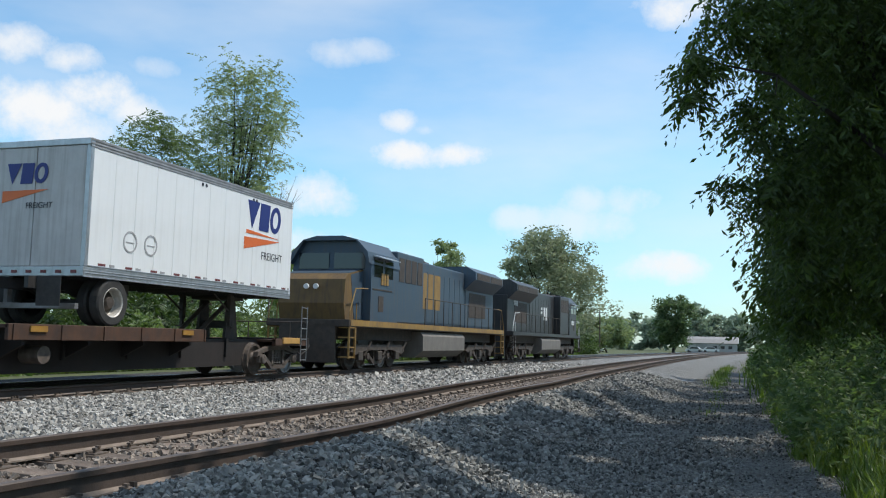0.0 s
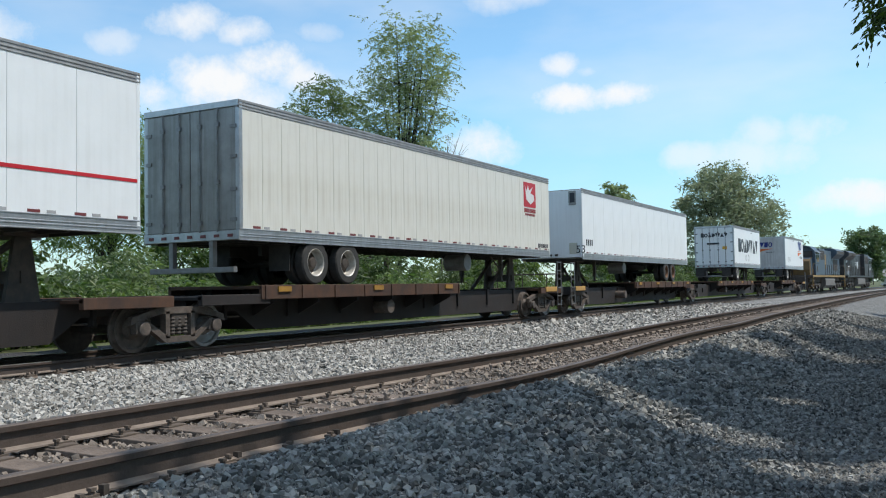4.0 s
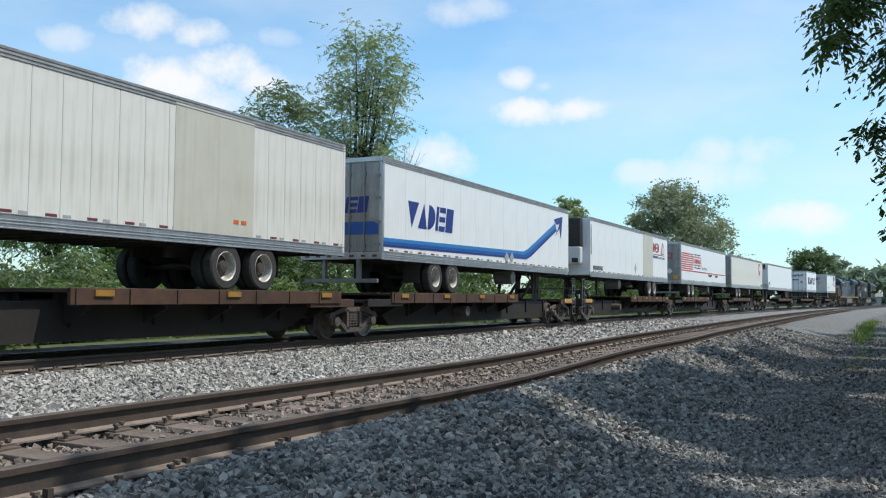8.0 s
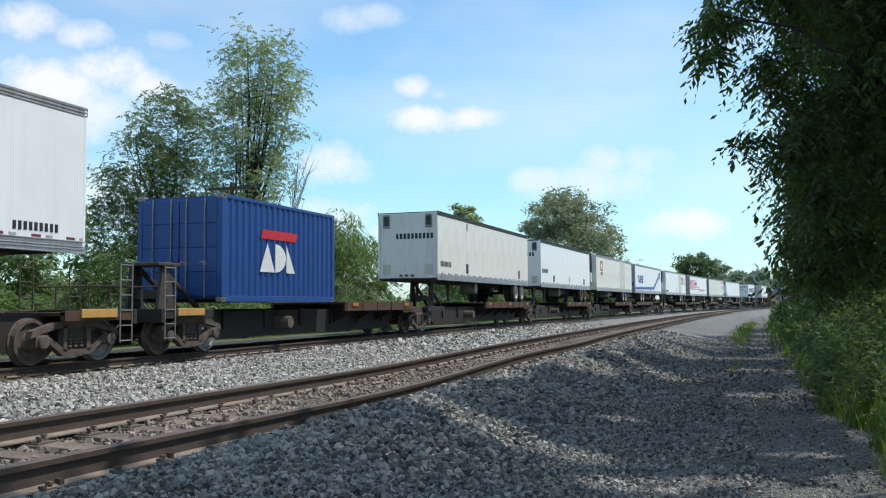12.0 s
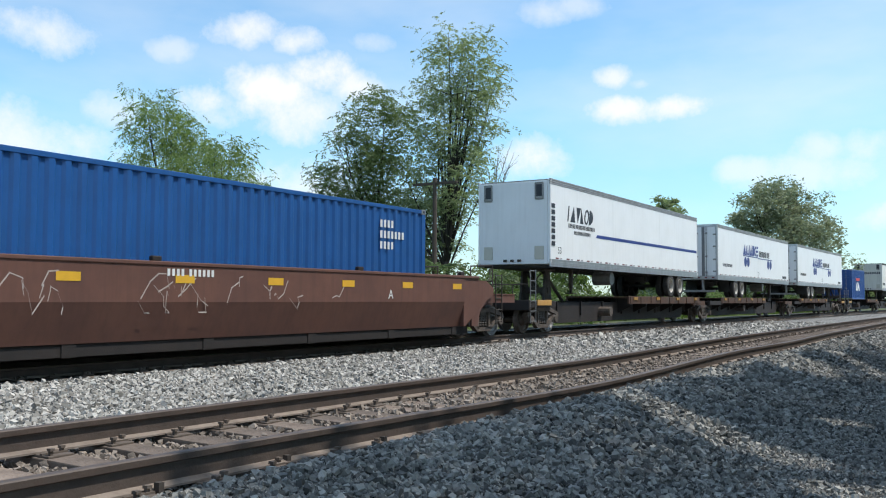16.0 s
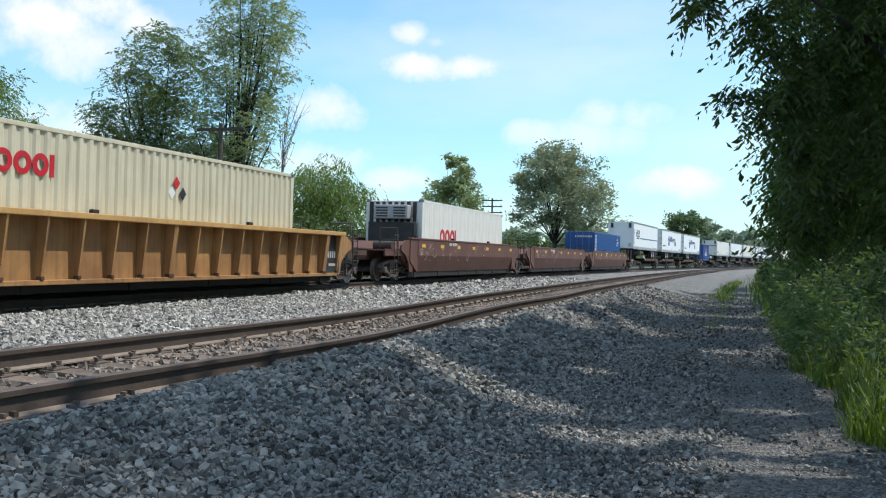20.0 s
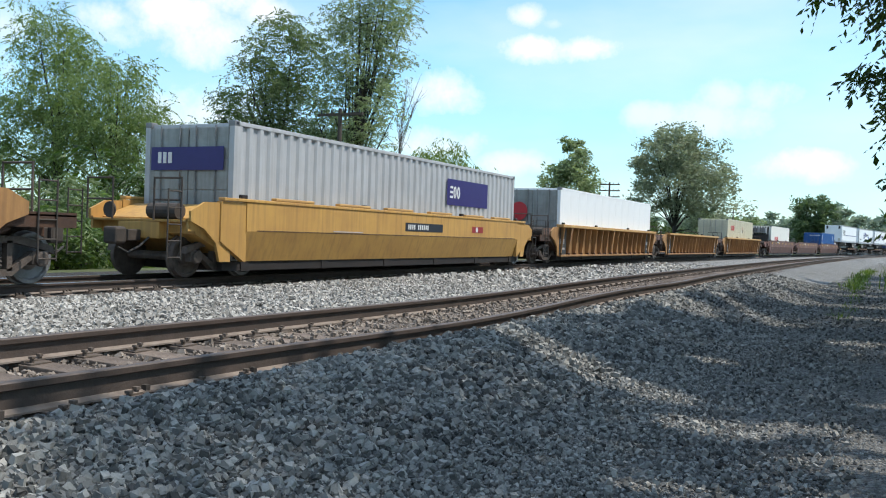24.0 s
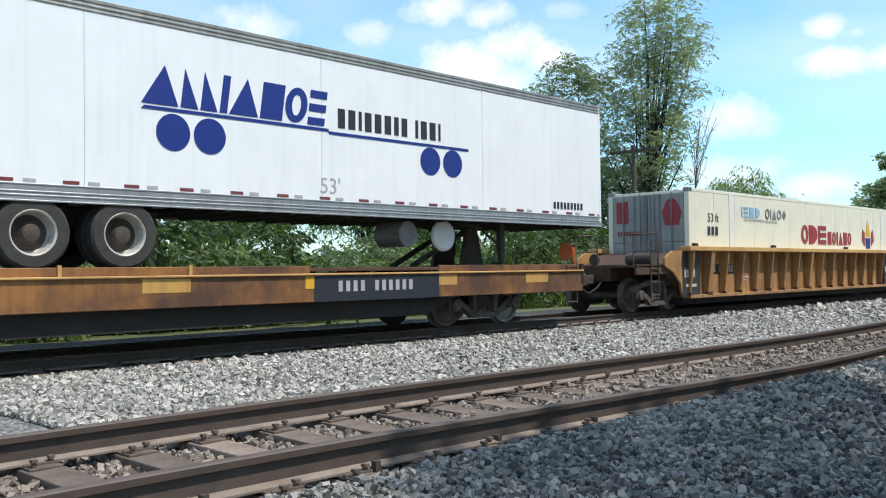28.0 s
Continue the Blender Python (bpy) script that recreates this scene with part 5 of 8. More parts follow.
# ---- well cars ----
def well_car(label, u0, u1, mat, ribbed=True, rear_truck=True, front_truck=True, end_rear=False, end_front=False, sill=1.66, floor=0.34, well=(0, 0), stripes=True):
    """A container well wagon between joints u0 and u1; well: the deep part along the train."""
    L = u1 - u0
    h = L / 2
    mid = (u0 + u1) / 2
    car = thing("well_car", label, "well wagon", "intermodal wagons")
    TRAIN.append((car, mid))
    a, b = well[0] - mid, well[1] - mid
    for s in (-1, 1):
        bm = bmesh.new()
        if ribbed:
            x0, x1 = sorted((s * 1.26, s * 1.28))
            box(bm, x0, x1, a, b, floor, sill - 0.1)
        else:
            prism(bm, [(s * 1.30, sill - 0.06), (s * 1.42, sill - 0.06), (s * 1.42, 0.98), (s * 1.23, floor), (s * 1.17, floor)], 1, a + 0.5, b - 0.5)
            prism(bm, [(a - 0.3, sill - 0.08), (a + 0.52, sill - 0.08), (a + 0.52, floor), (a + 0.45, floor), (a - 0.3, floor + 0.42)], 0, min(s * 1.28, s * 1.40), max(s * 1.28, s * 1.40))
            prism(bm, [(b + 0.3, sill - 0.08), (b - 0.52, sill - 0.08), (b - 0.52, floor), (b - 0.45, floor), (b + 0.3, floor + 0.42)], 0, min(s * 1.28, s * 1.40), max(s * 1.28, s * 1.40))
        side = part("side_wall", bm, mat, car)
        bm = bmesh.new()
        x0, x1 = sorted((s * 1.265, s * 1.59)) if ribbed else sorted((s * 1.27, s * 1.44))
        box(bm, x0, x1, a - 0.25, b + 0.25, sill - 0.12 if ribbed else sill - 0.07, sill, 0.015)
        part("top_chord", bm, "chord" if mat == "amberdull" else mat, car)
        if ribbed:
            bm = bmesh.new()
            x0, x1 = sorted((s * 1.24, s * 1.43))
            box(bm, x0, x1, a, b, floor - 0.04, floor + 0.05, 0.01)
            part("bottom_chord", bm, mat, car)
            n = int((b - a) / 0.92)
            for i in range(n + 1):
                yy = a + (b - a - 0.07) * i / n
                bm = bmesh.new()
                wide = 0.2 if i in (1, n - 1) else 0.14 if i == n // 2 else 0.05
                prism(bm, [(s * 1.28, floor), (s * 1.41, floor), (s * 1.56, sill - 0.12), (s * 1.28, sill - 0.12)], 1, yy, yy + wide)
                rib = part("rib", bm, mat, side)
                bm = bmesh.new()
                x0, x1 = sorted((s * 1.33, s * 1.45))
                box(bm, x0, x1, yy - 0.02, yy + wide + 0.02, floor + 0.05, floor + 0.12, 0.01)
                part("rib_foot", bm, "deckrust", side)
        elif stripes:
            n = 7
            for i in range(n):
                yy = a + 0.9 + (b - a - 2.0) * i / (n - 1)
                decal(side, "yellow", s * 1.42 if s > 0 else -1.426, rect(yy, yy + 0.42, sill - 0.36, sill - 0.22), "reflector")
        # inner guides on the chord
        bm = bmesh.new()
        x0, x1 = sorted((s * 1.26, s * 1.36))
        box(bm, x0, x1, 0, 0.2, sill, sill + 0.09, 0.02)
        row_of("container_guide", bm, "spine", car, [(0, yy, 0) for yy in (a + 0.4, a + (b - a) * 0.32, a + (b - a) * 0.68, b - 0.6)])
    # thick near-black floor, filling in the shade below the well
    bm = bmesh.new()
    box(bm, -1.2, 1.2, a, b, floor - 0.2, floor - 0.01)
    for i in range(6):
        yy = a + 0.6 + i * (b - a - 1.4) / 5
        box(bm, -1.22, 1.22, yy, yy + 0.25, floor - 0.21, floor)
    part("well_floor", bm, "spine", car)
    for e, on, end in ((-1, rear_truck, end_rear), (1, front_truck, end_front)):
        yb = a if e < 0 else b
        ye = e * (h - (0.45 if end else 0.32))
        bm = bmesh.new()
        y0, y1 = sorted((yb + e * 0.02, ye))
        box(bm, -0.55, 0.55, y0, y1, 0.78, 1.12, 0.02)
        prism(bm, [(yb, 0.5), (yb, sill - 0.15), (yb + e * 0.9, 1.2), (yb + e * 0.9, 0.9)], 0, -1.26, 1.26)
        part("end_body", bm, mat if mat != "amberdull" else "deckrust", car)
        bm = bmesh.new()
        y0, y1 = sorted((yb + e * 0.6, ye))
        box(bm, -1.3, 1.3, y0, y1, 1.12, 1.17, 0.01)
        for xx in (-1.3, 1.24):
            box(bm, xx, xx + 0.06, y0, y1, 0.95, 1.2)
        part("end_platform", bm, mat if mat != "amberdull" else "deckrust", car)
        # curved fairing over the wheels, side of the end
        for s in (-1, 1):
            bm = bmesh.new()
            pts = [(yb - e * 0.05, sill - 0.1), (yb + e * 0.75, sill - 0.12), (yb + e * 1.15, 1.35), (yb + e * 1.15, 1.15), (yb + e * 0.75, 1.0), (yb + e * 0.4, 0.72), (yb + e * 0.28, floor), (yb - e * 0.05, floor)]
            prism(bm, pts, 0, min(s * 1.31, s * 1.37), max(s * 1.31, s * 1.37))
            part("end_side_plate", bm, mat, car)
        if on:
            bogie(car, e * (h - (1.85 if end else 0.0)), mat="truck")
        bm = bmesh.new()
        yr = yb + e * 1.3
        for s in (-1, 1):
            for xx in (s * 1.25, s * 0.55):
                tube(bm, (xx, yr, 1.15), (xx, yr, 2.0), 0.02, n=6)
            for zz in (1.55, 1.98):
                tube(bm, (s * 0.55, yr, zz), (s * 1.25, yr, zz), 0.02, n=6)
        part("hand_rail", bm, "grime" if mat != "amberdull" else "truck", car)
        for s in (-1, 1):
            ladder(car, s * 1.32, yb + e * 1.55, 0.4, 1.75, 0.36, "grime")
        if end:
            coupler(car, ye, e)
            bm = bmesh.new()
            tube(bm, (0.2, yb + e * 1.0, 1.34), (0.95, yb + e * 1.0, 1.34), 0.16, n=14)
            part("air_reservoir", bm, "grime", car)
            bm = bmesh.new()
            lathe(bm, [(0.0, 0.16), (0.03, 0.17), (0.03, 0.14)], 16, 1, (-0.7, yb + e * 1.25, 1.34))
            part("brake_wheel", bm, "grime", car)
    return car


# ---- locomotives ----
def locomotive(label, u0, u1, d, paint, accent, roof, stripe):
    """A six-axle road diesel; d = 1 when its cab leads, -1 when the cab trails."""
    lo = thing("diesel_locomotive", label, "locomotive", "locomotives")
    L = u1 - u0
    h = L / 2
    TRAIN.append((lo, (u0 + u1) / 2))

    def Y(a):
        return d * (h - a)  # metres back from the cab end

    def bx(bm, x0, x1, a, b, z0, z1, bevel=0.0):
        p, q = sorted((Y(a), Y(b)))
        return box(bm, x0, x1, p, q, z0, z1, bevel)

    def pr(bm, pts, x0, x1):
        prism(bm, [(Y(a), z) for a, z in pts], 0, x0, x1)

    bm = bmesh.new()
    bx(bm, -1.5, 1.5, 0.9, L - 0.9, 1.42, 1.66, 0.02)
    bx(bm, -1.0, 1.0, 2.0, L - 2.0, 1.0, 1.42)
    part("underframe", bm, "grime", lo)
    for s in (-1, 1):
        bm = bmesh.new()
        x0, x1 = sorted((s * 1.5, s * 1.515))
        bx(bm, x0, x1, 1.0, L - 1.0, 1.46, 1.66)
        part("sill_stripe", bm, stripe, lo)
    # short hood and cab
    bm = bmesh.new()
    pr(bm, [(1.2, 1.66), (1.05, 2.2), (1.15, 3.0), (1.35, 3.18), (2.6, 3.42), (2.6, 1.66)], -1.2, 1.2)
    nose = part("short_hood", bm, "nosebrown" if accent == "locoyellow" else accent, lo)
    for s in (-1, 1):
        bm = bmesh.new()
        x0, x1 = sorted((s * 1.2, s * 1.212))
        pr(bm, [(1.55, 3.17), (1.9, 1.7), (2.6, 1.7), (2.6, 3.37)], x0, x1)
        part("nose_side", bm, paint, nose)
    bm = bmesh.new()
    pr(bm, [(1.5, 3.215), (2.6, 3.43), (2.6, 3.44), (1.5, 3.23)], -1.15, 1.15)
    part("nose_top", bm, paint, nose)
    bm = bmesh.new()
    prism(bm, [(-1.5, 1.66), (-1.5, 3.5), (-1.42, 4.0), (-1.0, 4.42), (-0.5, 4.55), (0.5, 4.55), (1.0, 4.42), (1.42, 4.0), (1.5, 3.5), (1.5, 1.66)], 1, min(Y(2.6), Y(5.2)), max(Y(2.6), Y(5.2)))
    cab = part("cab", bm, paint, lo)
    bm = bmesh.new()
    prism(bm, [(-1.53, 3.62), (-1.44, 4.04), (-1.02, 4.46), (-0.5, 4.59), (0.5, 4.59), (1.02, 4.46), (1.44, 4.04), (1.53, 3.62), (1.5, 3.62), (1.0, 4.43), (-1.0, 4.43), (-1.5, 3.62)], 1, min(Y(2.35), Y(5.3)), max(Y(2.35), Y(5.3)))
    part("cab_roof", bm, roof, lo)
    for xa, xb in ((-1.25, -0.1), (0.1, 1.25)):
        bm = bmesh.new()
        bx(bm, xa, xb, 2.57, 2.62, 3.45, 4.02, 0.01)
        part("windscreen", bm, "glass", cab)
    for s in (-1, 1):
        for a, b in ((2.85, 3.65), (3.85, 4.65)):
            bm = bmesh.new()
            x0, x1 = sorted((s * 1.49, s * 1.512))
            bx(bm, x0, x1, a, b, 3.2, 3.85, 0.01)
            part("side_window", bm, "glass", cab)
        bm = bmesh.new()
        prism(bm, [(s * 1.5, 3.92), (s * 1.78, 3.84), (s * 1.78, 3.87), (s * 1.5, 3.96)], 1, min(Y(2.8), Y(4.7)), max(Y(2.8), Y(4.7)))
        part("sun_visor", bm, "alu", cab)
        bm = bmesh.new()
        x0, x1 = sorted((s * 1.5, s * 1.516))
        bx(bm, x0, x1, 3.3, 3.75, 2.0, 2.55)
        bx(bm, x0, x1, 2.75, 4.6, 2.75, 2.79)
        part("cab_hatch", bm, "grime", cab)
    # equipment blower, engine hood, radiator
    bm = bmesh.new()
    bx(bm, -1.45, 1.45, 5.2, 8.2, 1.66, 4.32, 0.05)
    part("blower_hood", bm, paint, lo)
    for s in (-1, 1):
        for k in range(4):
            bm = bmesh.new()
            x0, x1 = sorted((s * 1.45, s * 1.465))
            bx(bm, x0, x1, 5.4 + k * 0.68, 5.95 + k * 0.68, 3.2, 4.1, 0.01)
            part("intake_grille", bm, "grime", lo)
    bm = bmesh.new()
    bx(bm, -0.98, 0.98, 8.2, L - 6.6, 1.66, 4.30, 0.06)
    hood = part("engine_hood", bm, paint, lo)
    for s in (-1, 1):
        bm = bmesh.new()
        n = 9
        x0, x1 = sorted((s * 0.98, s * 0.998))
        box(bm, x0, x1, 0, (L - 15.2) / n - 0.04, 1.8, 3.9)
        row_of("hood_door", bm, paint, hood, [(0, min(Y(8.35), Y(L - 6.8)) + i * (L - 15.15) / n, 0) for i in range(n)])
    bm = bmesh.new()
    bx(bm, -1.0, 1.0, L - 6.6, L - 1.4, 1.66, 3.75, 0.05)
    part("radiator_hood", bm, paint, lo)
    bm = bmesh.new()
    p, q = sorted((Y(L - 6.8), Y(L - 1.5)))
    prism(bm, [(-1.0, 3.5), (-1.55, 4.0), (-1.55, 4.35), (-1.1, 4.62), (1.1, 4.62), (1.55, 4.35), (1.55, 4.0), (1.0, 3.5)], 1, p, q)
    rad = part("radiator", bm, roof if d < 0 else paint, lo)
    for s in (-1, 1):
        bm = bmesh.new()
        x0, x1 = sorted((s * 1.55, s * 1.565))
        for k in range(2):
            bx(bm, x0, x1, L - 6.5 + k * 2.5, L - 4.2 + k * 2.5, 4.02, 4.32)
        part("radiator_grille", bm, "grime", rad)
        bm = bmesh.new()
        x0, x1 = sorted((s * 1.0, s * 1.014))
        bx(bm, x0, x1, L - 6.0, L - 3.0, 2.2, 3.4)
        part("side_grille", bm, "grime", rad)
    bm = bmesh.new()
    bx(bm, -0.35, 0.35, 10.5, 12.0, 4.3, 4.5, 0.04)
    bx(bm, -0.8, 0.8, 8.6, 10.2, 4.28, 4.4, 0.04)
    part("exhaust_stack", bm, "grime", lo)
    bm = bmesh.new()
    for k in range(3):
        tube(bm, (0.2 + k * 0.12, Y(6.0), 4.42), (0.2 + k * 0.12, Y(5.5), 4.45), 0.05, 0.09, n=10)
    part("air_horn", bm, "grime", lo)
    # fuel tank, trucks, steps, rails
    bm = bmesh.new()
    p, q = sorted((Y(L / 2 - 2.9), Y(L / 2 + 2.9)))
    prism(bm, [(-1.35, 1.38), (-1.48, 1.2), (-1.48, 0.62), (-1.1, 0.34), (1.1, 0.34), (1.48, 0.62), (1.48, 1.2), (1.35, 1.38)], 1, p, q)
    part("fuel_tank", bm, "tankdust", lo)
    for e in (-1, 1):
        t = bogie(lo, e * (h - 4.4), 1.9, mat="grime")
        for s in (-1, 1):
            bm = bmesh.new()
            x0, x1 = sorted((s * 1.06, s * 1.18))
            prism(bm, [(-2.5, 0.6), (-2.2, 0.85), (2.2, 0.85), (2.5, 0.6), (2.2, 0.5), (1.2, 0.66), (-1.2, 0.66), (-2.2, 0.5)], 0, x0, x1)
            for yy in (-1.75, 0.0, 1.75):
                box(bm, x0 - 0.02, x1 + 0.02, yy - 0.2, yy + 0.2, 0.3, 0.62, 0.03)
                tube(bm, (s * 1.1, yy + 0.45, 0.45), (s * 1.22, yy + 0.75, 0.95), 0.06, n=8)
            part("side_frame", bm, "grime", t)
        for yy in (-1.9, 1.9):
            bm = bmesh.new()
            for s in (-1, 1):
                lathe(bm, [(s * 0.69, 0.56), (s * 0.72, 0.56), (s * 0.73, 0.52), (s * 0.83, 0.51), (s * 0.83, 0.42), (s * 0.78, 0.2), (s * 0.86, 0.14)], 20, 0, (0, yy, 0.51))
            tube(bm, (-0.8, yy, 0.51), (0.8, yy, 0.51), 0.09, n=10)
            part("wheelset", bm, "grime", t)
    for e in (-1, 1):
        for s in (-1, 1):
            bm = bmesh.new()
            for k in range(4):
                zz = 0.42 + k * 0.32
                x0, x1 = sorted((s * 1.1, s * 1.5))
                y0, y1 = sorted((e * (h - 0.95), e * (h - 1.35)))
                box(bm, x0, x1, y0, y1, zz, zz + 0.04)
            for yy in (0.93, 1.4):
                x0, x1 = sorted((s * 1.44, s * 1.5))
                y0, y1 = sorted((e * (h - yy), e * (h - yy - 0.04)))
                box(bm, x0, x1, y0, y1, 0.4, 1.66)
            part("steps", bm, accent if d < 0 else "grime", lo)
            bm = bmesh.new()
            prs = [(s * 1.47, e * (h - 0.95), 0.7), (s * 1.47, e * (h - 0.95), 1.9), (s * 1.47, e * (h - 1.4), 2.7), (s * 1.47, e * (h - 2.4), 2.75)]
            for a, b in zip(prs, prs[1:]):
                tube(bm, a, b, 0.022, n=6)
            tube(bm, (s * 1.47, e * (h - 1.5), 0.7), (s * 1.47, e * (h - 1.5), 2.2), 0.022, n=6)
            part("grab_rail", bm, accent if d < 0 else "whitemark", lo)
        bm = bmesh.new()
        y0, y1 = sorted((e * (h - 0.85), e * (h - 0.98)))
        box(bm, -1.02, 1.02, y0, y1, 0.25, 1.5, 0.01)
        box(bm, -1.5, 1.5, y0, y1, 1.44, 1.66, 0.01)
        part("pilot_plate", bm, "grime" if d < 0 else "locoblack", lo)
        coupler(lo, e * (h - 0.5), e)
    for s in (-1, 1):
        bm = bmesh.new()
        tube(bm, (s * 1.47, Y(8.4), 2.72), (s * 1.47, Y(L - 1.6), 2.72), 0.02, n=6)
        n = 10
        for i in range(n + 1):
            a = 8.4 + (L - 10.0) * i / n
            tube(bm, (s * 1.47, Y(a), 1.66), (s * 1.47, Y(a), 2.72), 0.02, n=6)
        part("hand_rail", bm, "grime", lo)
    bm = bmesh.new()
    tube(bm, (0, Y(1.08), 2.75), (0, Y(1.0), 2.75), 0.09, n=12)
    row_of("headlight", bm, "whitemark", lo, [(-0.17, 0, 0), (0.18, 0, 0)])
    return lo


blue_loco = locomotive("dark blue and yellow diesel locomotive with a dirty yellow nose", 28.2, 50.4, -1, "locoblue", "locoyellow", "locoblue", "locoyellow")
shapes(blue_loco, "locoyellow", 0.999, -1.95, 2.35, 1.5, "slab:0.5 slab:0.45 slab:0.55", 0.1, 0, 0.2)
bars(blue_loco, "locoyellow", 1.517, -7.6, 2.95, 0.42, [0.5, 0.45, 0.5], 0.12)
bars(blue_loco, "whitemark", 1.03, -9.55, 2.75, 0.22, [0.5, 0.5, 0.5, 0.5], 0.16)
black_loco = locomotive("black diesel locomotive with white lettering leading the train", 50.5, 72.7, 1, "locoblack", "locoblack", "locoblack", "locoblack")
bars(black_loco, "whitemark", 1.001, -1.2, 3.2, 0.16, [3.0], 0.2)
bars(black_loco, "whitemark", 1.001, -1.2, 2.95, 0.16, [3.0], 0.2)
bars(black_loco, "whitemark", 1.001, -0.4, 2.55, 0.85, [0.5, 0.55], 0.2)
bars(black_loco, "whitemark", 1.02, -8.3, 3.2, 0.28, [0.6, 0.6, 0.6, 0.6], 0.25)
bars(black_loco, "whitemark", 1.517, 6.6, 2.4, 0.3, [0.6, 0.6, 0.6, 0.6], 0.25)

# ---- trailers, front to rear ----
Z0, Z1 = 2.10, 4.86
t = trailer("short white trailer with blue and orange lettering on a spine car", 16.7, 25.25, 2.16, 4.88, "white", "doors", True, seams=0.72, wheel_at=0.95, tandem=False, endmat="dingydoor", rollup=True)
shapes(t, "navy", 1.302, 1.7, 3.86, 0.74, "vee:0.85 slab:0.7 ring:0.8", 0.06, 0.1, 0.2)
decal(t, "orange", 1.302, [(1.65, 3.62), (1.65, 3.30), (3.55, 3.66)])
decal(t, "orange", 1.302, [(1.75, 3.82), (1.72, 3.72), (3.55, 3.72)])
words(t, "FREIGHT", "charcoal", 1.304, 2.55, 3.1, 0.3)
shapes(t, "navy", -4.285, -0.75, 4.0, 0.42, "vee:0.85 slab:0.7 ring:0.8", 0.06, 0.1, 0.2, face="rear")
decal(t, "orange", -4.28, [(-0.8, 3.86), (-0.8, 3.62), (0.35, 3.88)], face="rear")
words(t, "FREIGHT", "charcoal", -4.29, -0.2, 3.5, 0.17, "rear")
for a in (-3.15, -2.45):
    shapes(t, "greymark", 1.302, a, 2.72, 0.46, "ring:1.0", stroke=0.09, name="placard_holder")
    decal(t, "greymark", 1.302, rect(a + 0.1, a + 0.36, 2.93, 2.95), "placard_holder")
for a in (-0.35, 2.05):
    for b in (0, 0.16):
        decal(t, "charcoal", 1.302, disc(a + b, 4.62, 0.045, 10), "vent_hole")
t = trailer("short white trailer with charcoal lettering on a spine car", -1.8, 6.7, 2.12, 4.86, "white", "doors", True, seams=1.2, wheel_at=0.9, tandem=False)
shapes(t, "charcoal", 1.302, -2.95, 3.12, 0.92, "slab:0.8 ring:1.0 peak:0.95 half:0.85 vee:0.62 vee:0.62 peak:0.95 vee:0.9", 0.03, 0.0, 0.26)
shapes(t, "charcoal", -4.285, -0.85, 4.12, 0.25, "slab:0.8 ring:1.0 peak:0.95 half:0.85 vee:0.62 vee:0.62 peak:0.95 vee:0.9", 0.05, 0.0, 0.26, face="rear")
decal(t, "charcoal", -4.285, rect(-0.45, 0.35, 3.62, 3.74), face="rear")
decal(t, "yellow", -4.285, rect(0.55, 0.85, 3.3, 3.48), face="rear")
for a in (-0.8, 0.0):
    shapes(t, "greymark", 1.302, a, 2.55, 0.42, "ring:1.0", stroke=0.1, name="placard_holder")
for b in (1.2, 1.36):
    decal(t, "charcoal", 1.302, disc(b, 4.55, 0.045, 10), "vent_hole")
t = trailer("plain white trailer riding nose last with rusty wheels", -29.7, -13.5, Z0, Z1 - 0.02, "white", "nose", False, seams=1.22, wheel_at=3.6, rim="rustrim")
words(t, "53", "charcoal", -8.12, 1.02, 2.32, 0.42, "rear")
bars(t, "charcoal", 1.302, -7.7, 2.62, 0.24, [0.6] * 4, 0.25)
t = trailer("yellowed white refrigerated trailer with a red square emblem", -49.25, -33.1, Z0, Z1, "beige", "doors", True, seams=0.62, wheel_at=3.1, endmat="greydoor")
decal(t, "red", 1.302, rect(5.85, 6.85, 3.72, 4.55), "emblem")
decal(t, "whitemark", 1.309, [(5.95, 4.42), (6.05, 3.97), (6.4, 3.82), (6.72, 3.98), (6.68, 4.15), (6.4, 4.2), (6.6, 4.42), (6.3, 4.28), (6.2, 4.45), (6.08, 4.25)], "emblem")
bars(t, "crimson", 1.302, 5.88, 3.54, 0.13, [0.6] * 11, 0.08)
bars(t, "crimson", 1.302, 5.95, 3.43, 0.07, [0.6] * 15, 0.2)
bars(t, "charcoal", 1.302, 7.0, 2.38, 0.14, [0.6] * 8, 0.2)
t = trailer("white trailer with red stripes and a framed red emblem", -67.9, -51.75, Z0, Z1, "white", "doors", True, seams=1.22, wheel_at=3.0, endmat="greydoor")
for k in range(9):
    decal(t, "red", 1.302, [(-8.0, 2.95 + k * 0.145), (-4.4, 2.95 + k * 0.145), (-4.4, 3.03 + k * 0.145), (-8.0, 3.03 + k * 0.145)], "stripe")
decal(t, "red", 1.302, [(-4.4, 2.95), (8.0, 2.95), (8.0, 3.01), (-4.4, 3.03)], "stripe")
for z_, q_ in ((4.2, 1), (3.25, -1)):
    decal(t, "charcoal", 1.303, rect(-4.1, -1.9, z_ - 0.03, z_ + 0.03), "emblem")
    for y_ in (-3.55, -2.6):
        decal(t, "charcoal", 1.303, rect(y_, y_ + 0.1, min(z_, z_ - q_ * 0.2), max(z_, z_ - q_ * 0.2)), "emblem")
decal(t, "red", 1.303, rect(-4.2, -1.55, 3.42, 4.05), "emblem")
decal(t, "whitemark", 1.31, rect(-4.12, -1.63, 3.48, 3.99), "emblem")
shapes(t, "red", 1.316, -4.05, 3.58, 0.3, "ring stripes slab slab ring half peak slab", 0.12, 0, 0.26)
words(t, "TRUCKING, INC", "charcoal", 1.304, -1.35, 3.2, 0.24)
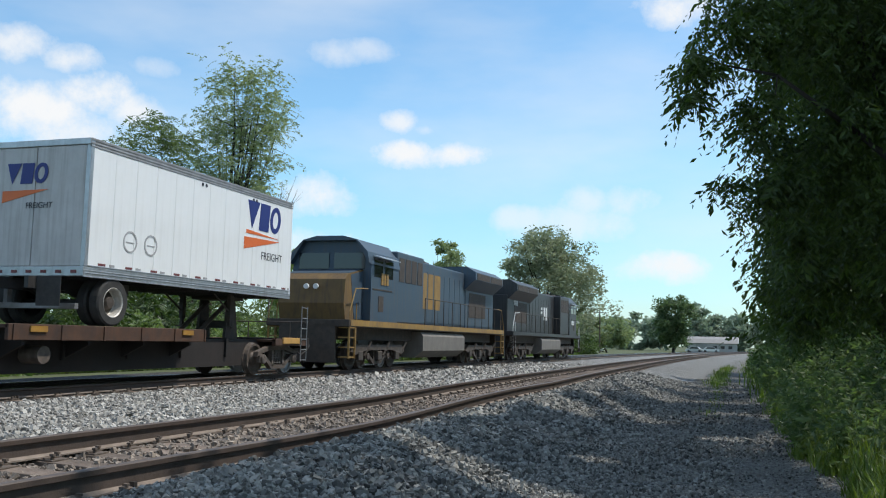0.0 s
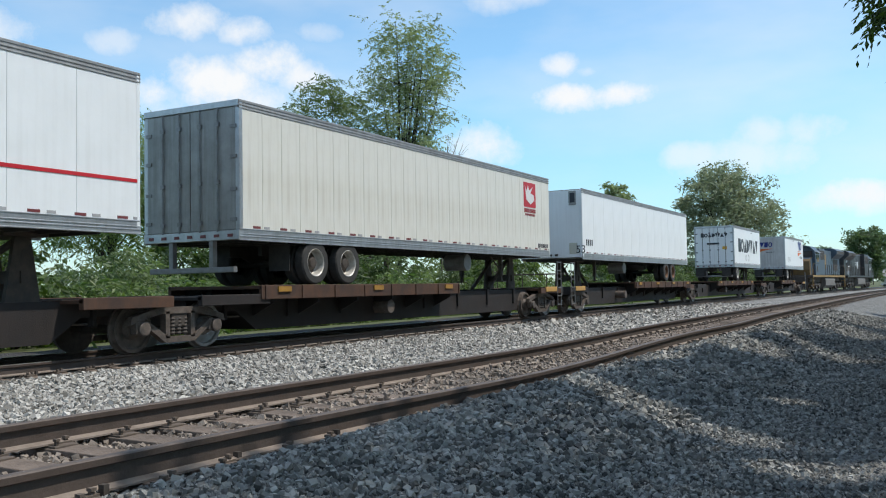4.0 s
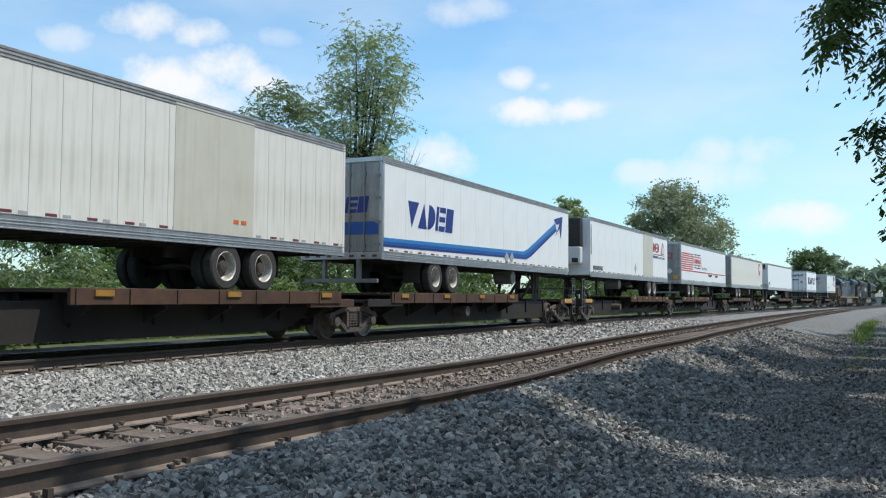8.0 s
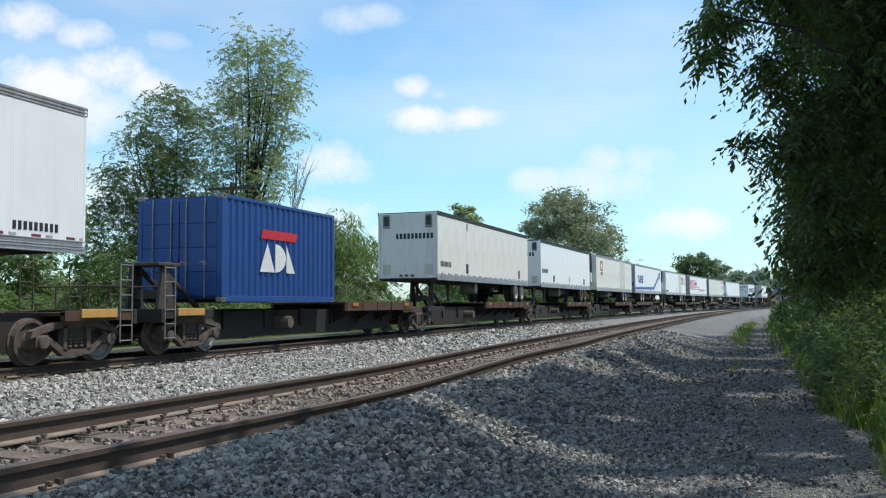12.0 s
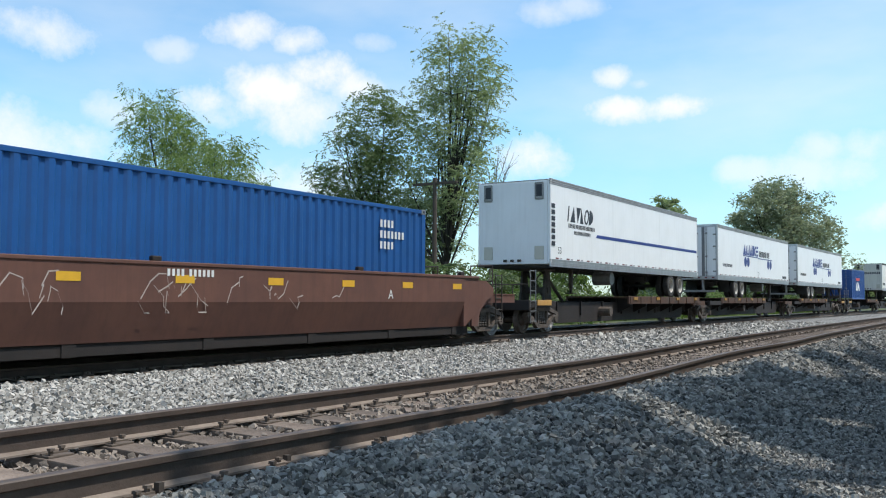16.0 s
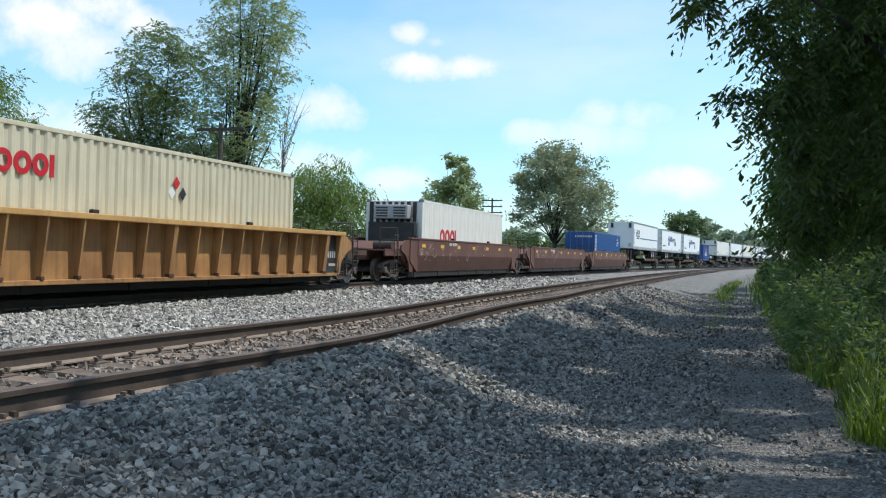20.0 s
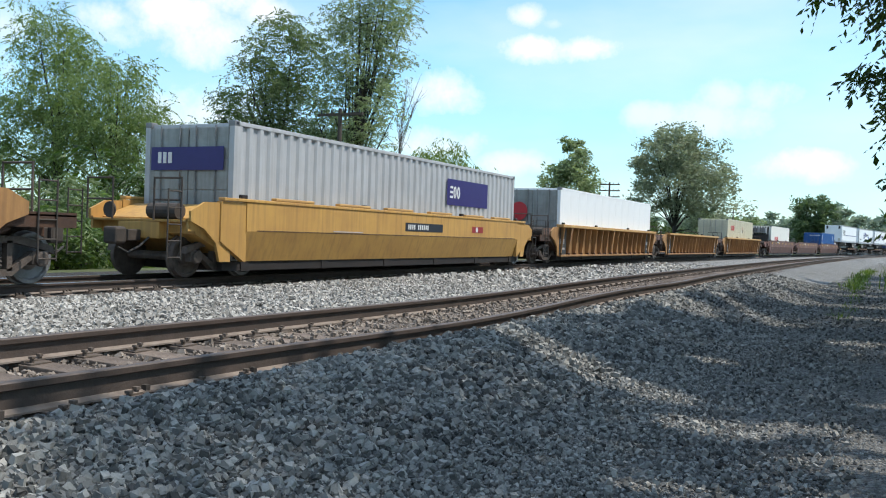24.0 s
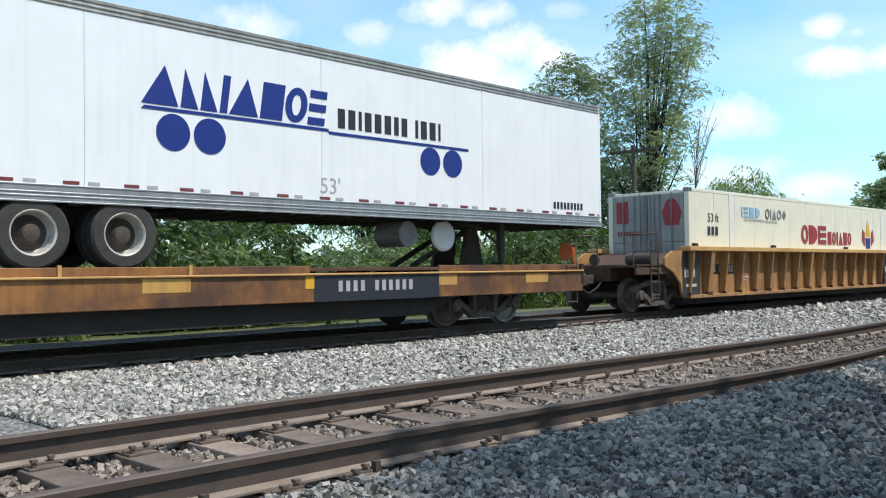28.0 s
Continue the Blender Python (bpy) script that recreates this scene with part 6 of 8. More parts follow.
bars(t, "charcoal", 1.304, 0.95, 2.74, 0.16, [0.6] * 11, 0.2)
bars(t, "charcoal", 1.304, 3.6, 2.74, 0.16, [0.6] * 8, 0.2)
decal(t, "red", -8.10, rect(-0.7, 0.75, 3.75, 4.15), "emblem", "rear")
decal(t, "greydoor", -8.107, rect(-0.62, 0.67, 3.82, 4.08), "emblem", "rear")
decal(t, "whitemark", -8.10, [(0.55, 2.72), (0.75, 2.92), (0.55, 3.12), (0.35, 2.92)], "placard", "rear")
decal(t, "yellow", -8.10, rect(0.75, 1.1, 2.4, 2.62), "marking", "rear")
t = trailer("white refrigerated trailer with red lettering and a replaced beige panel", -87.8, -71.75, Z0, Z1, "white", "nose", False, seams=1.22, wheel_at=4.0, reefer=True)
decal(t, "patch", 1.302, rect(1.95, 4.2, 2.32, 4.72), "replaced_panel")
shapes(t, "crimson", 1.303, 4.25, 3.8, 0.55, "half:0.65 half:0.65 stripes:0.6 half:0.65", 0.06, 0.1, 0.17)
decal(t, "crimson", 1.303, [(6.2, 3.75), (7.1, 3.75), (7.18, 4.2), (6.8, 4.5), (6.6, 4.35), (6.45, 4.1)], "emblem")
decal(t, "whitemark", 1.309, [(6.4, 3.8), (7.0, 3.8), (7.08, 4.14), (6.8, 4.4), (6.65, 4.2)], "emblem")
decal(t, "crimson", 1.303, [(4.25, 3.66), (7.2, 3.66), (7.2, 3.70), (4.25, 3.70)], "stripe")
decal(t, "navy", 1.303, [(4.25, 3.46), (5.4, 3.46), (5.4, 3.6), (4.25, 3.6)], "stripe")
words(t, "CONTROLLED LOGISTICS", "charcoal", 1.303, 5.45, 3.46, 0.165)
bars(t, "charcoal", 1.302, -7.6, 2.4, 0.2, [0.6] * 10, 0.2)
decal(t, "greymark", 1.302, [(0.2, 2.42), (0.42, 2.7), (0.2, 2.98), (-0.02, 2.7)], "placard")
bars(t, "charcoal", 1.312, -7.95, 3.1, 1.4, [0.055], 0.2)
t = trailer("white refrigerated trailer with a blue stripe rising to an arrow", -107.2, -91.0, Z0, Z1, "white", "doors", True, seams=1.22, wheel_at=3.9, endmat="greydoor")
shapes(t, "royal", 1.302, -6.75, 3.06, 0.74, "vee:0.9 peak:0.75 half:0.62 stem stripes:0.55 slab:0.68", 0.08, 0.16, 0.22)
decal(t, "cobalt", 1.302, [(-8.05, 2.42), (2.9, 2.52), (3.4, 2.64), (6.5, 3.85), (6.3, 4.15), (3.1, 2.92), (2.6, 2.80), (-8.05, 2.66)], "stripe")
decal(t, "skyblue", 1.305, [(-8.05, 2.56), (2.65, 2.68), (3.15, 2.80), (6.42, 3.99), (6.3, 4.15), (3.1, 2.92), (2.6, 2.80), (-8.05, 2.66)], "stripe")
decal(t, "royal", 1.305, [(-8.05, 2.42), (2.9, 2.52), (3.4, 2.64), (6.5, 3.85), (6.46, 3.92), (3.3, 2.70), (2.82, 2.58), (-8.05, 2.48)], "stripe")
decal(t, "royal", 1.309, [(6.3, 3.62), (7.25, 4.5), (7.05, 3.55), (6.85, 3.98)], "arrow_tip")
decal(t, "royal", 1.309, [(6.15, 4.3), (7.25, 4.5), (6.95, 4.2), (6.5, 4.1)], "arrow_tip")
decal(t, "cobalt", -8.11, rect(-1.18, 1.18, 2.75, 3.1), "stripe", "rear")
shapes(t, "royal", -8.11, -1.0, 3.35, 0.44, "vee:0.9 peak:0.75 half:0.62 stem stripes:0.55 slab:0.68", 0.08, 0.16, 0.22, face="rear")
for a in (0.9, 1.4):
    decal(t, "greymark", 1.314, [(a, 2.32), (a + 0.2, 2.52), (a, 2.72), (a - 0.2, 2.52)], "placard")
t = trailer("white refrigerated trailer with a red square emblem and beige patch", -125.2, -109.1, Z0, Z1, "offwhite", "nose", False, seams=0.62, wheel_at=3.85, reefer=True)
decal(t, "patch", 1.302, rect(2.0, 4.4, 2.3, 4.74), "replaced_panel")
decal(t, "red", 1.302, rect(-6.5, -5.6, 3.62, 4.42), "emblem")
decal(t, "whitemark", 1.309, [(-6.4, 4.28), (-6.3, 3.85), (-5.98, 3.72), (-5.72, 3.87), (-5.76, 4.04), (-5.98, 4.08), (-5.8, 4.3), (-6.08, 4.16), (-6.2, 4.32), (-6.28, 4.12)], "emblem")
bars(t, "crimson", 1.302, -6.46, 3.42, 0.12, [0.6] * 11, 0.08)
bars(t, "crimson", 1.302, -6.46, 3.30, 0.06, [0.7] * 15, 0.25)
for a in (3.75, 4.0):
    decal(t, "orange", 1.31, rect(a, a + 0.16, 2.55, 2.63), "sticker")
t = trailer("white scuffed trailer riding nose last with two vents", -142.35, -127.75, Z0, Z1, "white", "nose", False, seams=1.22, wheel_at=2.3, rim="rustrim", top="black")
bars(t, "charcoal", 1.302, -7.0, 2.92, 0.24, [0.6] * 8, 0.16)
for a in (-4.2, 5.0):
    decal(t, "charcoal", 1.302, rect(a, a + 0.4, 2.42, 2.82), "permit_holder")
    decal(t, "red", 1.309, rect(a + 0.12, a + 0.28, 2.5, 2.7), "permit_holder")
decal(t, "greymark", 1.302, [(0.35, 2.42), (0.58, 2.65), (0.35, 2.9), (0.12, 2.65)], "placard")
bars(t, "charcoal", -7.31, -0.45, 3.9, 0.22, [0.6] * 8, 0.2, face="rear")
t = trailer("aged white trailer riding nose last with dark vents", -160.0, -145.3, Z0, Z1, "offwhite", "nose", False, seams=1.22, wheel_at=1.9, top="black")
bars(t, "charcoal", 1.302, -7.0, 2.62, 0.22, [0.6] * 8, 0.16)
for a in (-3.7, 5.25):
    decal(t, "charcoal", 1.302, rect(a, a + 0.35, 2.42, 2.85), "permit_holder")
decal(t, "greydoor", 1.302, rect(-3.6, -3.4, 4.3, 4.62), "patch_plate")
bars(t, "charcoal", -7.36, -0.5, 3.75, 0.22, [0.6] * 10, 0.16, face="rear")
# two trailers alike, and a third one of the same owner far back
for u0, u1, lab in ((-196.2, -180.05, "white trailer with blue lettering and pairs of blue discs"), (-215.0, -198.8, "white trailer with blue lettering and pairs of blue discs"),
                    (-459.6, -443.4, "white trailer with blue discs riding on an amber flat car")):
    t = trailer(lab, u0, u1, Z0, Z1, "white", "doors", True, seams=4.0, wheel_at=4.05, top="greydoor", strips=True)
    a = -1.9
    shapes(t, "royal", 1.302, a - 1.3, 3.54, 0.58, "peak:1.0 wedge:0.5 wedge:0.5 stem peak:0.9 slab:0.72 ring:0.75 stripes:0.6", 0.06, 0.14, 0.22)
    bars(t, "charcoal", 1.302, a + 2.25, 3.55, 0.33, [0.5, 0.5, 0.22, 0.5, 0.5, 0.5, 0.35, 0.45, -0.4, 0.22, 0.5, 0.5, 0.18], 0.2)
    decal(t, "royal", 1.302, [(a - 1.3, 3.46), (a + 2.05, 3.46), (a + 2.05, 3.51), (a - 1.25, 3.51)], "underline")
    decal(t, "royal", 1.302, [(a + 2.05, 3.42), (a + 5.5, 3.42), (a + 5.5, 3.47), (a + 2.05, 3.47)], "underline")
    for b in (-0.8, -0.2, 4.45, 5.05):
        decal(t, "royal", 1.302, disc(a + b, 3.15 if b > 3 else 3.16, 0.26 if b > 3 else 0.27), "disc")
    words(t, "53'", "greymark", 1.303, a + 1.85, 2.42, 0.38)
    bars(t, "charcoal", 1.302, 6.3, 2.42, 0.15, [0.6] * 9, 0.22)
    bars(t, "charcoal", 1.302, -7.15, 2.77, 0.15, [0.6, 0.6, 0.6, 0.2, 0.5, 0.25, 0.25, 0.25, 0.5, 0.5, 0.5, 0.5, 0.2, 0.5, 0.5, 0.7], 0.3)
t = trailer("white trailer with black slanted lettering and a thin blue stripe", -234.4, -218.3, 2.12, 4.88, "white", "nose", False, seams=16.0, wheel_at=3.3)
shapes(t, "charcoal", 1.302, -6.75, 3.6, 0.52, "stem:0.4 peak:0.75 vee:0.7 wedge:0.55 ring:0.75 half:0.65", 0.06, 0.2, 0.15)
bars(t, "charcoal", 1.302, -6.65, 3.4, 0.14, [0.6] * 19, 0.25)
bars(t, "charcoal", 1.302, -6.2, 3.2, 0.12, [0.6] * 14, 0.25)
decal(t, "royal", 1.302, [(-4.3, 3.2), (7.9, 3.22), (7.9, 3.33), (-4.2, 3.31)], "stripe")
for k in range(7):
    decal(t, "charcoal", 1.31, rect(-7.98, -7.72, 2.75 + k * 0.2, 2.89 + k * 0.2), "lettering")
words(t, "53", "charcoal", 1.302, -7.5, 2.52, 0.3)

# ---- spine cars below them ----
lab = "dark spine car with a rust-stained amber wheel deck"
spine_car(lab, 9.4, 26.9, (14.9, 21.0), 23.6, True, True, end_front=True)
spine_car(lab, -11.6, 9.4, (-6.5, 4.2), 5.2, True, False)
spine_car(lab, -31.4, -11.6, (-23.0, -12.9), -28.0, True, False, end_rear=True)
spine_car(lab, -50.6, -31.6, (-48.6, -40.0), -34.6, True, True, end_front=True)
spine_car(lab, -69.8, -50.6, (-67.6, -58.5), -53.4, True, False)
spine_car(lab, -89.4, -69.8, (-80.5, -71.4), -86.2, True, False, end_rear=True)
spine_car(lab, -108.2, -89.6, (-106.6, -97.0), -92.6, True, True, end_front=True)
spine_car(lab, -126.5, -108.2, (-117.5, -109.2), -123.6, True, False)
spine_car(lab, -143.8, -126.5, (-135.4, -127.4), -140.8, True, False)
spine_car(lab, -161.4, -143.8, (-153.4, -144.9), -158.4, True, False)
spine_car("long dark spine car carrying one blue container", -178.0, -161.4, (-168.6, -162.8), -176.4, True, False, end_rear=True)
spine_car(lab, -197.4, -178.2, (-195.6, -186.2), -181.6, True, True, end_front=True)
spine_car(lab, -216.6, -197.4, (-214.4, -205.0), -200.4, True, False)
spine_car(lab, -236.2, -216.6, (-227.4, -218.0), -232.8, True, False, end_rear=True)


# ---- the long flat car ----
def flat_car(label, u0, u1):
    L = u1 - u0
    h = L / 2
    car = thing("flat_car", label, "flat wagon", "intermodal wagons")
    TRAIN.append((car, (u0 + u1) / 2))
    bm = bmesh.new()
    box(bm, -1.34, 1.34, -h + 0.4, h - 0.4, 1.12, 1.18, 0.01)
    part("deck", bm, "deckrust", car)
    bm = bmesh.new()
    prism(bm, [(-h + 0.5, 1.1), (-h + 0.5, 0.75), (-h + 4.2, 0.42), (h - 4.2, 0.42), (h - 0.5, 0.75), (h - 0.5, 1.1)], 0, -0.4, 0.4)
    part("centre_sill", bm, "spine", car)
    for s in (-1, 1):
        bm = bmesh.new()
        x0, x1 = sorted((s * 1.32, s * 1.39))
        box(bm, x0, x1, -h + 0.4, h - 0.4, 0.62, 1.07, 0.01)
        ss = part("side_sill", bm, "flatamber", car, "amber side sill worn to rust")
        bm = bmesh.new()
        x0, x1 = sorted((s * 1.30, s * 1.43))
        box(bm, x0, x1, -h + 0.4, h - 0.4, 1.055, 1.09, 0.01)
        # pale colour paints the sunlight that catches the ledge
        part("sill_ledge", bm, "chord", car, "ledge along the sill, painted pale as if sunlit")
        bm = bmesh.new()
        x0, x1 = sorted((s * 1.31, s * 1.35))
        box(bm, x0, x1, -h + 0.4, 5.35, 1.09, 1.21, 0.008)
        box(bm, x0, x1, 8.35, h - 0.4, 1.09, 1.21, 0.008)
        part("kerb_rail", bm, "flatamber", car)
        bm = bmesh.new()
        x0, x1 = sorted((s * 1.34, s * 1.38))
        box(bm, x0, x1, 0, 0.05, 1.085, 1.24)
        row_of("stake_pocket", bm, "chord", car, [(0, -h + 1.2 + i * 1.9, 0) for i in range(9)])
        for i in range(9):
            yy = -h + 1.6 + (L - 4.0) * i / 8
            decal(ss, "yellow" if i % 3 == 0 else "amber", s * 1.39 if s > 0 else -1.397, rect(yy, yy + 0.75, 0.84, 1.04), "edge_patch")
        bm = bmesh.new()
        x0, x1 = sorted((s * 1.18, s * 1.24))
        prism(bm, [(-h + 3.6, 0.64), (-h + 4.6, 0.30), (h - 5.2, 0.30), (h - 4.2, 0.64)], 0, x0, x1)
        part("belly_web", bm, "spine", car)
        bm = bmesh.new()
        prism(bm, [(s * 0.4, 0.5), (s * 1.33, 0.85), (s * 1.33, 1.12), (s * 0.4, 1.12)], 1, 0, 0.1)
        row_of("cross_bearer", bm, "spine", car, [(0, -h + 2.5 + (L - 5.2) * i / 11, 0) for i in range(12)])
    decal(car, "charcoal", 1.392, rect(5.4, 8.3, 0.62, 1.05), "number_panel")
    bars(car, "greymark", 1.40, 5.9, 0.78, 0.18, [0.6, 0.6, 0.6, 0.6, -0.9, 0.6, 0.6, 0.6, 0.6, 0.6, 0.6], 0.3)
    for e in (-1, 1):
        bogie(car, e * (h - 3.3))
        coupler(car, e * (h - 0.4), e)
        bm = bmesh.new()
        y0, y1 = sorted((e * (h - 0.34), e * (h - 0.46)))
        box(bm, -1.4, 1.4, y0, y1, 0.78, 1.22, 0.01)
        part("end_sill", bm, "spine", car)
        for s in (-1, 1):
            ladder(car, s * 1.36, e * (h - 0.75), 0.35, 1.2, 0.36)
        bm = bmesh.new()
        tube(bm, (1.25, e * (h - 0.5), 1.2), (1.25, e * (h - 0.5), 1.6), 0.02, n=6)
        lathe(bm, [(0, 0.2), (0.03, 0.2), (0.03, 0.17)], 16, 1, (0.9, e * (h - 0.35), 1.5))
        part("hand_brake", bm, "orange" if e > 0 else "grime", car)
    yh = h - 3.0
    bm = bmesh.new()
    for s in (-1, 1):
        prism(bm, [(yh - 0.35, 1.16), (yh + 0.35, 1.16), (yh + 0.14, 2.02), (yh - 0.14, 2.02)], 0, s * 0.42 - 0.04, s * 0.42 + 0.04)
        tube(bm, (s * 0.3, yh, 1.95), (s * 0.3, yh - 1.6, 1.2), 0.06, n=8)
    box(bm, -0.5, 0.5, yh - 0.42, yh + 0.42, 2.0, 2.08, 0.02)
    part("hitch_stand", bm, "grime", car)
    bm = bmesh.new()
    lathe(bm, [(0.9, 0.26), (0.94, 0.30), (1.0, 0.30), (1.02, 0.26)], 20, 0, (0, yh - 1.4, 1.78))
    part("hitch_wheel", bm, "whitemark", car)
    return car


flat_car("long amber flat car with worn rusty side sills", -470.4, -443.9)

# ---- well cars and containers ----
c = container("blue twenty-foot container with white and red lettering", -175.3, -169.2, DECK, 3.80, "blue", 0.28)
shapes(c, "whitemark", 1.216, -1.3, 1.95, 0.76, "peak:1.0 half:0.75 wedge:0.62", 0.04, 0.0, 0.3)
decal(c, "red", 1.216, [(-1.25, 2.82), (0.6, 2.82), (0.7, 3.06), (-1.15, 3.06)], "emblem")
brown = "oxide-brown container well wagon with graffiti and yellow reflectors"
well_car(brown, -257.1, -236.4, "maroon", False, True, True, end_front=True, well=(-255.0, -239.4))
well_car("empty " + brown, -276.6, -257.1, "maroon", False, True, False, well=(-274.6, -259.0))
well_car(brown, -297.2, -276.6, "maroon", False, True, False, end_rear=True, well=(-294.2, -278.6))
c = container("bright blue corrugated forty-foot container in a brown well wagon", -253.7, -241.5, 0.35, 3.24, "azure", 0.28)
decal(c, "whitemark", 1.216, rect(-5.75, -5.3, 0.95, 2.95), "name_panel")
for k in range(7):
    decal(c, "royal", 1.223, rect(-5.65, -5.4, 1.05 + k * 0.27, 1.22 + k * 0.27), "lettering")
bars(c, "whitemark", 1.216, 4.2, 2.7, 0.17, [0.6] * 4, 0.25)
bars(c, "whitemark", 1.216, 4.2, 2.45, 0.17, [0.6] * 7, 0.25)
bars(c, "whitemark", 1.216, 4.2, 2.2, 0.17, [0.6] * 4, 0.25)
bars(c, "whitemark", -6.11, -0.4, 2.75, 0.16, [0.6] * 11, 0.22, face="rear")
c = container("off-white refrigerated container with red lettering and a black cooling end", -292.8, -280.6, 0.35, 3.22, "offwhite", smooth=True, doors=False, endmat="black")
shapes(c, "red", 1.22, -3.9, 1.5, 0.62, "ring:1.0 ring:1.0 ring:1.0 stem:0.4", 0.08, 0, 0.27)
bm = bmesh.new()
box(bm, -1.0, 1.0, -6.4, -6.1, 0.6, 2.3, 0.04)
part("cooling_unit", bm, "black", c, "black machinery of the cooling unit")
bm = bmesh.new()
box(bm, -0.7, 0.75, -6.55, -6.1, 2.42, 2.98, 0.04)
p_ = part("generator_box", bm, "greymark", c, "grey generator box with louvres")
bm = bmesh.new()
for k in range(4):
    box(bm, 0.15, 0.65, -6.56, -6.545, 2.5 + k * 0.11, 2.56 + k * 0.11)
    box(bm, -0.6, -0.1, -6.56, -6.545, 2.5 + k * 0.11, 2.56 + k * 0.11)
part("louvre", bm, "grime", p_)
ochre = "ribbed ochre container well wagon with sun-bleached paint"
well_car(ochre, -319.4, -298.0, "amberdull", True, True, True, end_front=True, well=(-317.2, -301.0))
well_car("empty " + ochre, -339.0, -319.4, "amberdull", True, True, False, well=(-337.0, -321.4))
well_car(ochre, -359.9, -339.0, "amberdull", True, True, False, end_rear=True, well=(-357.2, -341.0))
c = container("cream corrugated forty-foot container with red lettering", -315.8, -303.6, 0.35, 3.22, "cream", 0.28)
shapes(c, "red", 1.216, -4.65, 2.28, 0.42, "ring:1.0 ring:1.0 ring:0.95 stem:0.4", 0.06, 0, 0.27)
decal(c, "red", 1.216, [(0.57, 2.35), (0.7, 2.5), (0.57, 2.65), (0.44, 2.5)], "placard")
decal(c, "whitemark", 1.216, [(0.4, 2.12), (0.53, 2.27), (0.4, 2.42), (0.27, 2.27)], "placard")
decal(c, "charcoal", 1.216, [(0.82, 2.12), (0.95, 2.27), (0.82, 2.42), (0.69, 2.27)], "placard")
c = container("white refrigerated container with a framed front in an ochre well wagon", -357.0, -341.0, 0.35, 3.25, "white", smooth=True, endmat="greydoor", width=1.25)
decal(c, "red", -8.08, disc(-0.6, 2.2, 0.4), "emblem", "rear")
well_car("smooth amber container well wagon with red and white markings", -380.2, -360.1, "amber", False, True, True, end_rear=True, end_front=True, well=(-378.6, -361.8), stripes=False)
# end darker than the sides: rear shade painted with the door metal
c = container("silver corrugated container with a violet panel", -378.35, -362.3, 0.35, 3.3, "silver", 0.36, 0.045, width=1.23, endmat="greydoor")
decal(c, "purple", 1.226, rect(2.3, 5.5, 2.0, 2.82), "name_panel")
shapes(c, "whitemark", 1.233, 2.5, 2.22, 0.38, "stripes:0.55 ring:0.6 ring:0.6", 0.1, 0, 0.2)
decal(c, "purple", -8.07, rect(-1.0, 1.0, 2.25, 2.75), "name_panel", "rear")
bars(c, "whitemark", -8.08, -0.8, 2.4, 0.24, [0.5, 0.5, 0.55], 0.1, face="rear")
well_car(ochre, -402.2, -382.0, "amberdull", True, True, True, end_front=True, well=(-400.7, -384.6))
well_car(ochre, -421.6, -402.2, "amberdull", True, True, False, well=(-419.8, -403.9))
well_car(ochre, -442.4, -421.6, "amberdull", True, True, False, end_rear=True, well=(-439.6, -423.5))
c = container("green corrugated fifty-three-foot container with a yellow emblem", -400.6, -384.9, 0.35, 3.24, "green", 0.36, 0.048, width=1.25)
decal(c, "yellow", 1.246, rect(2.0, 3.45, 1.84, 2.84), "emblem")
shapes(c, "charcoal", 1.253, 2.1, 1.98, 0.72, "stripes:0.5", 0.1, 0, 0.15)
decal(c, "charcoal", 1.253, [(2.58, 2.05), (2.81, 2.5), (3.04, 2.05), (3.16, 2.05), (2.9, 2.66), (2.72, 2.66), (2.48, 2.05)], "emblem")
words(c, "53", "whitemark", 1.253, -7.55, 2.16, 0.34)
bars(c, "whitemark", 1.253, -6.25, 2.66, 0.2, [0.5, 0.5, 0.5], 0.12)
decal(c, "greymark", 1.253, [(-3.75, 2.3), (-3.5, 2.54), (-3.75, 2.78), (-4.0, 2.54)], "placard")
bars(c, "whitemark", 1.253, -1.2, 2.7, 0.11, [0.6] * 11, 0.2)
bars(c, "whitemark", 1.253, 6.1, 2.7, 0.16, [0.6] * 5, 0.25)
bars(c, "whitemark", 1.253, 6.3, 2.25, 0.26, [0.6], 0.25)
bars(c, "whitemark", 1.253, 5.0, 2.66, 0.2, [0.5, 0.5], 0.12)
c = container("silver corrugated container with a violet panel near the front", -419.8, -403.65, 0.35, 3.3, "silver", 0.36, 0.045, width=1.25, endmat="greydoor")
decal(c, "purple", 1.246, rect(2.3, 5.9, 2.0, 2.85), "name_panel")
shapes(c, "whitemark", 1.253, 2.5, 2.22, 0.38, "stripes:0.55 ring:0.6 ring:0.6", 0.1, 0, 0.2)
decal(c, "purple", -8.08, rect(-1.0, 1.0, 2.2, 2.7), "name_panel", "rear")
c = container("ivory refrigerated container with dark red blackletter name and crest", -439.3, -423.1, 0.35, 3.24, "creme", smooth=True, width=1.255, endmat="greydoor")
decal(c, "crimson", -8.11, rect(-0.98, -0.6, 2.35, 2.95), "emblem", "rear")
decal(c, "crimson", -8.11, [(0.55, 2.25), (0.95, 2.25), (1.05, 2.6), (0.9, 2.9), (0.75, 3.0), (0.6, 2.9), (0.45, 2.6)], "crest", "rear")
for a_, b_ in ((-0.45, -0.36), (-0.12, -0.03), (0.06, 0.14), (0.34, 0.42)):
    decal(c, "locogrey", -8.105, rect(a_, b_, 0.55, 3.1), "door_seal", "rear")
bars(c, "crimson", -8.11, -0.95, 2.0, 0.12, [0.6] * 9, 0.15, face="rear")
for s_ in (-5.75, 6.4):
    bm = bmesh.new()
    box(bm, 1.24, 1.265, s_ - 0.1, s_ + 0.1, 0.5, 3.2, 0.01)
    part("lifting_post", bm, "whitemark", c)
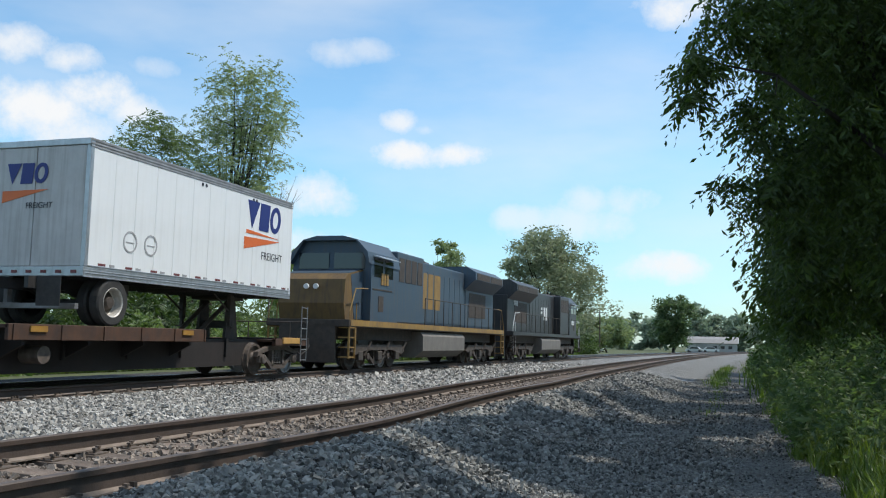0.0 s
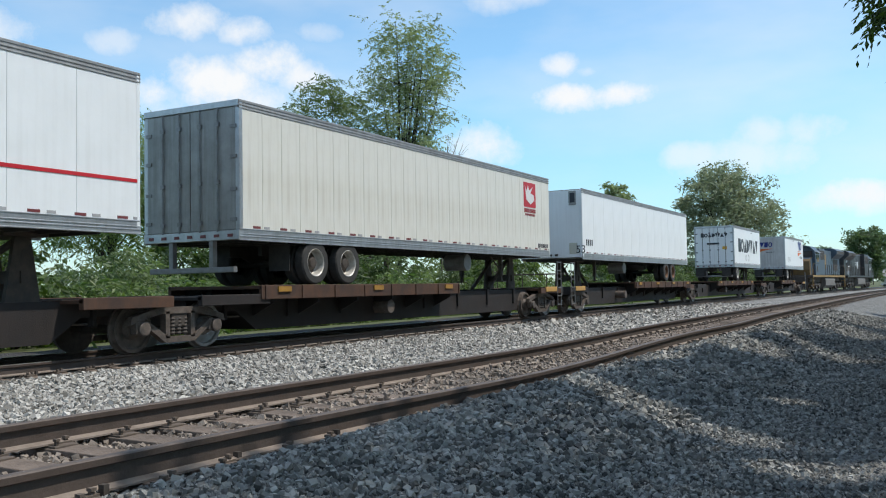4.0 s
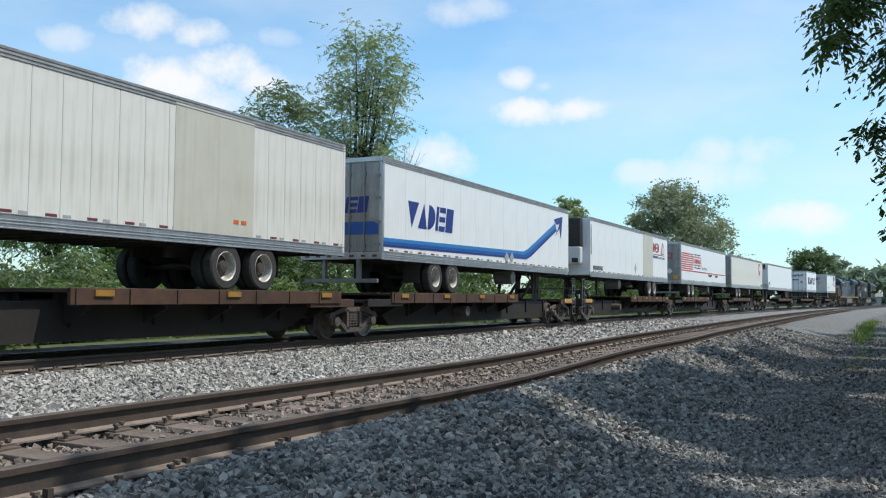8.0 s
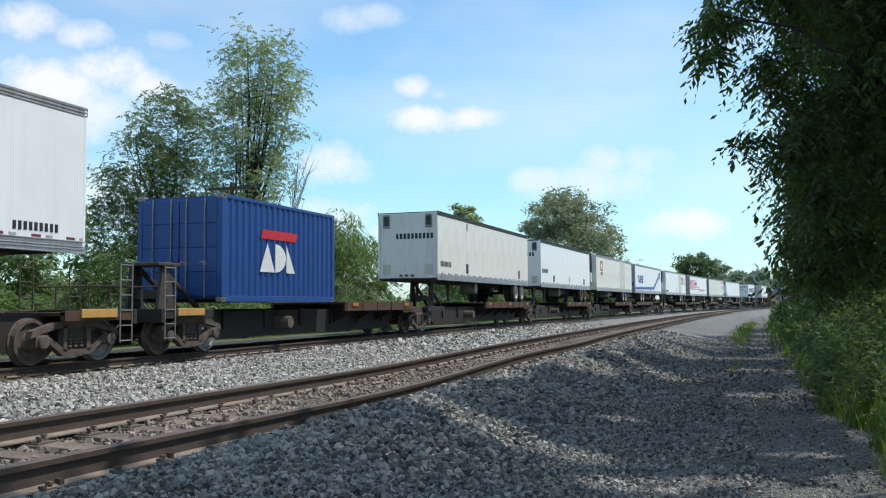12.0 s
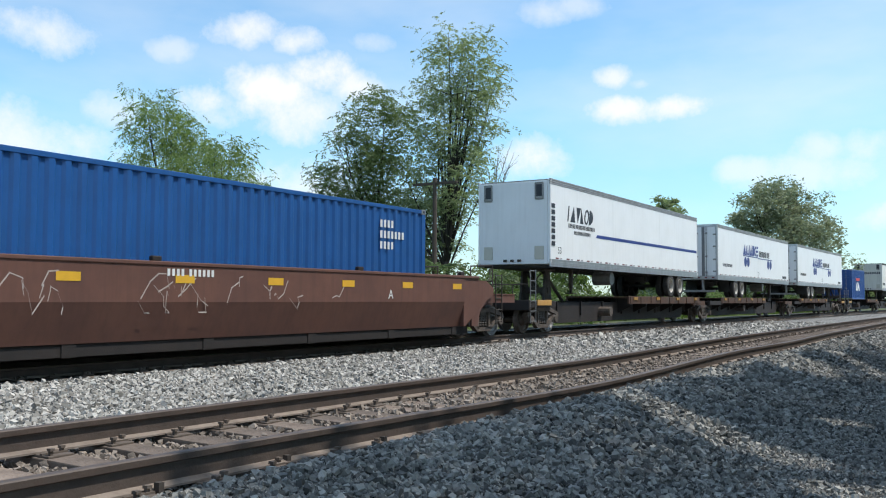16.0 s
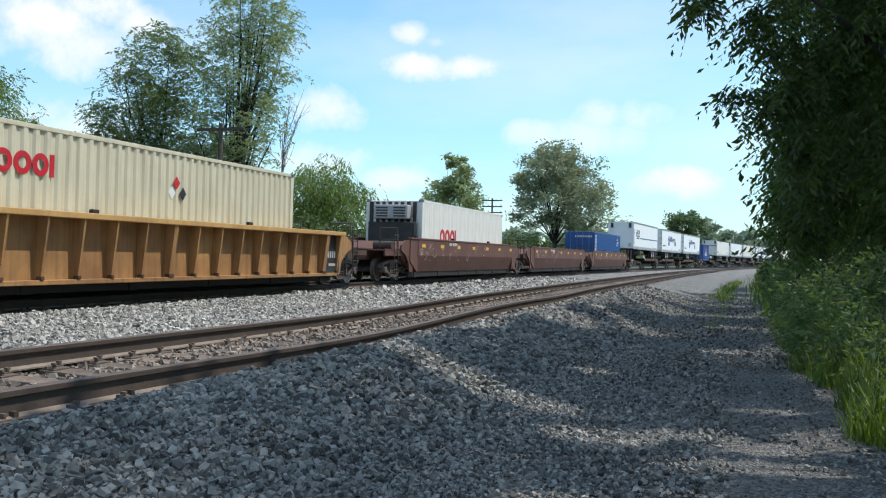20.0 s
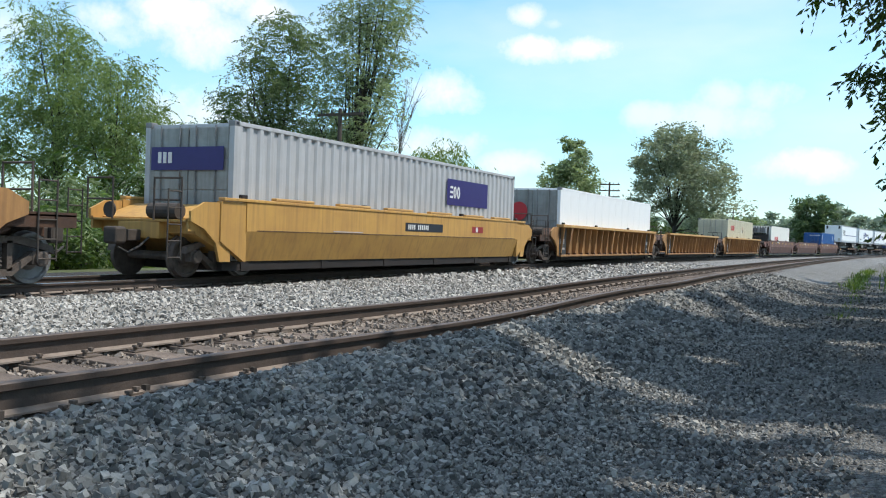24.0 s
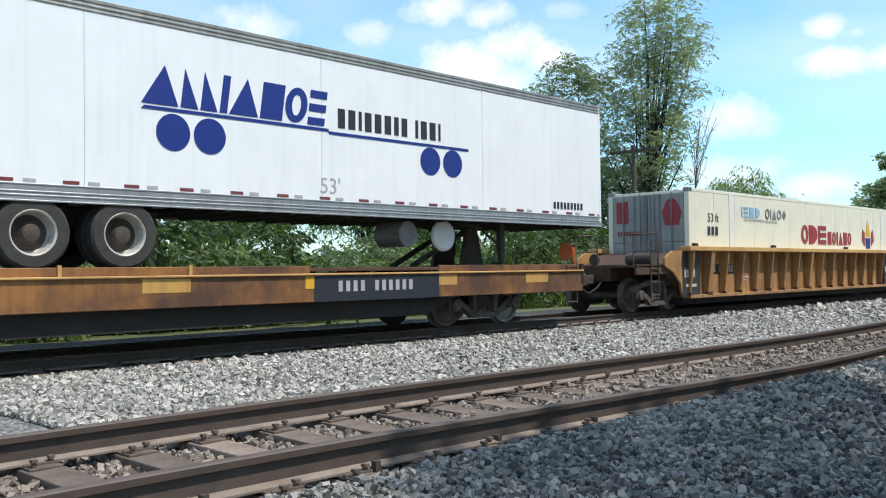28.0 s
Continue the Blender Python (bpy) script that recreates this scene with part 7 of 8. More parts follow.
shapes(c, "crimson", 1.257, -0.95, 1.82, 0.62, "ring:0.85 stem:0.2 half:0.8 stem:0.2 stripes:0.8", 0.1, 0, 0.24)
shapes(c, "crimson", 1.257, 1.2, 1.82, 0.44, "slab:0.7 ring:0.75 stem peak:0.8 slab:0.7 ring:0.8", 0.16, 0, 0.26)
shapes(c, "paleblue", 1.257, -5.1, 2.54, 0.3, "stem stripes slab half", 0.3, 0, 0.2, wide=0.95)
shapes(c, "locogrey", 1.257, -3.55, 2.54, 0.3, "ring stem peak ring diamond", 0.22, 0, 0.2, wide=0.95)
words(c, "REFRIGERATED INTERMODAL NETWORK", "greymark", 1.258, -4.95, 2.42, 0.12)
words(c, "53 ft", "charcoal", 1.258, -7.1, 2.35, 0.34)
bars(c, "charcoal", 1.257, -7.1, 1.98, 0.24, [0.7] * 3, 0.2)
decal(c, "navy", 1.257, [(4.75, 1.72), (5.15, 1.72), (5.2, 2.1), (4.7, 2.1)], "crest")
decal(c, "crimson", 1.257, [(4.35, 2.0), (4.62, 1.8), (4.62, 2.3), (4.42, 2.42)], "crest")
decal(c, "crimson", 1.257, [(5.28, 1.8), (5.55, 2.0), (5.48, 2.42), (5.28, 2.3)], "crest")
decal(c, "yellow", 1.257, [(4.72, 2.16), (5.18, 2.16), (5.05, 2.55), (4.95, 2.75), (4.85, 2.55)], "crest")
bm = bmesh.new()
for a_, b_ in ((7.15, 8.07),):
    for z_a, z_b in ((0.5, 1.3), (1.3, 2.1), (2.1, 2.95)):
        tube(bm, (1.26, a_, z_a), (1.26, b_, z_b), 0.03, n=6)
        tube(bm, (1.26, b_, z_a), (1.26, a_, z_b), 0.03, n=6)
part("end_frame", bm, "whitemark", c, "white braced frame round the cooling unit")
bm = bmesh.new()
box(bm, 1.17, 1.2535, 7.1, 8.05, 0.5, 3.1)
part("frame_recess", bm, "greydoor", c)
# pale scrawls on the brown wells
rs = random.Random(7)
for ob, um in TRAIN:
    if ob.name.startswith("well_car") and -300 < um < -236:
        if um > -250:
            words(ob, "A", "whitemark", 1.426, 3.4, 1.05, 0.3)
        else:
            words(ob, "53", "chalk", 1.426, -6.6, 1.0, 0.36)
        bm = bmesh.new()
        for k in range(16):
            y, z = rs.uniform(-6.5, 2.5), rs.uniform(0.95, 1.3)
            for i in range(5):
                y2, z2 = y + rs.uniform(-0.05, 0.22), min(1.45, max(0.8, z + rs.uniform(-0.28, 0.28)))
                dz, dy = 0.011, 0.011
                v = [bm.verts.new((1.424, y, z - dz)), bm.verts.new((1.424, y2 + dy, z2 - dz)), bm.verts.new((1.424, y2, z2 + dz)), bm.verts.new((1.424, y - dy, z + dz))]
                bm.faces.new(v)
                y, z = y2, z2
        tagged(part("graffiti", bm, "chalk", ob), "pale scrawled graffiti lines", kind="stuff")
        bars(ob, "whitemark", 1.424, -3.0, 1.42, 0.12, [0.6] * 4 + [-0.6] + [0.6] * 6, 0.25)
    elif ob.name.startswith("well_car") and um < -380:
        decal(ob, "spine", 1.281, rect(-6.6, -4.9, 0.92, 1.18), "number_panel")
        bars(ob, "chalk", 1.288, -6.5, 0.97, 0.18, [0.6] * 4 + [-0.8] + [0.6] * 6, 0.2)
        decal(ob, "chalk", 1.281, rect(-4.7, -4.0, 0.8, 0.84), "stencil")
        decal(ob, "chalk", 1.281, rect(-4.7, -4.1, 0.72, 0.75), "stencil")
        words(ob, "20", "charcoal", 1.562, -7.0, 1.2, 0.16)
        words(ob, "40", "charcoal", 1.552, -7.0, 1.02, 0.16)
# marks and top caps of the amber well
for ob, um in TRAIN:
    if ob.name.startswith("well_car") and -381 < um < -360:
        decal(ob, "charcoal", 1.421, rect(-0.9, 1.5, 1.12, 1.36), "number_panel")
        bars(ob, "whitemark", 1.428, -0.75, 1.17, 0.14, [0.6] * 4 + [-0.9] + [0.6] * 6, 0.25)
        decal(ob, "crimson", 1.421, rect(3.7, 4.6, 1.15, 1.35), "emblem")
        decal(ob, "whitemark", 1.427, rect(4.0, 4.15, 1.17, 1.33), "emblem")
        decal(ob, "chalk", 1.421, rect(-4.6, -3.2, 1.02, 1.05), "stencil")
        bm = bmesh.new()
        box(bm, 1.28, 1.43, -0.75, 0.75, 1.66, 1.73, 0.02)
        row_of("top_cap", bm, "chord", ob, [(0, y, 0) for y in (-6.2, -3.6, -1.2, 1.4, 3.9, 6.3)])
        bm = bmesh.new()
        box(bm, 1.415, 1.424, -7.6, 7.6, 0.985, 1.005)
        part("side_seam", bm, "deckrust", ob)
# grimy end panels with number bars on the ochre wells
for ob, um in TRAIN:
    if ob.name.startswith("well_car") and (um < -380 or -360 < um < -298):
        half = 7.85
        for e in (-1, 1):
            y0, y1 = sorted((e * (half + 0.05), e * (half - 0.85)))
            decal(ob, "locoblack", 1.375, rect(y0, y1, 0.36, 1.52), "end_panel", label="black end panel with white number bars")
            bars(ob, "greymark", 1.382, y0 + 0.08, 0.85, 0.2, [0.55] * 4, 0.2)
            decal(ob, "chalk", 1.382, rect(y0 + 0.15, y1 - 0.2, 0.6, 0.68), "stencil")


# ---- plants ----
def leaf_cloud(rng, crowns, n, size, droop=0.0, clump=0.55, shell=0.5, narrow=0.42, spray=0.0, even=0.8):
    """Leaves in clumps inside ellipsoids (x, y, z, rx, ry, rz): an array of (n, 4, 3) quads and the clump centres."""
    vol = np.array([c[3] * c[4] * c[5] for c in crowns]) ** even
    share = (vol / vol.sum() * n).astype(int)
    out, cent = [], []
    for c, k in zip(crowns, share):
        if k < 8:
            continue
        m = max(4, k // 95)
        d = rng.normal(size=(m, 3))
        d /= np.linalg.norm(d, axis=1, keepdims=True)
        r = (shell + (1 - shell) * rng.random(m)) ** 0.7 * (0.68 + 0.52 * rng.random(m))
        cc = d * r[:, None] * np.array(c[3:]) + np.array(c[:3])
        cent.append(cc)
        who = rng.integers(0, m, k)
        csz = clump * (0.6 + 0.8 * rng.random(m))
        p = cc[who] + np.clip(rng.normal(size=(k, 3)), -1.7, 1.7) * (csz[who] * min(np.mean(c[3:]), 3.2) * 0.3)[:, None] * np.array([1, 1, 0.75])
        out.append(p)
    P = np.concatenate(out)
    k = len(P)
    axis = rng.normal(size=(k, 3))
    axis[:, 2] = axis[:, 2] * 0.6 - droop
    if spray:
        # leaflets in pairs along arching stalks that hang at the tip
        each = 9
        m = k // each
        P, k = P[:m * each:each], m * each
        way = rng.normal(size=(m, 3))
        way[:, 2] = way[:, 2] * 0.35 - droop * 0.6
        way /= np.linalg.norm(way, axis=1, keepdims=True)
        along = np.tile(np.linspace(0.12, 1.0, each), m)[:, None]
        way, root = np.repeat(way, each, 0), np.repeat(P, each, 0)
        long = spray * np.repeat(np.exp(rng.normal(0, 0.25, m)), each)[:, None]
        P = root + way * long * along - np.array([0, 0, 1.0]) * long * along ** 2 * (0.35 + droop * 0.5)
        flat = np.cross(way, np.array([0, 0, 1.0]))
        flat /= np.linalg.norm(flat, axis=1, keepdims=True) + 1e-9
        turn = np.where(np.arange(k) % 2 == 0, 1.0, -1.0)[:, None]
        axis = flat * turn * 0.85 + way * 0.55 + rng.normal(0, 0.22, (k, 3)) - np.array([0, 0, 0.35 + droop * 0.7])
    axis /= np.linalg.norm(axis, axis=1, keepdims=True)
    side = np.cross(axis, rng.normal(size=(k, 3)) * np.array([1, 1, 0.6]) + np.array([0, 0, 0.35]))
    side /= np.linalg.norm(side, axis=1, keepdims=True) + 1e-9
    s = size * np.exp(rng.normal(0, 0.28, k))[:, None]
    up = np.cross(axis, side)
    q = np.stack([P, P + axis * s * 0.5 + side * s * narrow * 0.5 + up * s * 0.08, P + axis * s, P + axis * s * 0.5 - side * s * narrow * 0.5 + up * s * 0.08], 1)
    return q, np.concatenate(cent)


def branches(bm, rng, base, crowns, cent, r0, fork=0.4, limbs=16, bare=0):
    """Tapered trunk that forks into limbs reaching for the clumps."""
    base = Vector(base)
    top = Vector(np.mean([c[:3] for c in crowns], axis=0))
    fk = base.lerp(Vector((top.x, top.y, top.z)), fork)
    pts = [base, base.lerp(fk, 0.5) + Vector(rng.normal(0, 0.12, 3)), fk]
    tube(bm, pts[0] - Vector((0, 0, 0.3)), pts[1], r0, r0 * 0.8, 9)
    tube(bm, pts[1], pts[2], r0 * 0.8, r0 * 0.65, 9)
    pick = rng.choice(len(cent), min(limbs, len(cent)), replace=False)
    for i in pick:
        e = Vector(cent[i])
        st = pts[1].lerp(pts[2], float(rng.random() * 0.5 + 0.5))
        m1 = st.lerp(e, 0.4) + Vector((0, 0, 0.08 * (e - st).length)) + Vector(rng.normal(0, 0.15, 3))
        m2 = st.lerp(e, 0.75) + Vector(rng.normal(0, 0.15, 3))
        r = r0 * float(rng.uniform(0.22, 0.42))
        tube(bm, st, m1, r, r * 0.7, 6)
        tube(bm, m1, m2, r * 0.7, r * 0.42, 5)
        tube(bm, m2, e, r * 0.42, r * 0.15, 5)
        for _ in range(3):
            e2 = m2 + Vector(rng.normal(0, 0.2, 3)) * (e - st).length * 0.5
            tube(bm, m2, e2, r * 0.3, r * 0.08, 4)


# sunny gaps on the ground: place (from the line), half length, half width, heading of the long side
GAPS = [(1.35, 11.1, 0.9, 0.24, -32), (2.3, 10.45, 0.7, 0.3, -38), (3.2, 10.0, 0.36, 0.22, -40), (3.29, 12.5, 0.24, 0.2, 0), (3.9, 9.0, 0.36, 0.24, 0), (4.54, 9.3, 0.36, 0.17, 10),
        (5.1, 10.7, 0.28, 0.12, 0), (4.98, 15.8, 0.6, 0.32, 0), (5.02, 9.0, 0.28, 0.22, 0), (5.07, 8.4, 0.42, 0.17, 0), (4.62, 8.35, 0.3, 0.1, 10), (3.5, 18.2, 0.35, 0.24, 0),
        (4.76, 20.9, 0.6, 0.28, 0), (1.75, 18.3, 1.2, 0.4, -62), (2.2, 28.0, 1.9, 0.5, -66), (2.45, 31.5, 2.2, 0.6, -66), (2.4, 35.5, 2.4, 0.6, -66), (2.5, 43.0, 3.6, 0.9, -72),
        (4.4, 24.6, 0.9, 0.45, 0), (4.2, 30.0, 1.1, 0.7, 0), (4.5, 36.5, 1.2, 0.9, 0), (0.6, 4.85, 1.2, 0.42, -20), (1.2, 14.5, 0.8, 0.22, 80), (1.35, 24.0, 1.8, 0.35, 85), (4.0, 7.2, 0.3, 0.12, 0), (4.9, 7.5, 0.35, 0.13, 5), (6.1, 11.6, 2.2, 0.4, 100), (6.0, 9.6, 0.7, 0.5, 20),
        (5.5, 16.5, 0.9, 0.35, 95), (5.7, 20.5, 1.2, 0.4, 92), (5.7, 26.0, 1.6, 0.5, 90)]

LIT_BANDS = [(20.8, 23.0), (25.6, 26.8), (31.2, 34.8), (36.4, 39.4), (41.4, 44.6), (46.8, 64.0)]


def sunlit(q, edge=True):
    """Which leaves of the row beside the path stay: carved to put sun on the rails and GAPS."""
    c = q.mean(1)
    k = (c[:, 2] + 0.3) / SUN_TO.z
    y = c[:, 1] - SUN_TO.y * k
    x = c[:, 0] - SUN_TO.x * k - np.maximum(0, y - BEND) ** 2 / (2 * RADIUS)
    reach = np.interp(y, (5.0, 5.6, 10.5, 12.0, 19.0, 26.0, 46.0, 54.0), (1.3, 0.72, 0.78, 1.1, 1.25, 1.4, 1.5, 5.2)) + 0.12 * np.sin(y * 5.1) + 0.1 * np.sin(y * 13.0)
    ok = (x > reach) | (not edge)
    lit = np.zeros(len(x), bool)
    for a, b in LIT_BANDS:
        lit |= (y + 2.33 * x > a) & (y + 2.33 * x < b)
    ok &= ~(lit & (x < 3.7 + 0.3 * np.sin(y * 2.1)) & (y > 17.0))
    for gx, gy, rl, rw_, turn in GAPS:
        ca, sa = math.cos(radians(turn)), math.sin(radians(turn))
        a, b = (x - gx) * ca + (y - gy) * sa, (y - gy) * ca - (x - gx) * sa
        ok &= (a / rl) ** 2 + (b / rw_) ** 2 > 1.7 + 0.7 * np.sin(x * 23.0) * np.sin(y * 31.0)
    return ok


def tree(label, base, crowns, n, size, leaf, seed, r0=0.22, droop=0.0, fork=0.4, limbs=16, clump=0.55, shell=0.5, group="", narrow=0.42, category="tree", name="tree", row=False, spray=0.0, low=()):
    rng = np.random.default_rng(seed)
    tr = thing(name, label, category, group)
    tr.location = base
    b = Vector(base)
    crowns = [(c[0] - b.x, c[1] - b.y, c[2] - b.z, *c[3:]) for c in crowns]
    q, cent = leaf_cloud(rng, crowns, n, size, droop, clump, shell, narrow, spray)
    if row:
        q = q[sunlit(q + np.array(base))]
    if low:
        # boughs that hang low over the path
        low = [(c[0] - b.x, c[1] - b.y, c[2] - b.z, *c[3:]) for c in low]
        q2, cent2 = leaf_cloud(rng, low, int(n * 0.66), size, droop, 0.75, 0.15, narrow, spray, 0.5)
        q2 = q2[sunlit(q2 + np.array(base), False)]
        q, cent = np.concatenate([q, q2]), np.concatenate([cent, cent2])
    quads("crown", q, leaf, tr)
    bm = bmesh.new()
    branches(bm, rng, (0, 0, 0), crowns, cent, r0, fork, limbs)
    part("trunk", bm, "bark", tr, smooth=True)
    return tr


gl = ground_z
# left of the railway
tree("tall slender ash tree with open crown above a thicket", (-27.9, 55, gl(-27.9, 55)), [(-26.7, 55, 16.6, 3.1, 3.0, 3.2), (-27.4, 55, 13.0, 3.5, 3.2, 3.0), (-26.9, 54, 9.0, 3.2, 3.0, 2.8), (-29.4, 55, 6.0, 3.0, 2.5, 2.5)], 38000, 0.18, "leafA", 11, 0.3, 0.1, 0.38, 44, 0.5, 0.6, spray=0.6)
tree("broad ash tree beside the tall slender one", (-33.4, 56, gl(-32.9, 56)), [(-34.7, 56, 13.4, 3.2, 3.4, 3.4), (-35.4, 56, 9.5, 4.6, 4.0, 3.6), (-38.9, 56, 6.2, 4.2, 3.5, 3.0), (-32.9, 55, 5.0, 4.0, 3.0, 3.6)], 56000, 0.19, "leafG", 12, 0.34, 0.1, 0.35, 24, 0.55, spray=0.6)
# bare twigs at the edge of the tall tree
dw = thing("dead_tree", "bare dead sapling with grey twigs", "tree")
dw.location = (-24.6, 55, gl(-21, 55))
bm = bmesh.new()
rg = random.Random(3)
tube(bm, (0, 0, -0.3), (0.5, 0, 8.0), 0.07, 0.04, 6)
for k in range(18):
    z = rg.uniform(5, 9.0)
    p = Vector((0.06 * z, 0, z))
    q = p + Vector((rg.uniform(-0.3, 1.4), rg.uniform(-0.6, 0.6), rg.uniform(1.2, 3.6)))
    tube(bm, p, q, 0.02, 0.008, 4)
    for _ in range(3):
        m = p.lerp(q, rg.uniform(0.4, 0.9))
        tube(bm, m, m + Vector((rg.uniform(-0.5, 0.7), rg.uniform(-0.4, 0.4), rg.uniform(0.4, 1.4))), 0.014, 0.006, 3)
part("branch", bm, "deadwood", dw)
tree("feathery locust tree with drooping sprays", (-45.5, 46, gl(-45.5, 46)), [(-46.8, 46, 13.2, 3.0, 3.0, 2.8), (-44.5, 46, 10.0, 4.4, 3.6, 3.0), (-48.0, 46, 7.0, 4.2, 3.5, 3.0)], 24000, 0.24, "leafB", 13, 0.26, 0.35, 0.4, 22, 0.5, 0.55, narrow=0.3, spray=0.85)
tree("locust tree with light green drooping foliage", (-39.5, 45, gl(-39.5, 45)), [(-40.0, 45, 8.8, 4.2, 3.6, 2.8), (-37.5, 45, 6.2, 3.6, 3.2, 2.8), (-42.0, 45, 5.0, 4.0, 3.0, 3.0)], 24000, 0.24, "leafB", 14, 0.22, 0.4, 0.35, 18, 0.5, 0.5, narrow=0.3, spray=0.85)
tree("low spreading locust tree with bright sprays", (-55.5, 45, gl(-55.5, 45)), [(-57.5, 45, 8.6, 4.5, 3.6, 2.8), (-54.0, 45, 6.2, 4.4, 3.2, 2.8), (-61.5, 46, 7.0, 4.2, 3.5, 3.2)], 22000, 0.24, "leafB", 15, 0.22, 0.4, 0.35, 18, 0.5, 0.5, narrow=0.3, spray=0.85)
tree("locust tree at the end of the thicket", (-69.5, 47, gl(-69.5, 47)), [(-70.5, 47, 9.0, 5.0, 4.0, 3.2), (-67.5, 47, 6.0, 4.4, 3.2, 2.8)], 16000, 0.3, "leafB", 16, 0.24, 0.4, 0.35, 16, 0.5, 0.5, narrow=0.3, spray=0.85)
tree("tall bare-topped tree far along the line", (-50.0, 26, gl(-50, 26)), [(-50.5, 26, 12.5, 3.2, 3, 3.5), (-49.5, 26, 8.5, 3.6, 3, 3.0)], 6000, 0.34, "leafA", 17, 0.26, 0.1, 0.4, 24, 0.5)
tree("low weeping tree with bright hanging foliage", (-23.5, 60, gl(-23, 60)), [(-23.2, 60, 6.0, 2.6, 2.6, 1.7), (-22.6, 60, 4.0, 3.0, 2.8, 2.2), (-25.5, 61, 3.6, 2.4, 2.2, 2.2)], 18000, 0.25, "leafW", 18, 0.16, 0.9, 0.4, 14, 0.5, 0.5, narrow=0.28, spray=1.1)
tree("dark purple-brown shrub at the thicket's edge", (-37.5, 66, gl(-37, 66)), [(-37.5, 66, 3.0, 2.4, 2.4, 2.8)], 5000, 0.3, "leafP", 19, 0.12)
tree("silvery elm tree with wind-turned leaves", (-15.1, 100, gl(-15.1, 100)), [(-14.8, 100, 11.8, 3.2, 3.4, 1.9), (-15.6, 100, 10.4, 4.0, 4.2, 2.7), (-15.8, 100, 7.0, 4.6, 4.6, 3.2), (-11.3, 100, 5.6, 3.6, 4.2, 3.8), (-18.3, 100, 9.0, 2.0, 2.5, 1.4), (-11.8, 100, 8.8, 3.0, 3.2, 2.6)], 26000, 0.32, "leafC", 20, 0.3, 0.1, 0.35, 22, 0.5, 0.45)
tree("small pale ash tree behind the train", (-30.5, 111, gl(-30, 111)), [(-30, 111, 12.4, 1.3, 1.4, 1.8), (-30, 111, 10.8, 2.4, 2.4, 2.4), (-30.4, 111, 7.4, 4.0, 3.6, 3.0), (-30.5, 111, 4.0, 4.2, 3.6, 2.4)], 16000, 0.40, "leafA", 21, 0.2, 0.1, 0.4, 16, 0.5)
tree("round dark maple beside the line", (-8.7, 220, gl(-8.7, 220)), [(-8.7, 220, 8.2, 4.7, 4.7, 4.9), (-8.7, 220, 4.6, 4.4, 4.4, 3.6)], 15000, 0.6, "leafE", 22, 0.4, 0.05, 0.3, 14, 0.5, 0.35)
tree("low shrubs at the field's edge", (-20.0, 190, gl(-20, 190)), [(-20.0, 190, 3.2, 5.5, 4, 3.4), (-26, 190, 3.8, 4, 4, 3.8)], 9000, 0.6, "leafA", 23, 0.2)

# bare branch ends over the thicket
bt = thing("dead_tree", "tall dead tree with long bare grey twigs", "tree")
bt.location = (-39.5, 25, gl(-39.5, 25))
bm = bmesh.new()
rg = random.Random(8)
tube(bm, (0, 0, -0.3), (0.3, 0, 11.5), 0.14, 0.05, 7)
for k in range(14):
    p = Vector((0.03 * k, 0, rg.uniform(8.5, 11.4)))
    e = p + Vector((rg.uniform(-1.5, 4.2), rg.uniform(-0.8, 0.8), rg.uniform(1.0, 3.6)))
    m = p.lerp(e, 0.5) + Vector((0, 0, rg.uniform(0.1, 0.5)))
    tube(bm, p, m, 0.035, 0.022, 5)
    tube(bm, m, e, 0.022, 0.008, 4)
    for _ in range(4):
        b0 = m.lerp(e, rg.random())
        tube(bm, b0, b0 + Vector((rg.uniform(-0.4, 1.0), rg.uniform(-0.4, 0.4), rg.uniform(-0.3, 0.7))), 0.012, 0.005, 3)
part("branch", bm, "deadwood", bt)

# hedge of weeds and bushes behind the train
bush_specs = ((31, 2.6, "leafD"), (32, 3.2, "leafG"), (33, 2.0, "leafB"), (34, 1.4, "weed"))
bushes = []
for sd, hh, lf in bush_specs:
    rng_ = np.random.default_rng(sd)
    b_ = thing("bush", "unkempt leafy bush in the hedge along the line", "bush", "bushes along the railway")
    q_, cent_ = leaf_cloud(rng_, [(0, 0, hh * 0.52, 1.5, 1.6, hh * 0.52), (0.8, 0.6, hh * 0.35, 1.2, 1.2, hh * 0.35), (-0.8, -0.5, hh * 0.38, 1.2, 1.3, hh * 0.38)], 2300, 0.17, 0.2, spray=0.45)
    quads("crown", q_, lf, b_)
    bm = bmesh.new()
    for i in range(10):
        e = cent_[rng_.integers(0, len(cent_))]
        tube(bm, (0, 0, -0.15), Vector(e) * 0.5 + Vector((0.1, 0, 0)), 0.035, 0.025, 5)
        tube(bm, Vector(e) * 0.5 + Vector((0.1, 0, 0)), e, 0.025, 0.008, 4)
    part("stem", bm, "bark", b_)
    bushes.append(b_)
rb = random.Random(5)
first = set()
for i in range(125):
    y = rb.uniform(2, 130) if i % 3 == 0 else rb.uniform(2, 62)
    row = rb.choice((-15.6, -17.5, -20.5, -24.0, -28.0))
    x = row + rb.uniform(-0.9, 0.9) + shift(y)
    k = rb.randrange(4) if row < -16 else rb.choice((0, 2, 3))
    m = pose(x, y, ground_z(x, y) - 0.05, 0, 0, rb.uniform(0, 360))
    if row < -20:
        m = m @ Matrix.Scale(1.45 if row < -23 else 1.2, 4)
    if k not in first:
        first.add(k)
        bushes[k].matrix_basis = m
    else:
        copy_thing(bushes[k], m)
for k in range(4):
    if k not in first:
        bushes[k].matrix_basis = pose(-17, 20 + k * 5, ground_z(-17, 20))


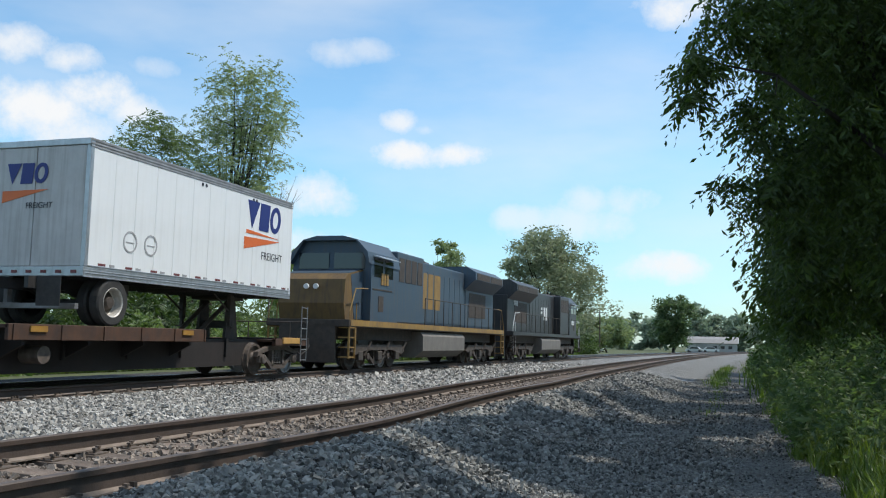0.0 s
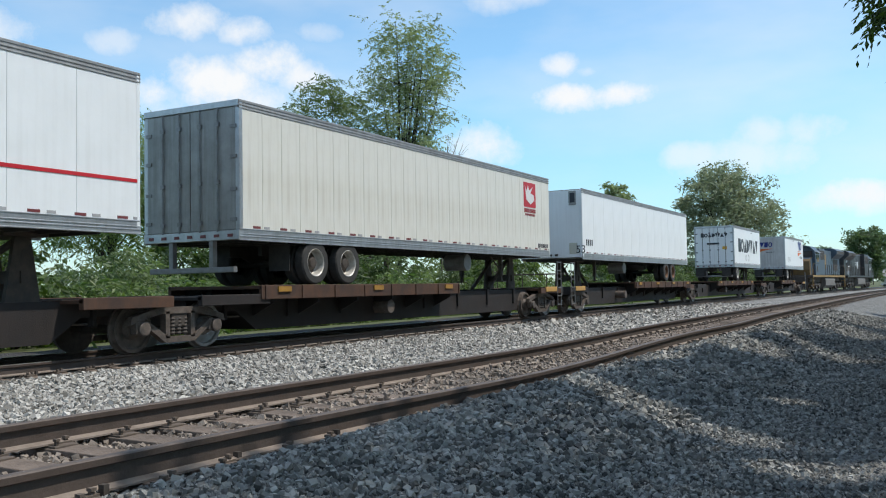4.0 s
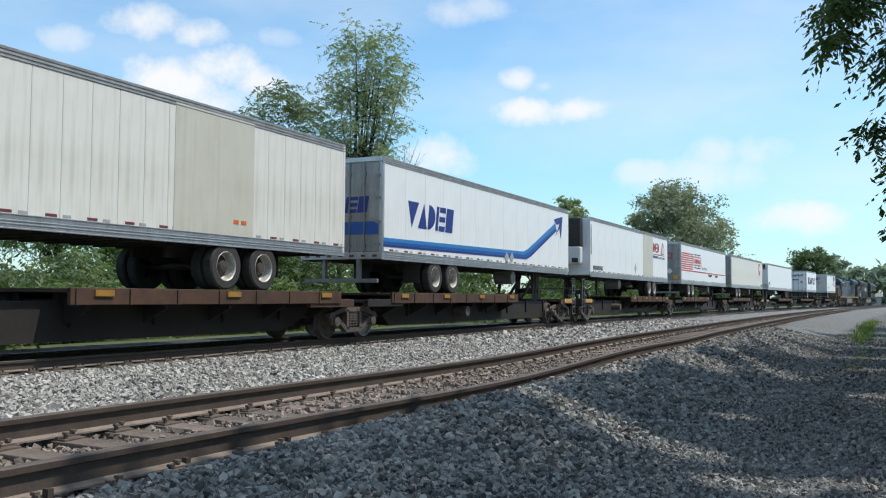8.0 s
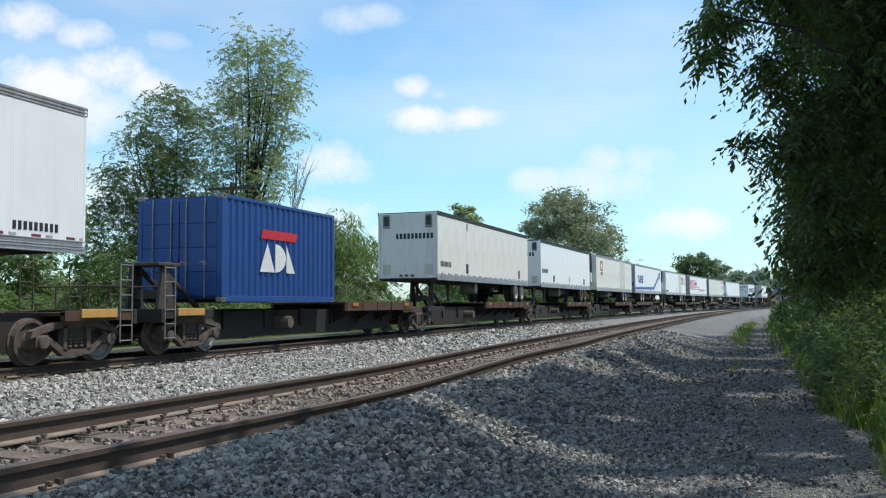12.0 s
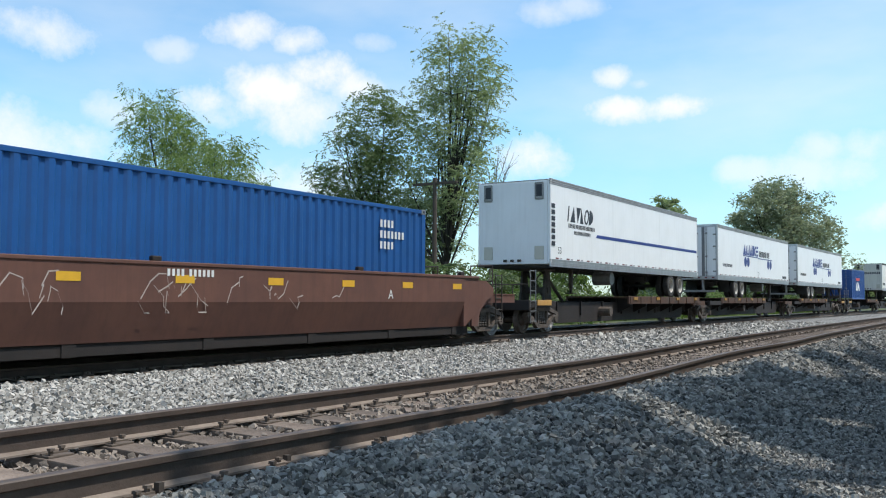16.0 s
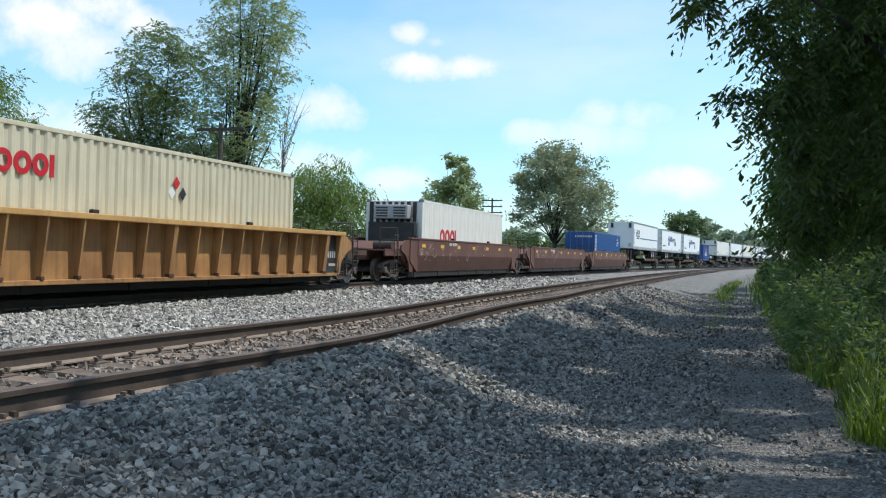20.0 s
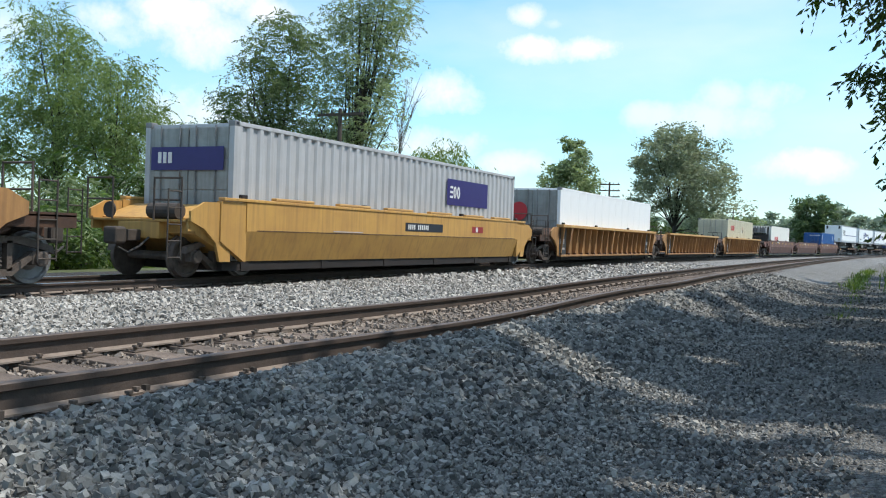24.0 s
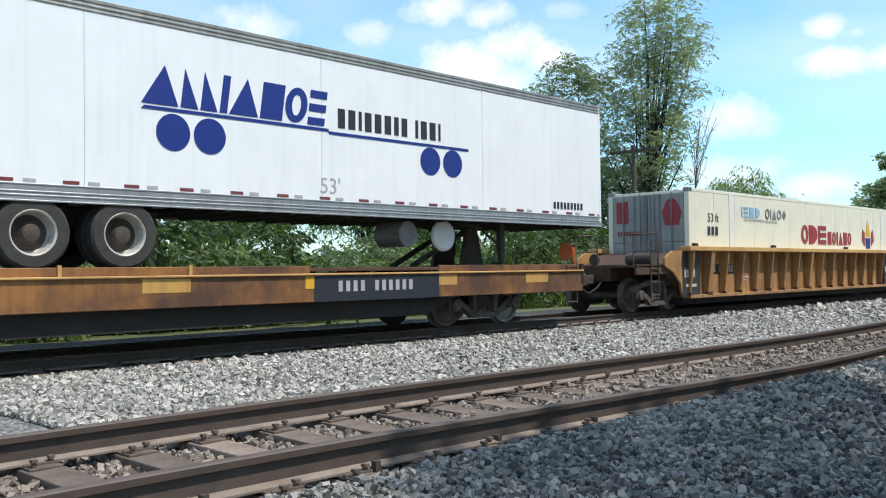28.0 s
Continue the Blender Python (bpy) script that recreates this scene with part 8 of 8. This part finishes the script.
def blades(name, label, n, xr, yr, height, mat, seed, edge=None, width=0.012, near=1.0):
    """Grass: bent two-piece blades as loose quads."""
    rng = np.random.default_rng(seed)
    y = yr[0] + (yr[1] - yr[0]) * rng.random(n) ** near
    x = xr[0] + (xr[1] - xr[0]) * rng.random(n)
    if edge:
        x = x + edge * (np.sin(y * 1.7) + 0.6 * np.sin(y * 4.3 + 1.0) + 0.4 * rng.normal(size=n))
    z = np.interp(x, [p[0] for p in PROFILE], [p[1] for p in PROFILE])
    x = x + np.maximum(0, y - BEND) ** 2 / (2 * RADIUS)
    h = height * np.exp(rng.normal(0, 0.35, n))
    a = rng.random(n) * 2 * np.pi
    d = np.stack([np.cos(a), np.sin(a), np.zeros(n)], 1)
    s = np.stack([-np.sin(a), np.cos(a), np.zeros(n)], 1) * (width * (0.7 + 0.6 * rng.random(n)))[:, None]
    p0 = np.stack([x, y, z - 0.06], 1)
    lean = (0.15 + 0.5 * rng.random(n))[:, None]
    p1 = p0 + d * h[:, None] * lean * 0.35 + np.array([0, 0, 1]) * h[:, None] * 0.62
    p2 = p0 + d * h[:, None] * lean + np.array([0, 0, 1]) * h[:, None]
    q1 = np.stack([p0 - s, p0 + s, p1 + s * 0.8, p1 - s * 0.8], 1)
    q2 = np.stack([p1 - s * 0.8, p1 + s * 0.8, p2 + s * 0.1, p2 - s * 0.1], 1)
    ob = quads(name, np.concatenate([q1, q2]), mat)
    return tagged(ob, label, "grass", kind="stuff")


blades("grass", "bright green grass beside the path", 17000, (5.7, 7.0), (8.6, 14.5), 0.22, "grass", 41, near=1.0, width=0.008, edge=0.1)
blades("grass", "bright green grass beside the path", 9000, (5.5, 6.8), (12.0, 24.0), 0.22, "grass", 45, width=0.01, edge=0.12)
blades("grass", "low grass tufts between the wheel ruts", 500, (4.15, 4.4), (19.5, 34.0), 0.09, "grass", 42, width=0.012, edge=0.1)
blades("grass", "low grass tufts between the wheel ruts", 1500, (3.9, 4.4), (33.0, 62.0), 0.16, "grass", 46, width=0.014, edge=0.12)
blades("grass", "long grass behind the train", 9000, (-22.0, -14.8), (4.0, 110.0), 0.3, "grass", 43, near=1.2, width=0.022)
blades("grass", "long grass along the far path edge", 6000, (5.4, 8.0), (24.0, 90.0), 0.35, "grass", 44, width=0.02, edge=0.25)


def weeds(n, xr, yr, hr, seed, mat="weed", size=0.11):
    """Tall leafy weeds along the path, one mass of stems and leaves."""
    rng = np.random.default_rng(seed)
    crowns = []
    for _ in range(n):
        y = rng.uniform(*yr)
        x = rng.uniform(*xr)
        h = rng.uniform(*hr) * (0.55 + 0.45 * (x - xr[0]) / (xr[1] - xr[0]))
        x += shift(y)
        crowns.append((x, y, ground_z(x, y) + h * 0.5, 0.3, 0.32, h * 0.52))
    q, cent = leaf_cloud(rng, crowns, n * 130, size, 0.15, 0.9, 0.2)
    ob = quads("weeds", q, mat)
    return tagged(ob, "tall leafy weeds crowding the edge of the path", "weeds", kind="stuff")


weeds(95, (5.95, 7.8), (6.5, 12), (0.7, 1.9), 51, "weedshade", size=0.075)
weeds(190, (5.45, 7.6), (12, 30), (0.7, 1.9), 55, "weedshade", size=0.085)
weeds(170, (-17.5, -14.2), (4, 75), (0.7, 1.7), 54, "leafD", 0.15)
weeds(110, (5.5, 8.2), (26, 70), (1.0, 2.4), 52, "weedshade", size=0.16)
weeds(120, (7.0, 10.0), (6.0, 30), (1.4, 2.8), 53, "leafD", 0.13)

# trees over the path
walnut = "leafy walnut tree overhanging the service path"
# crowns above the view are unseen, set to cast the path's shade
near_trees = [
    ((7.3, 13.6), [(6.3, 13.6, 6.6, 1.3, 2.0, 1.3), (6.3, 13.2, 8.4, 2.0, 2.6, 2.0), (6.0, 12.6, 10.8, 2.4, 2.8, 2.2), (8.0, 13, 10.0, 2.6, 3.0, 2.4), (8.2, 12.4, 7.0, 1.8, 2.4, 2.0)], 92000, 0.085,
     [(4.36, 12.6, 4.1, 0.2, 0.45, 0.26), (4.3, 12.6, 3.68, 0.09, 0.2, 0.22), (4.8, 12.8, 4.7, 0.4, 0.7, 0.45), (5.02, 13.0, 3.45, 0.34, 0.7, 0.42), (4.76, 13.0, 2.74, 0.2, 0.45, 0.14), (5.18, 13.0, 2.72, 0.34, 0.7, 0.34),
      (5.38, 13.2, 2.18, 0.24, 0.5, 0.18), (5.6, 13.4, 4.5, 0.7, 1.1, 0.75), (5.85, 13.5, 3.15, 0.6, 1.1, 0.75), (6.65, 13.4, 4.0, 0.85, 1.3, 1.15), (6.4, 13.4, 2.2, 0.7, 1.2, 0.75), (7.6, 13.4, 4.4, 1.1, 1.4, 1.4), (7.3, 13.2, 2.3, 0.95, 1.2, 1.05), (5.75, 13.6, 5.4, 0.8, 1.1, 0.7), (6.9, 14.2, 5.2, 1.2, 1.2, 0.8)]),
    ((8.9, 9.6), [(7.2, 9.6, 6.8, 1.5, 2.0, 1.5), (6.7, 9.2, 9.6, 2.2, 2.4, 2.2), (7.4, 9.4, 12.4, 2.4, 2.6, 2.2), (8.8, 9.0, 8.4, 2.4, 2.6, 2.4)], 48000, 0.1,
     [(8.3, 9.6, 4.2, 1.3, 1.6, 1.5), (8.8, 9.8, 2.6, 1.2, 1.5, 1.4), (7.5, 9.8, 3.4, 0.7, 1.0, 0.9)]),
    ((7.8, 18.5), [(6.1, 17.8, 5.8, 1.0, 2.0, 1.2), (6.8, 18.0, 7.6, 1.7, 2.8, 2.0), (5.9, 17.5, 10.4, 2.3, 2.8, 2.3), (8.0, 17.5, 10.2, 2.6, 3.0, 2.6)], 60000, 0.112,
     [(6.1, 17.8, 3.6, 0.9, 1.6, 1.0), (6.0, 18.2, 2.3, 0.7, 1.6, 0.8), (7.3, 18.0, 4.6, 1.3, 1.8, 1.5), (7.4, 18.0, 2.4, 1.2, 1.8, 1.4), (8.6, 18.2, 4.0, 1.2, 1.8, 1.6)]),
    ((8.2, 24.5), [(6.6, 24, 7.0, 2.2, 3.0, 2.4), (8.0, 23.5, 10.0, 2.8, 3.4, 2.8)], 26000, 0.17,
     [(6.3, 24.4, 3.6, 0.9, 2.2, 1.6), (6.0, 24.6, 2.2, 0.6, 2.0, 1.2), (7.6, 24.0, 3.4, 1.2, 2.4, 2.0)]),
    ((8.8, 31.5), [(7.2, 31, 7.2, 2.4, 3.4, 2.6), (8.6, 30, 10.4, 2.8, 3.4, 2.8)], 20000, 0.2,
     [(6.6, 31.5, 3.2, 0.9, 2.6, 2.0), (8.0, 31.0, 3.6, 1.4, 2.8, 2.4)]),
    ((9.0, 39.0), [(6.8, 39, 7.6, 1.9, 2.5, 2.0), (7.4, 39, 4.0, 1.7, 3.6, 2.6), (8.4, 39, 8.0, 2.8, 4.0, 3.2)], 19000, 0.24, ()),
    ((10.2, 49.0), [(7.8, 47.5, 7.6, 2.0, 3.0, 2.0), (8.6, 49, 3.6, 2.2, 4.4, 2.8), (9.8, 49, 7.4, 3.0, 4.4, 3.2)], 18000, 0.28, ()),
    ((12.0, 61.0), [(9.0, 60, 8.0, 2.4, 3.5, 2.2), (10.6, 61, 3.8, 2.8, 5.0, 3.0), (11.6, 62, 7.4, 3.4, 5.0, 3.2)], 13000, 0.32, ()),
    ((15.0, 76.0), [(13.0, 76, 4.0, 3.4, 6.0, 3.4), (14.5, 76, 8.0, 3.8, 6.0, 3.4)], 12000, 0.38, ()),
    ((19.0, 95.0), [(17.5, 95, 4.4, 4.0, 7.0, 3.8), (19, 96, 8.2, 4.4, 7.0, 3.6)], 11000, 0.45, ()),
    ((11.5, 14.0), [(11.5, 14, 5.0, 2.6, 3.4, 3.4), (11.5, 14, 9.5, 3.0, 3.4, 3.2)], 14000, 0.2, ()),
    ((12.0, 21.0), [(12, 21, 5.0, 2.8, 3.8, 3.6), (12, 21, 9.5, 3.0, 3.6, 3.2)], 12000, 0.22, ()),
    ((12.5, 29.0), [(12.5, 29, 5.0, 3.0, 4.2, 3.8), (12.5, 29, 9.5, 3.2, 4.0, 3.2)], 10000, 0.26, ()),
    ((12.0, 7.0), [(12, 7, 5.0, 2.6, 3.0, 3.4), (12, 7, 9.5, 3.0, 3.2, 3.2)], 9000, 0.22, ()),
]
for i, ((x, y), crowns, n, sz, low) in enumerate(near_trees):
    tree(walnut if i < 6 else "leafy tree in the row beside the line", (x, y, ground_z(x, y)), crowns, n, sz, "leafD", 60 + i, 0.11 if i < 5 else 0.16, 0.5, 0.35, 14, 0.55, 0.25, "trees beside the path", narrow=0.36, row=True, spray=sz * 3.2 if i < 7 else 0.0, low=low)


# ---- distance ----
def woods(label, specs, n, size, mat, seed):
    rng = np.random.default_rng(seed)
    q, _ = leaf_cloud(rng, specs, n, size, 0.0, 1.2, 0.1)
    return tagged(quads("far_woods", q, mat), label, "woods", kind="stuff")


rw = random.Random(9)
# the haze over these woods is in their leaf colour only
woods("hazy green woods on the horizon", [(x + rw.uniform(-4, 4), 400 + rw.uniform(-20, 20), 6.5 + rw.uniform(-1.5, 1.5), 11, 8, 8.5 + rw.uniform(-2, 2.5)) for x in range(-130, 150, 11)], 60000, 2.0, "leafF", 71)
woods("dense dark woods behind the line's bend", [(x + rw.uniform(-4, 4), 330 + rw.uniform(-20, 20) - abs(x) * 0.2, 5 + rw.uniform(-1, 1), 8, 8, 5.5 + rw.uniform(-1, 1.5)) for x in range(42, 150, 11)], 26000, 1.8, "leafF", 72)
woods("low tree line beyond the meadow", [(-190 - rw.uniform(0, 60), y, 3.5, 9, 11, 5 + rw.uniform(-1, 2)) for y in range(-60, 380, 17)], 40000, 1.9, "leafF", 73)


def barn(x0, x1, y0, y1, z):
    b = thing("barn", "long low grey barn with an arched pale gable", "barn")
    bm = bmesh.new()
    box(bm, x0, x1, y0, y1, z - 0.3, z + 2.6)
    part("wall", bm, "barn", b)
    bm = bmesh.new()
    ym = (y0 + y1) / 2
    prism(bm, [(y0 - 0.4, z + 2.5), (y0 + 1.2, z + 3.6), (ym, z + 4.3), (y1 - 1.2, z + 3.6), (y1 + 0.4, z + 2.5)], 0, x0 - 0.3, x1 + 0.3)
    part("roof", bm, "barnroof", b)
    bm = bmesh.new()
    prism(bm, [(y0 + 0.3, z + 2.5), (y0 + 1.4, z + 3.4), (ym, z + 4.1), (y1 - 1.4, z + 3.4), (y1 - 0.3, z + 2.5)], 0, x1 + 0.3, x1 + 0.36)
    part("gable", bm, "whitemark", b)
    bm = bmesh.new()
    box(bm, x0 + 2.0, x0 + 5.0, y0 - 0.06, y0, z - 0.2, z + 2.3)
    part("door", bm, "greydoor", b)
    for k in range(3):
        bm = bmesh.new()
        box(bm, x0 + 6.5 + k * 2.0, x0 + 7.5 + k * 2.0, y0 - 0.05, y0, z + 1.0, z + 1.8)
        part("window", bm, "glass", b)


barn(-7.0, 5.8, 258, 266, ground_z(-4, 260))


def parked_car(x, y, turn, label, paint):
    c = thing("parked_car", label, "car", "parked cars")
    c.matrix_basis = pose(x, y, ground_z(x, y) - 0.05, 0, 0, turn)
    bm = bmesh.new()
    prism(bm, [(-2.2, 0.35), (-2.25, 0.85), (-1.5, 0.95), (-0.9, 1.42), (0.9, 1.42), (1.6, 0.98), (2.25, 0.85), (2.25, 0.35)], 0, -0.85, 0.85)
    part("body", bm, paint, c)
    for s in (-1, 1):
        bm = bmesh.new()
        x0, x1 = sorted((s * 0.85, s * 0.86))
        prism(bm, [(-1.3, 0.98), (-0.82, 1.36), (0.82, 1.36), (1.35, 0.98)], 0, x0, x1)
        part("side_window", bm, "glass", c)
        for yy in (-1.4, 1.4):
            bm = bmesh.new()
            lathe(bm, [(s * 0.66, 0.2), (s * 0.66, 0.32), (s * 0.87, 0.32), (s * 0.87, 0.2)], 14, 0, (0, yy, 0.32))
            part("wheel", bm, "rubber", c)


parked_car(-5.0, 250, 80, "silver car parked before the barn", "carpaint")
parked_car(-1.0, 251, 95, "white car parked before the barn", "whitemark")
parked_car(-26, 215, 70, "white car parked at the field's edge", "whitemark")


def utility_pole(x, y, top, arms, label):
    p = thing("utility_pole", label, "pole", "utility poles")
    p.location = (x, y, ground_z(x, y))
    h = top - ground_z(x, y)
    bm = bmesh.new()
    tube(bm, (0, 0, -0.4), (0, 0, h), 0.15, 0.1, 10)
    part("post", bm, "wood", p)
    for k in range(arms):
        bm = bmesh.new()
        box(bm, -1.3, 1.3, -0.06, 0.06, h - 0.35 - k * 0.75, h - 0.22 - k * 0.75)
        arm = part("crossarm", bm, "wood", p)
        for xx in (-1.1, -0.5, 0.5, 1.1):
            bm = bmesh.new()
            tube(bm, (xx, 0, h - 0.22 - k * 0.75), (xx, 0, h - 0.05 - k * 0.75), 0.04, 0.03, 6)
            part("insulator", bm, "glass", arm)


utility_pole(-19.3, 40.0, 6.9, 1, "weathered utility pole with one crossarm among the trees")
utility_pole(-25.0, 110, 8.0, 3, "weathered utility pole with three crossarms")
utility_pole(-20.2, 180, 8.0, 2, "weathered utility pole near the field")


# ---- what moves ----
def motions():
    for ob, u in TRAIN:
        rows = []
        for t in range(0, 29):
            rows.append((t, on_train(u + travelled(t))))
        walk(ob, rows)


motions()
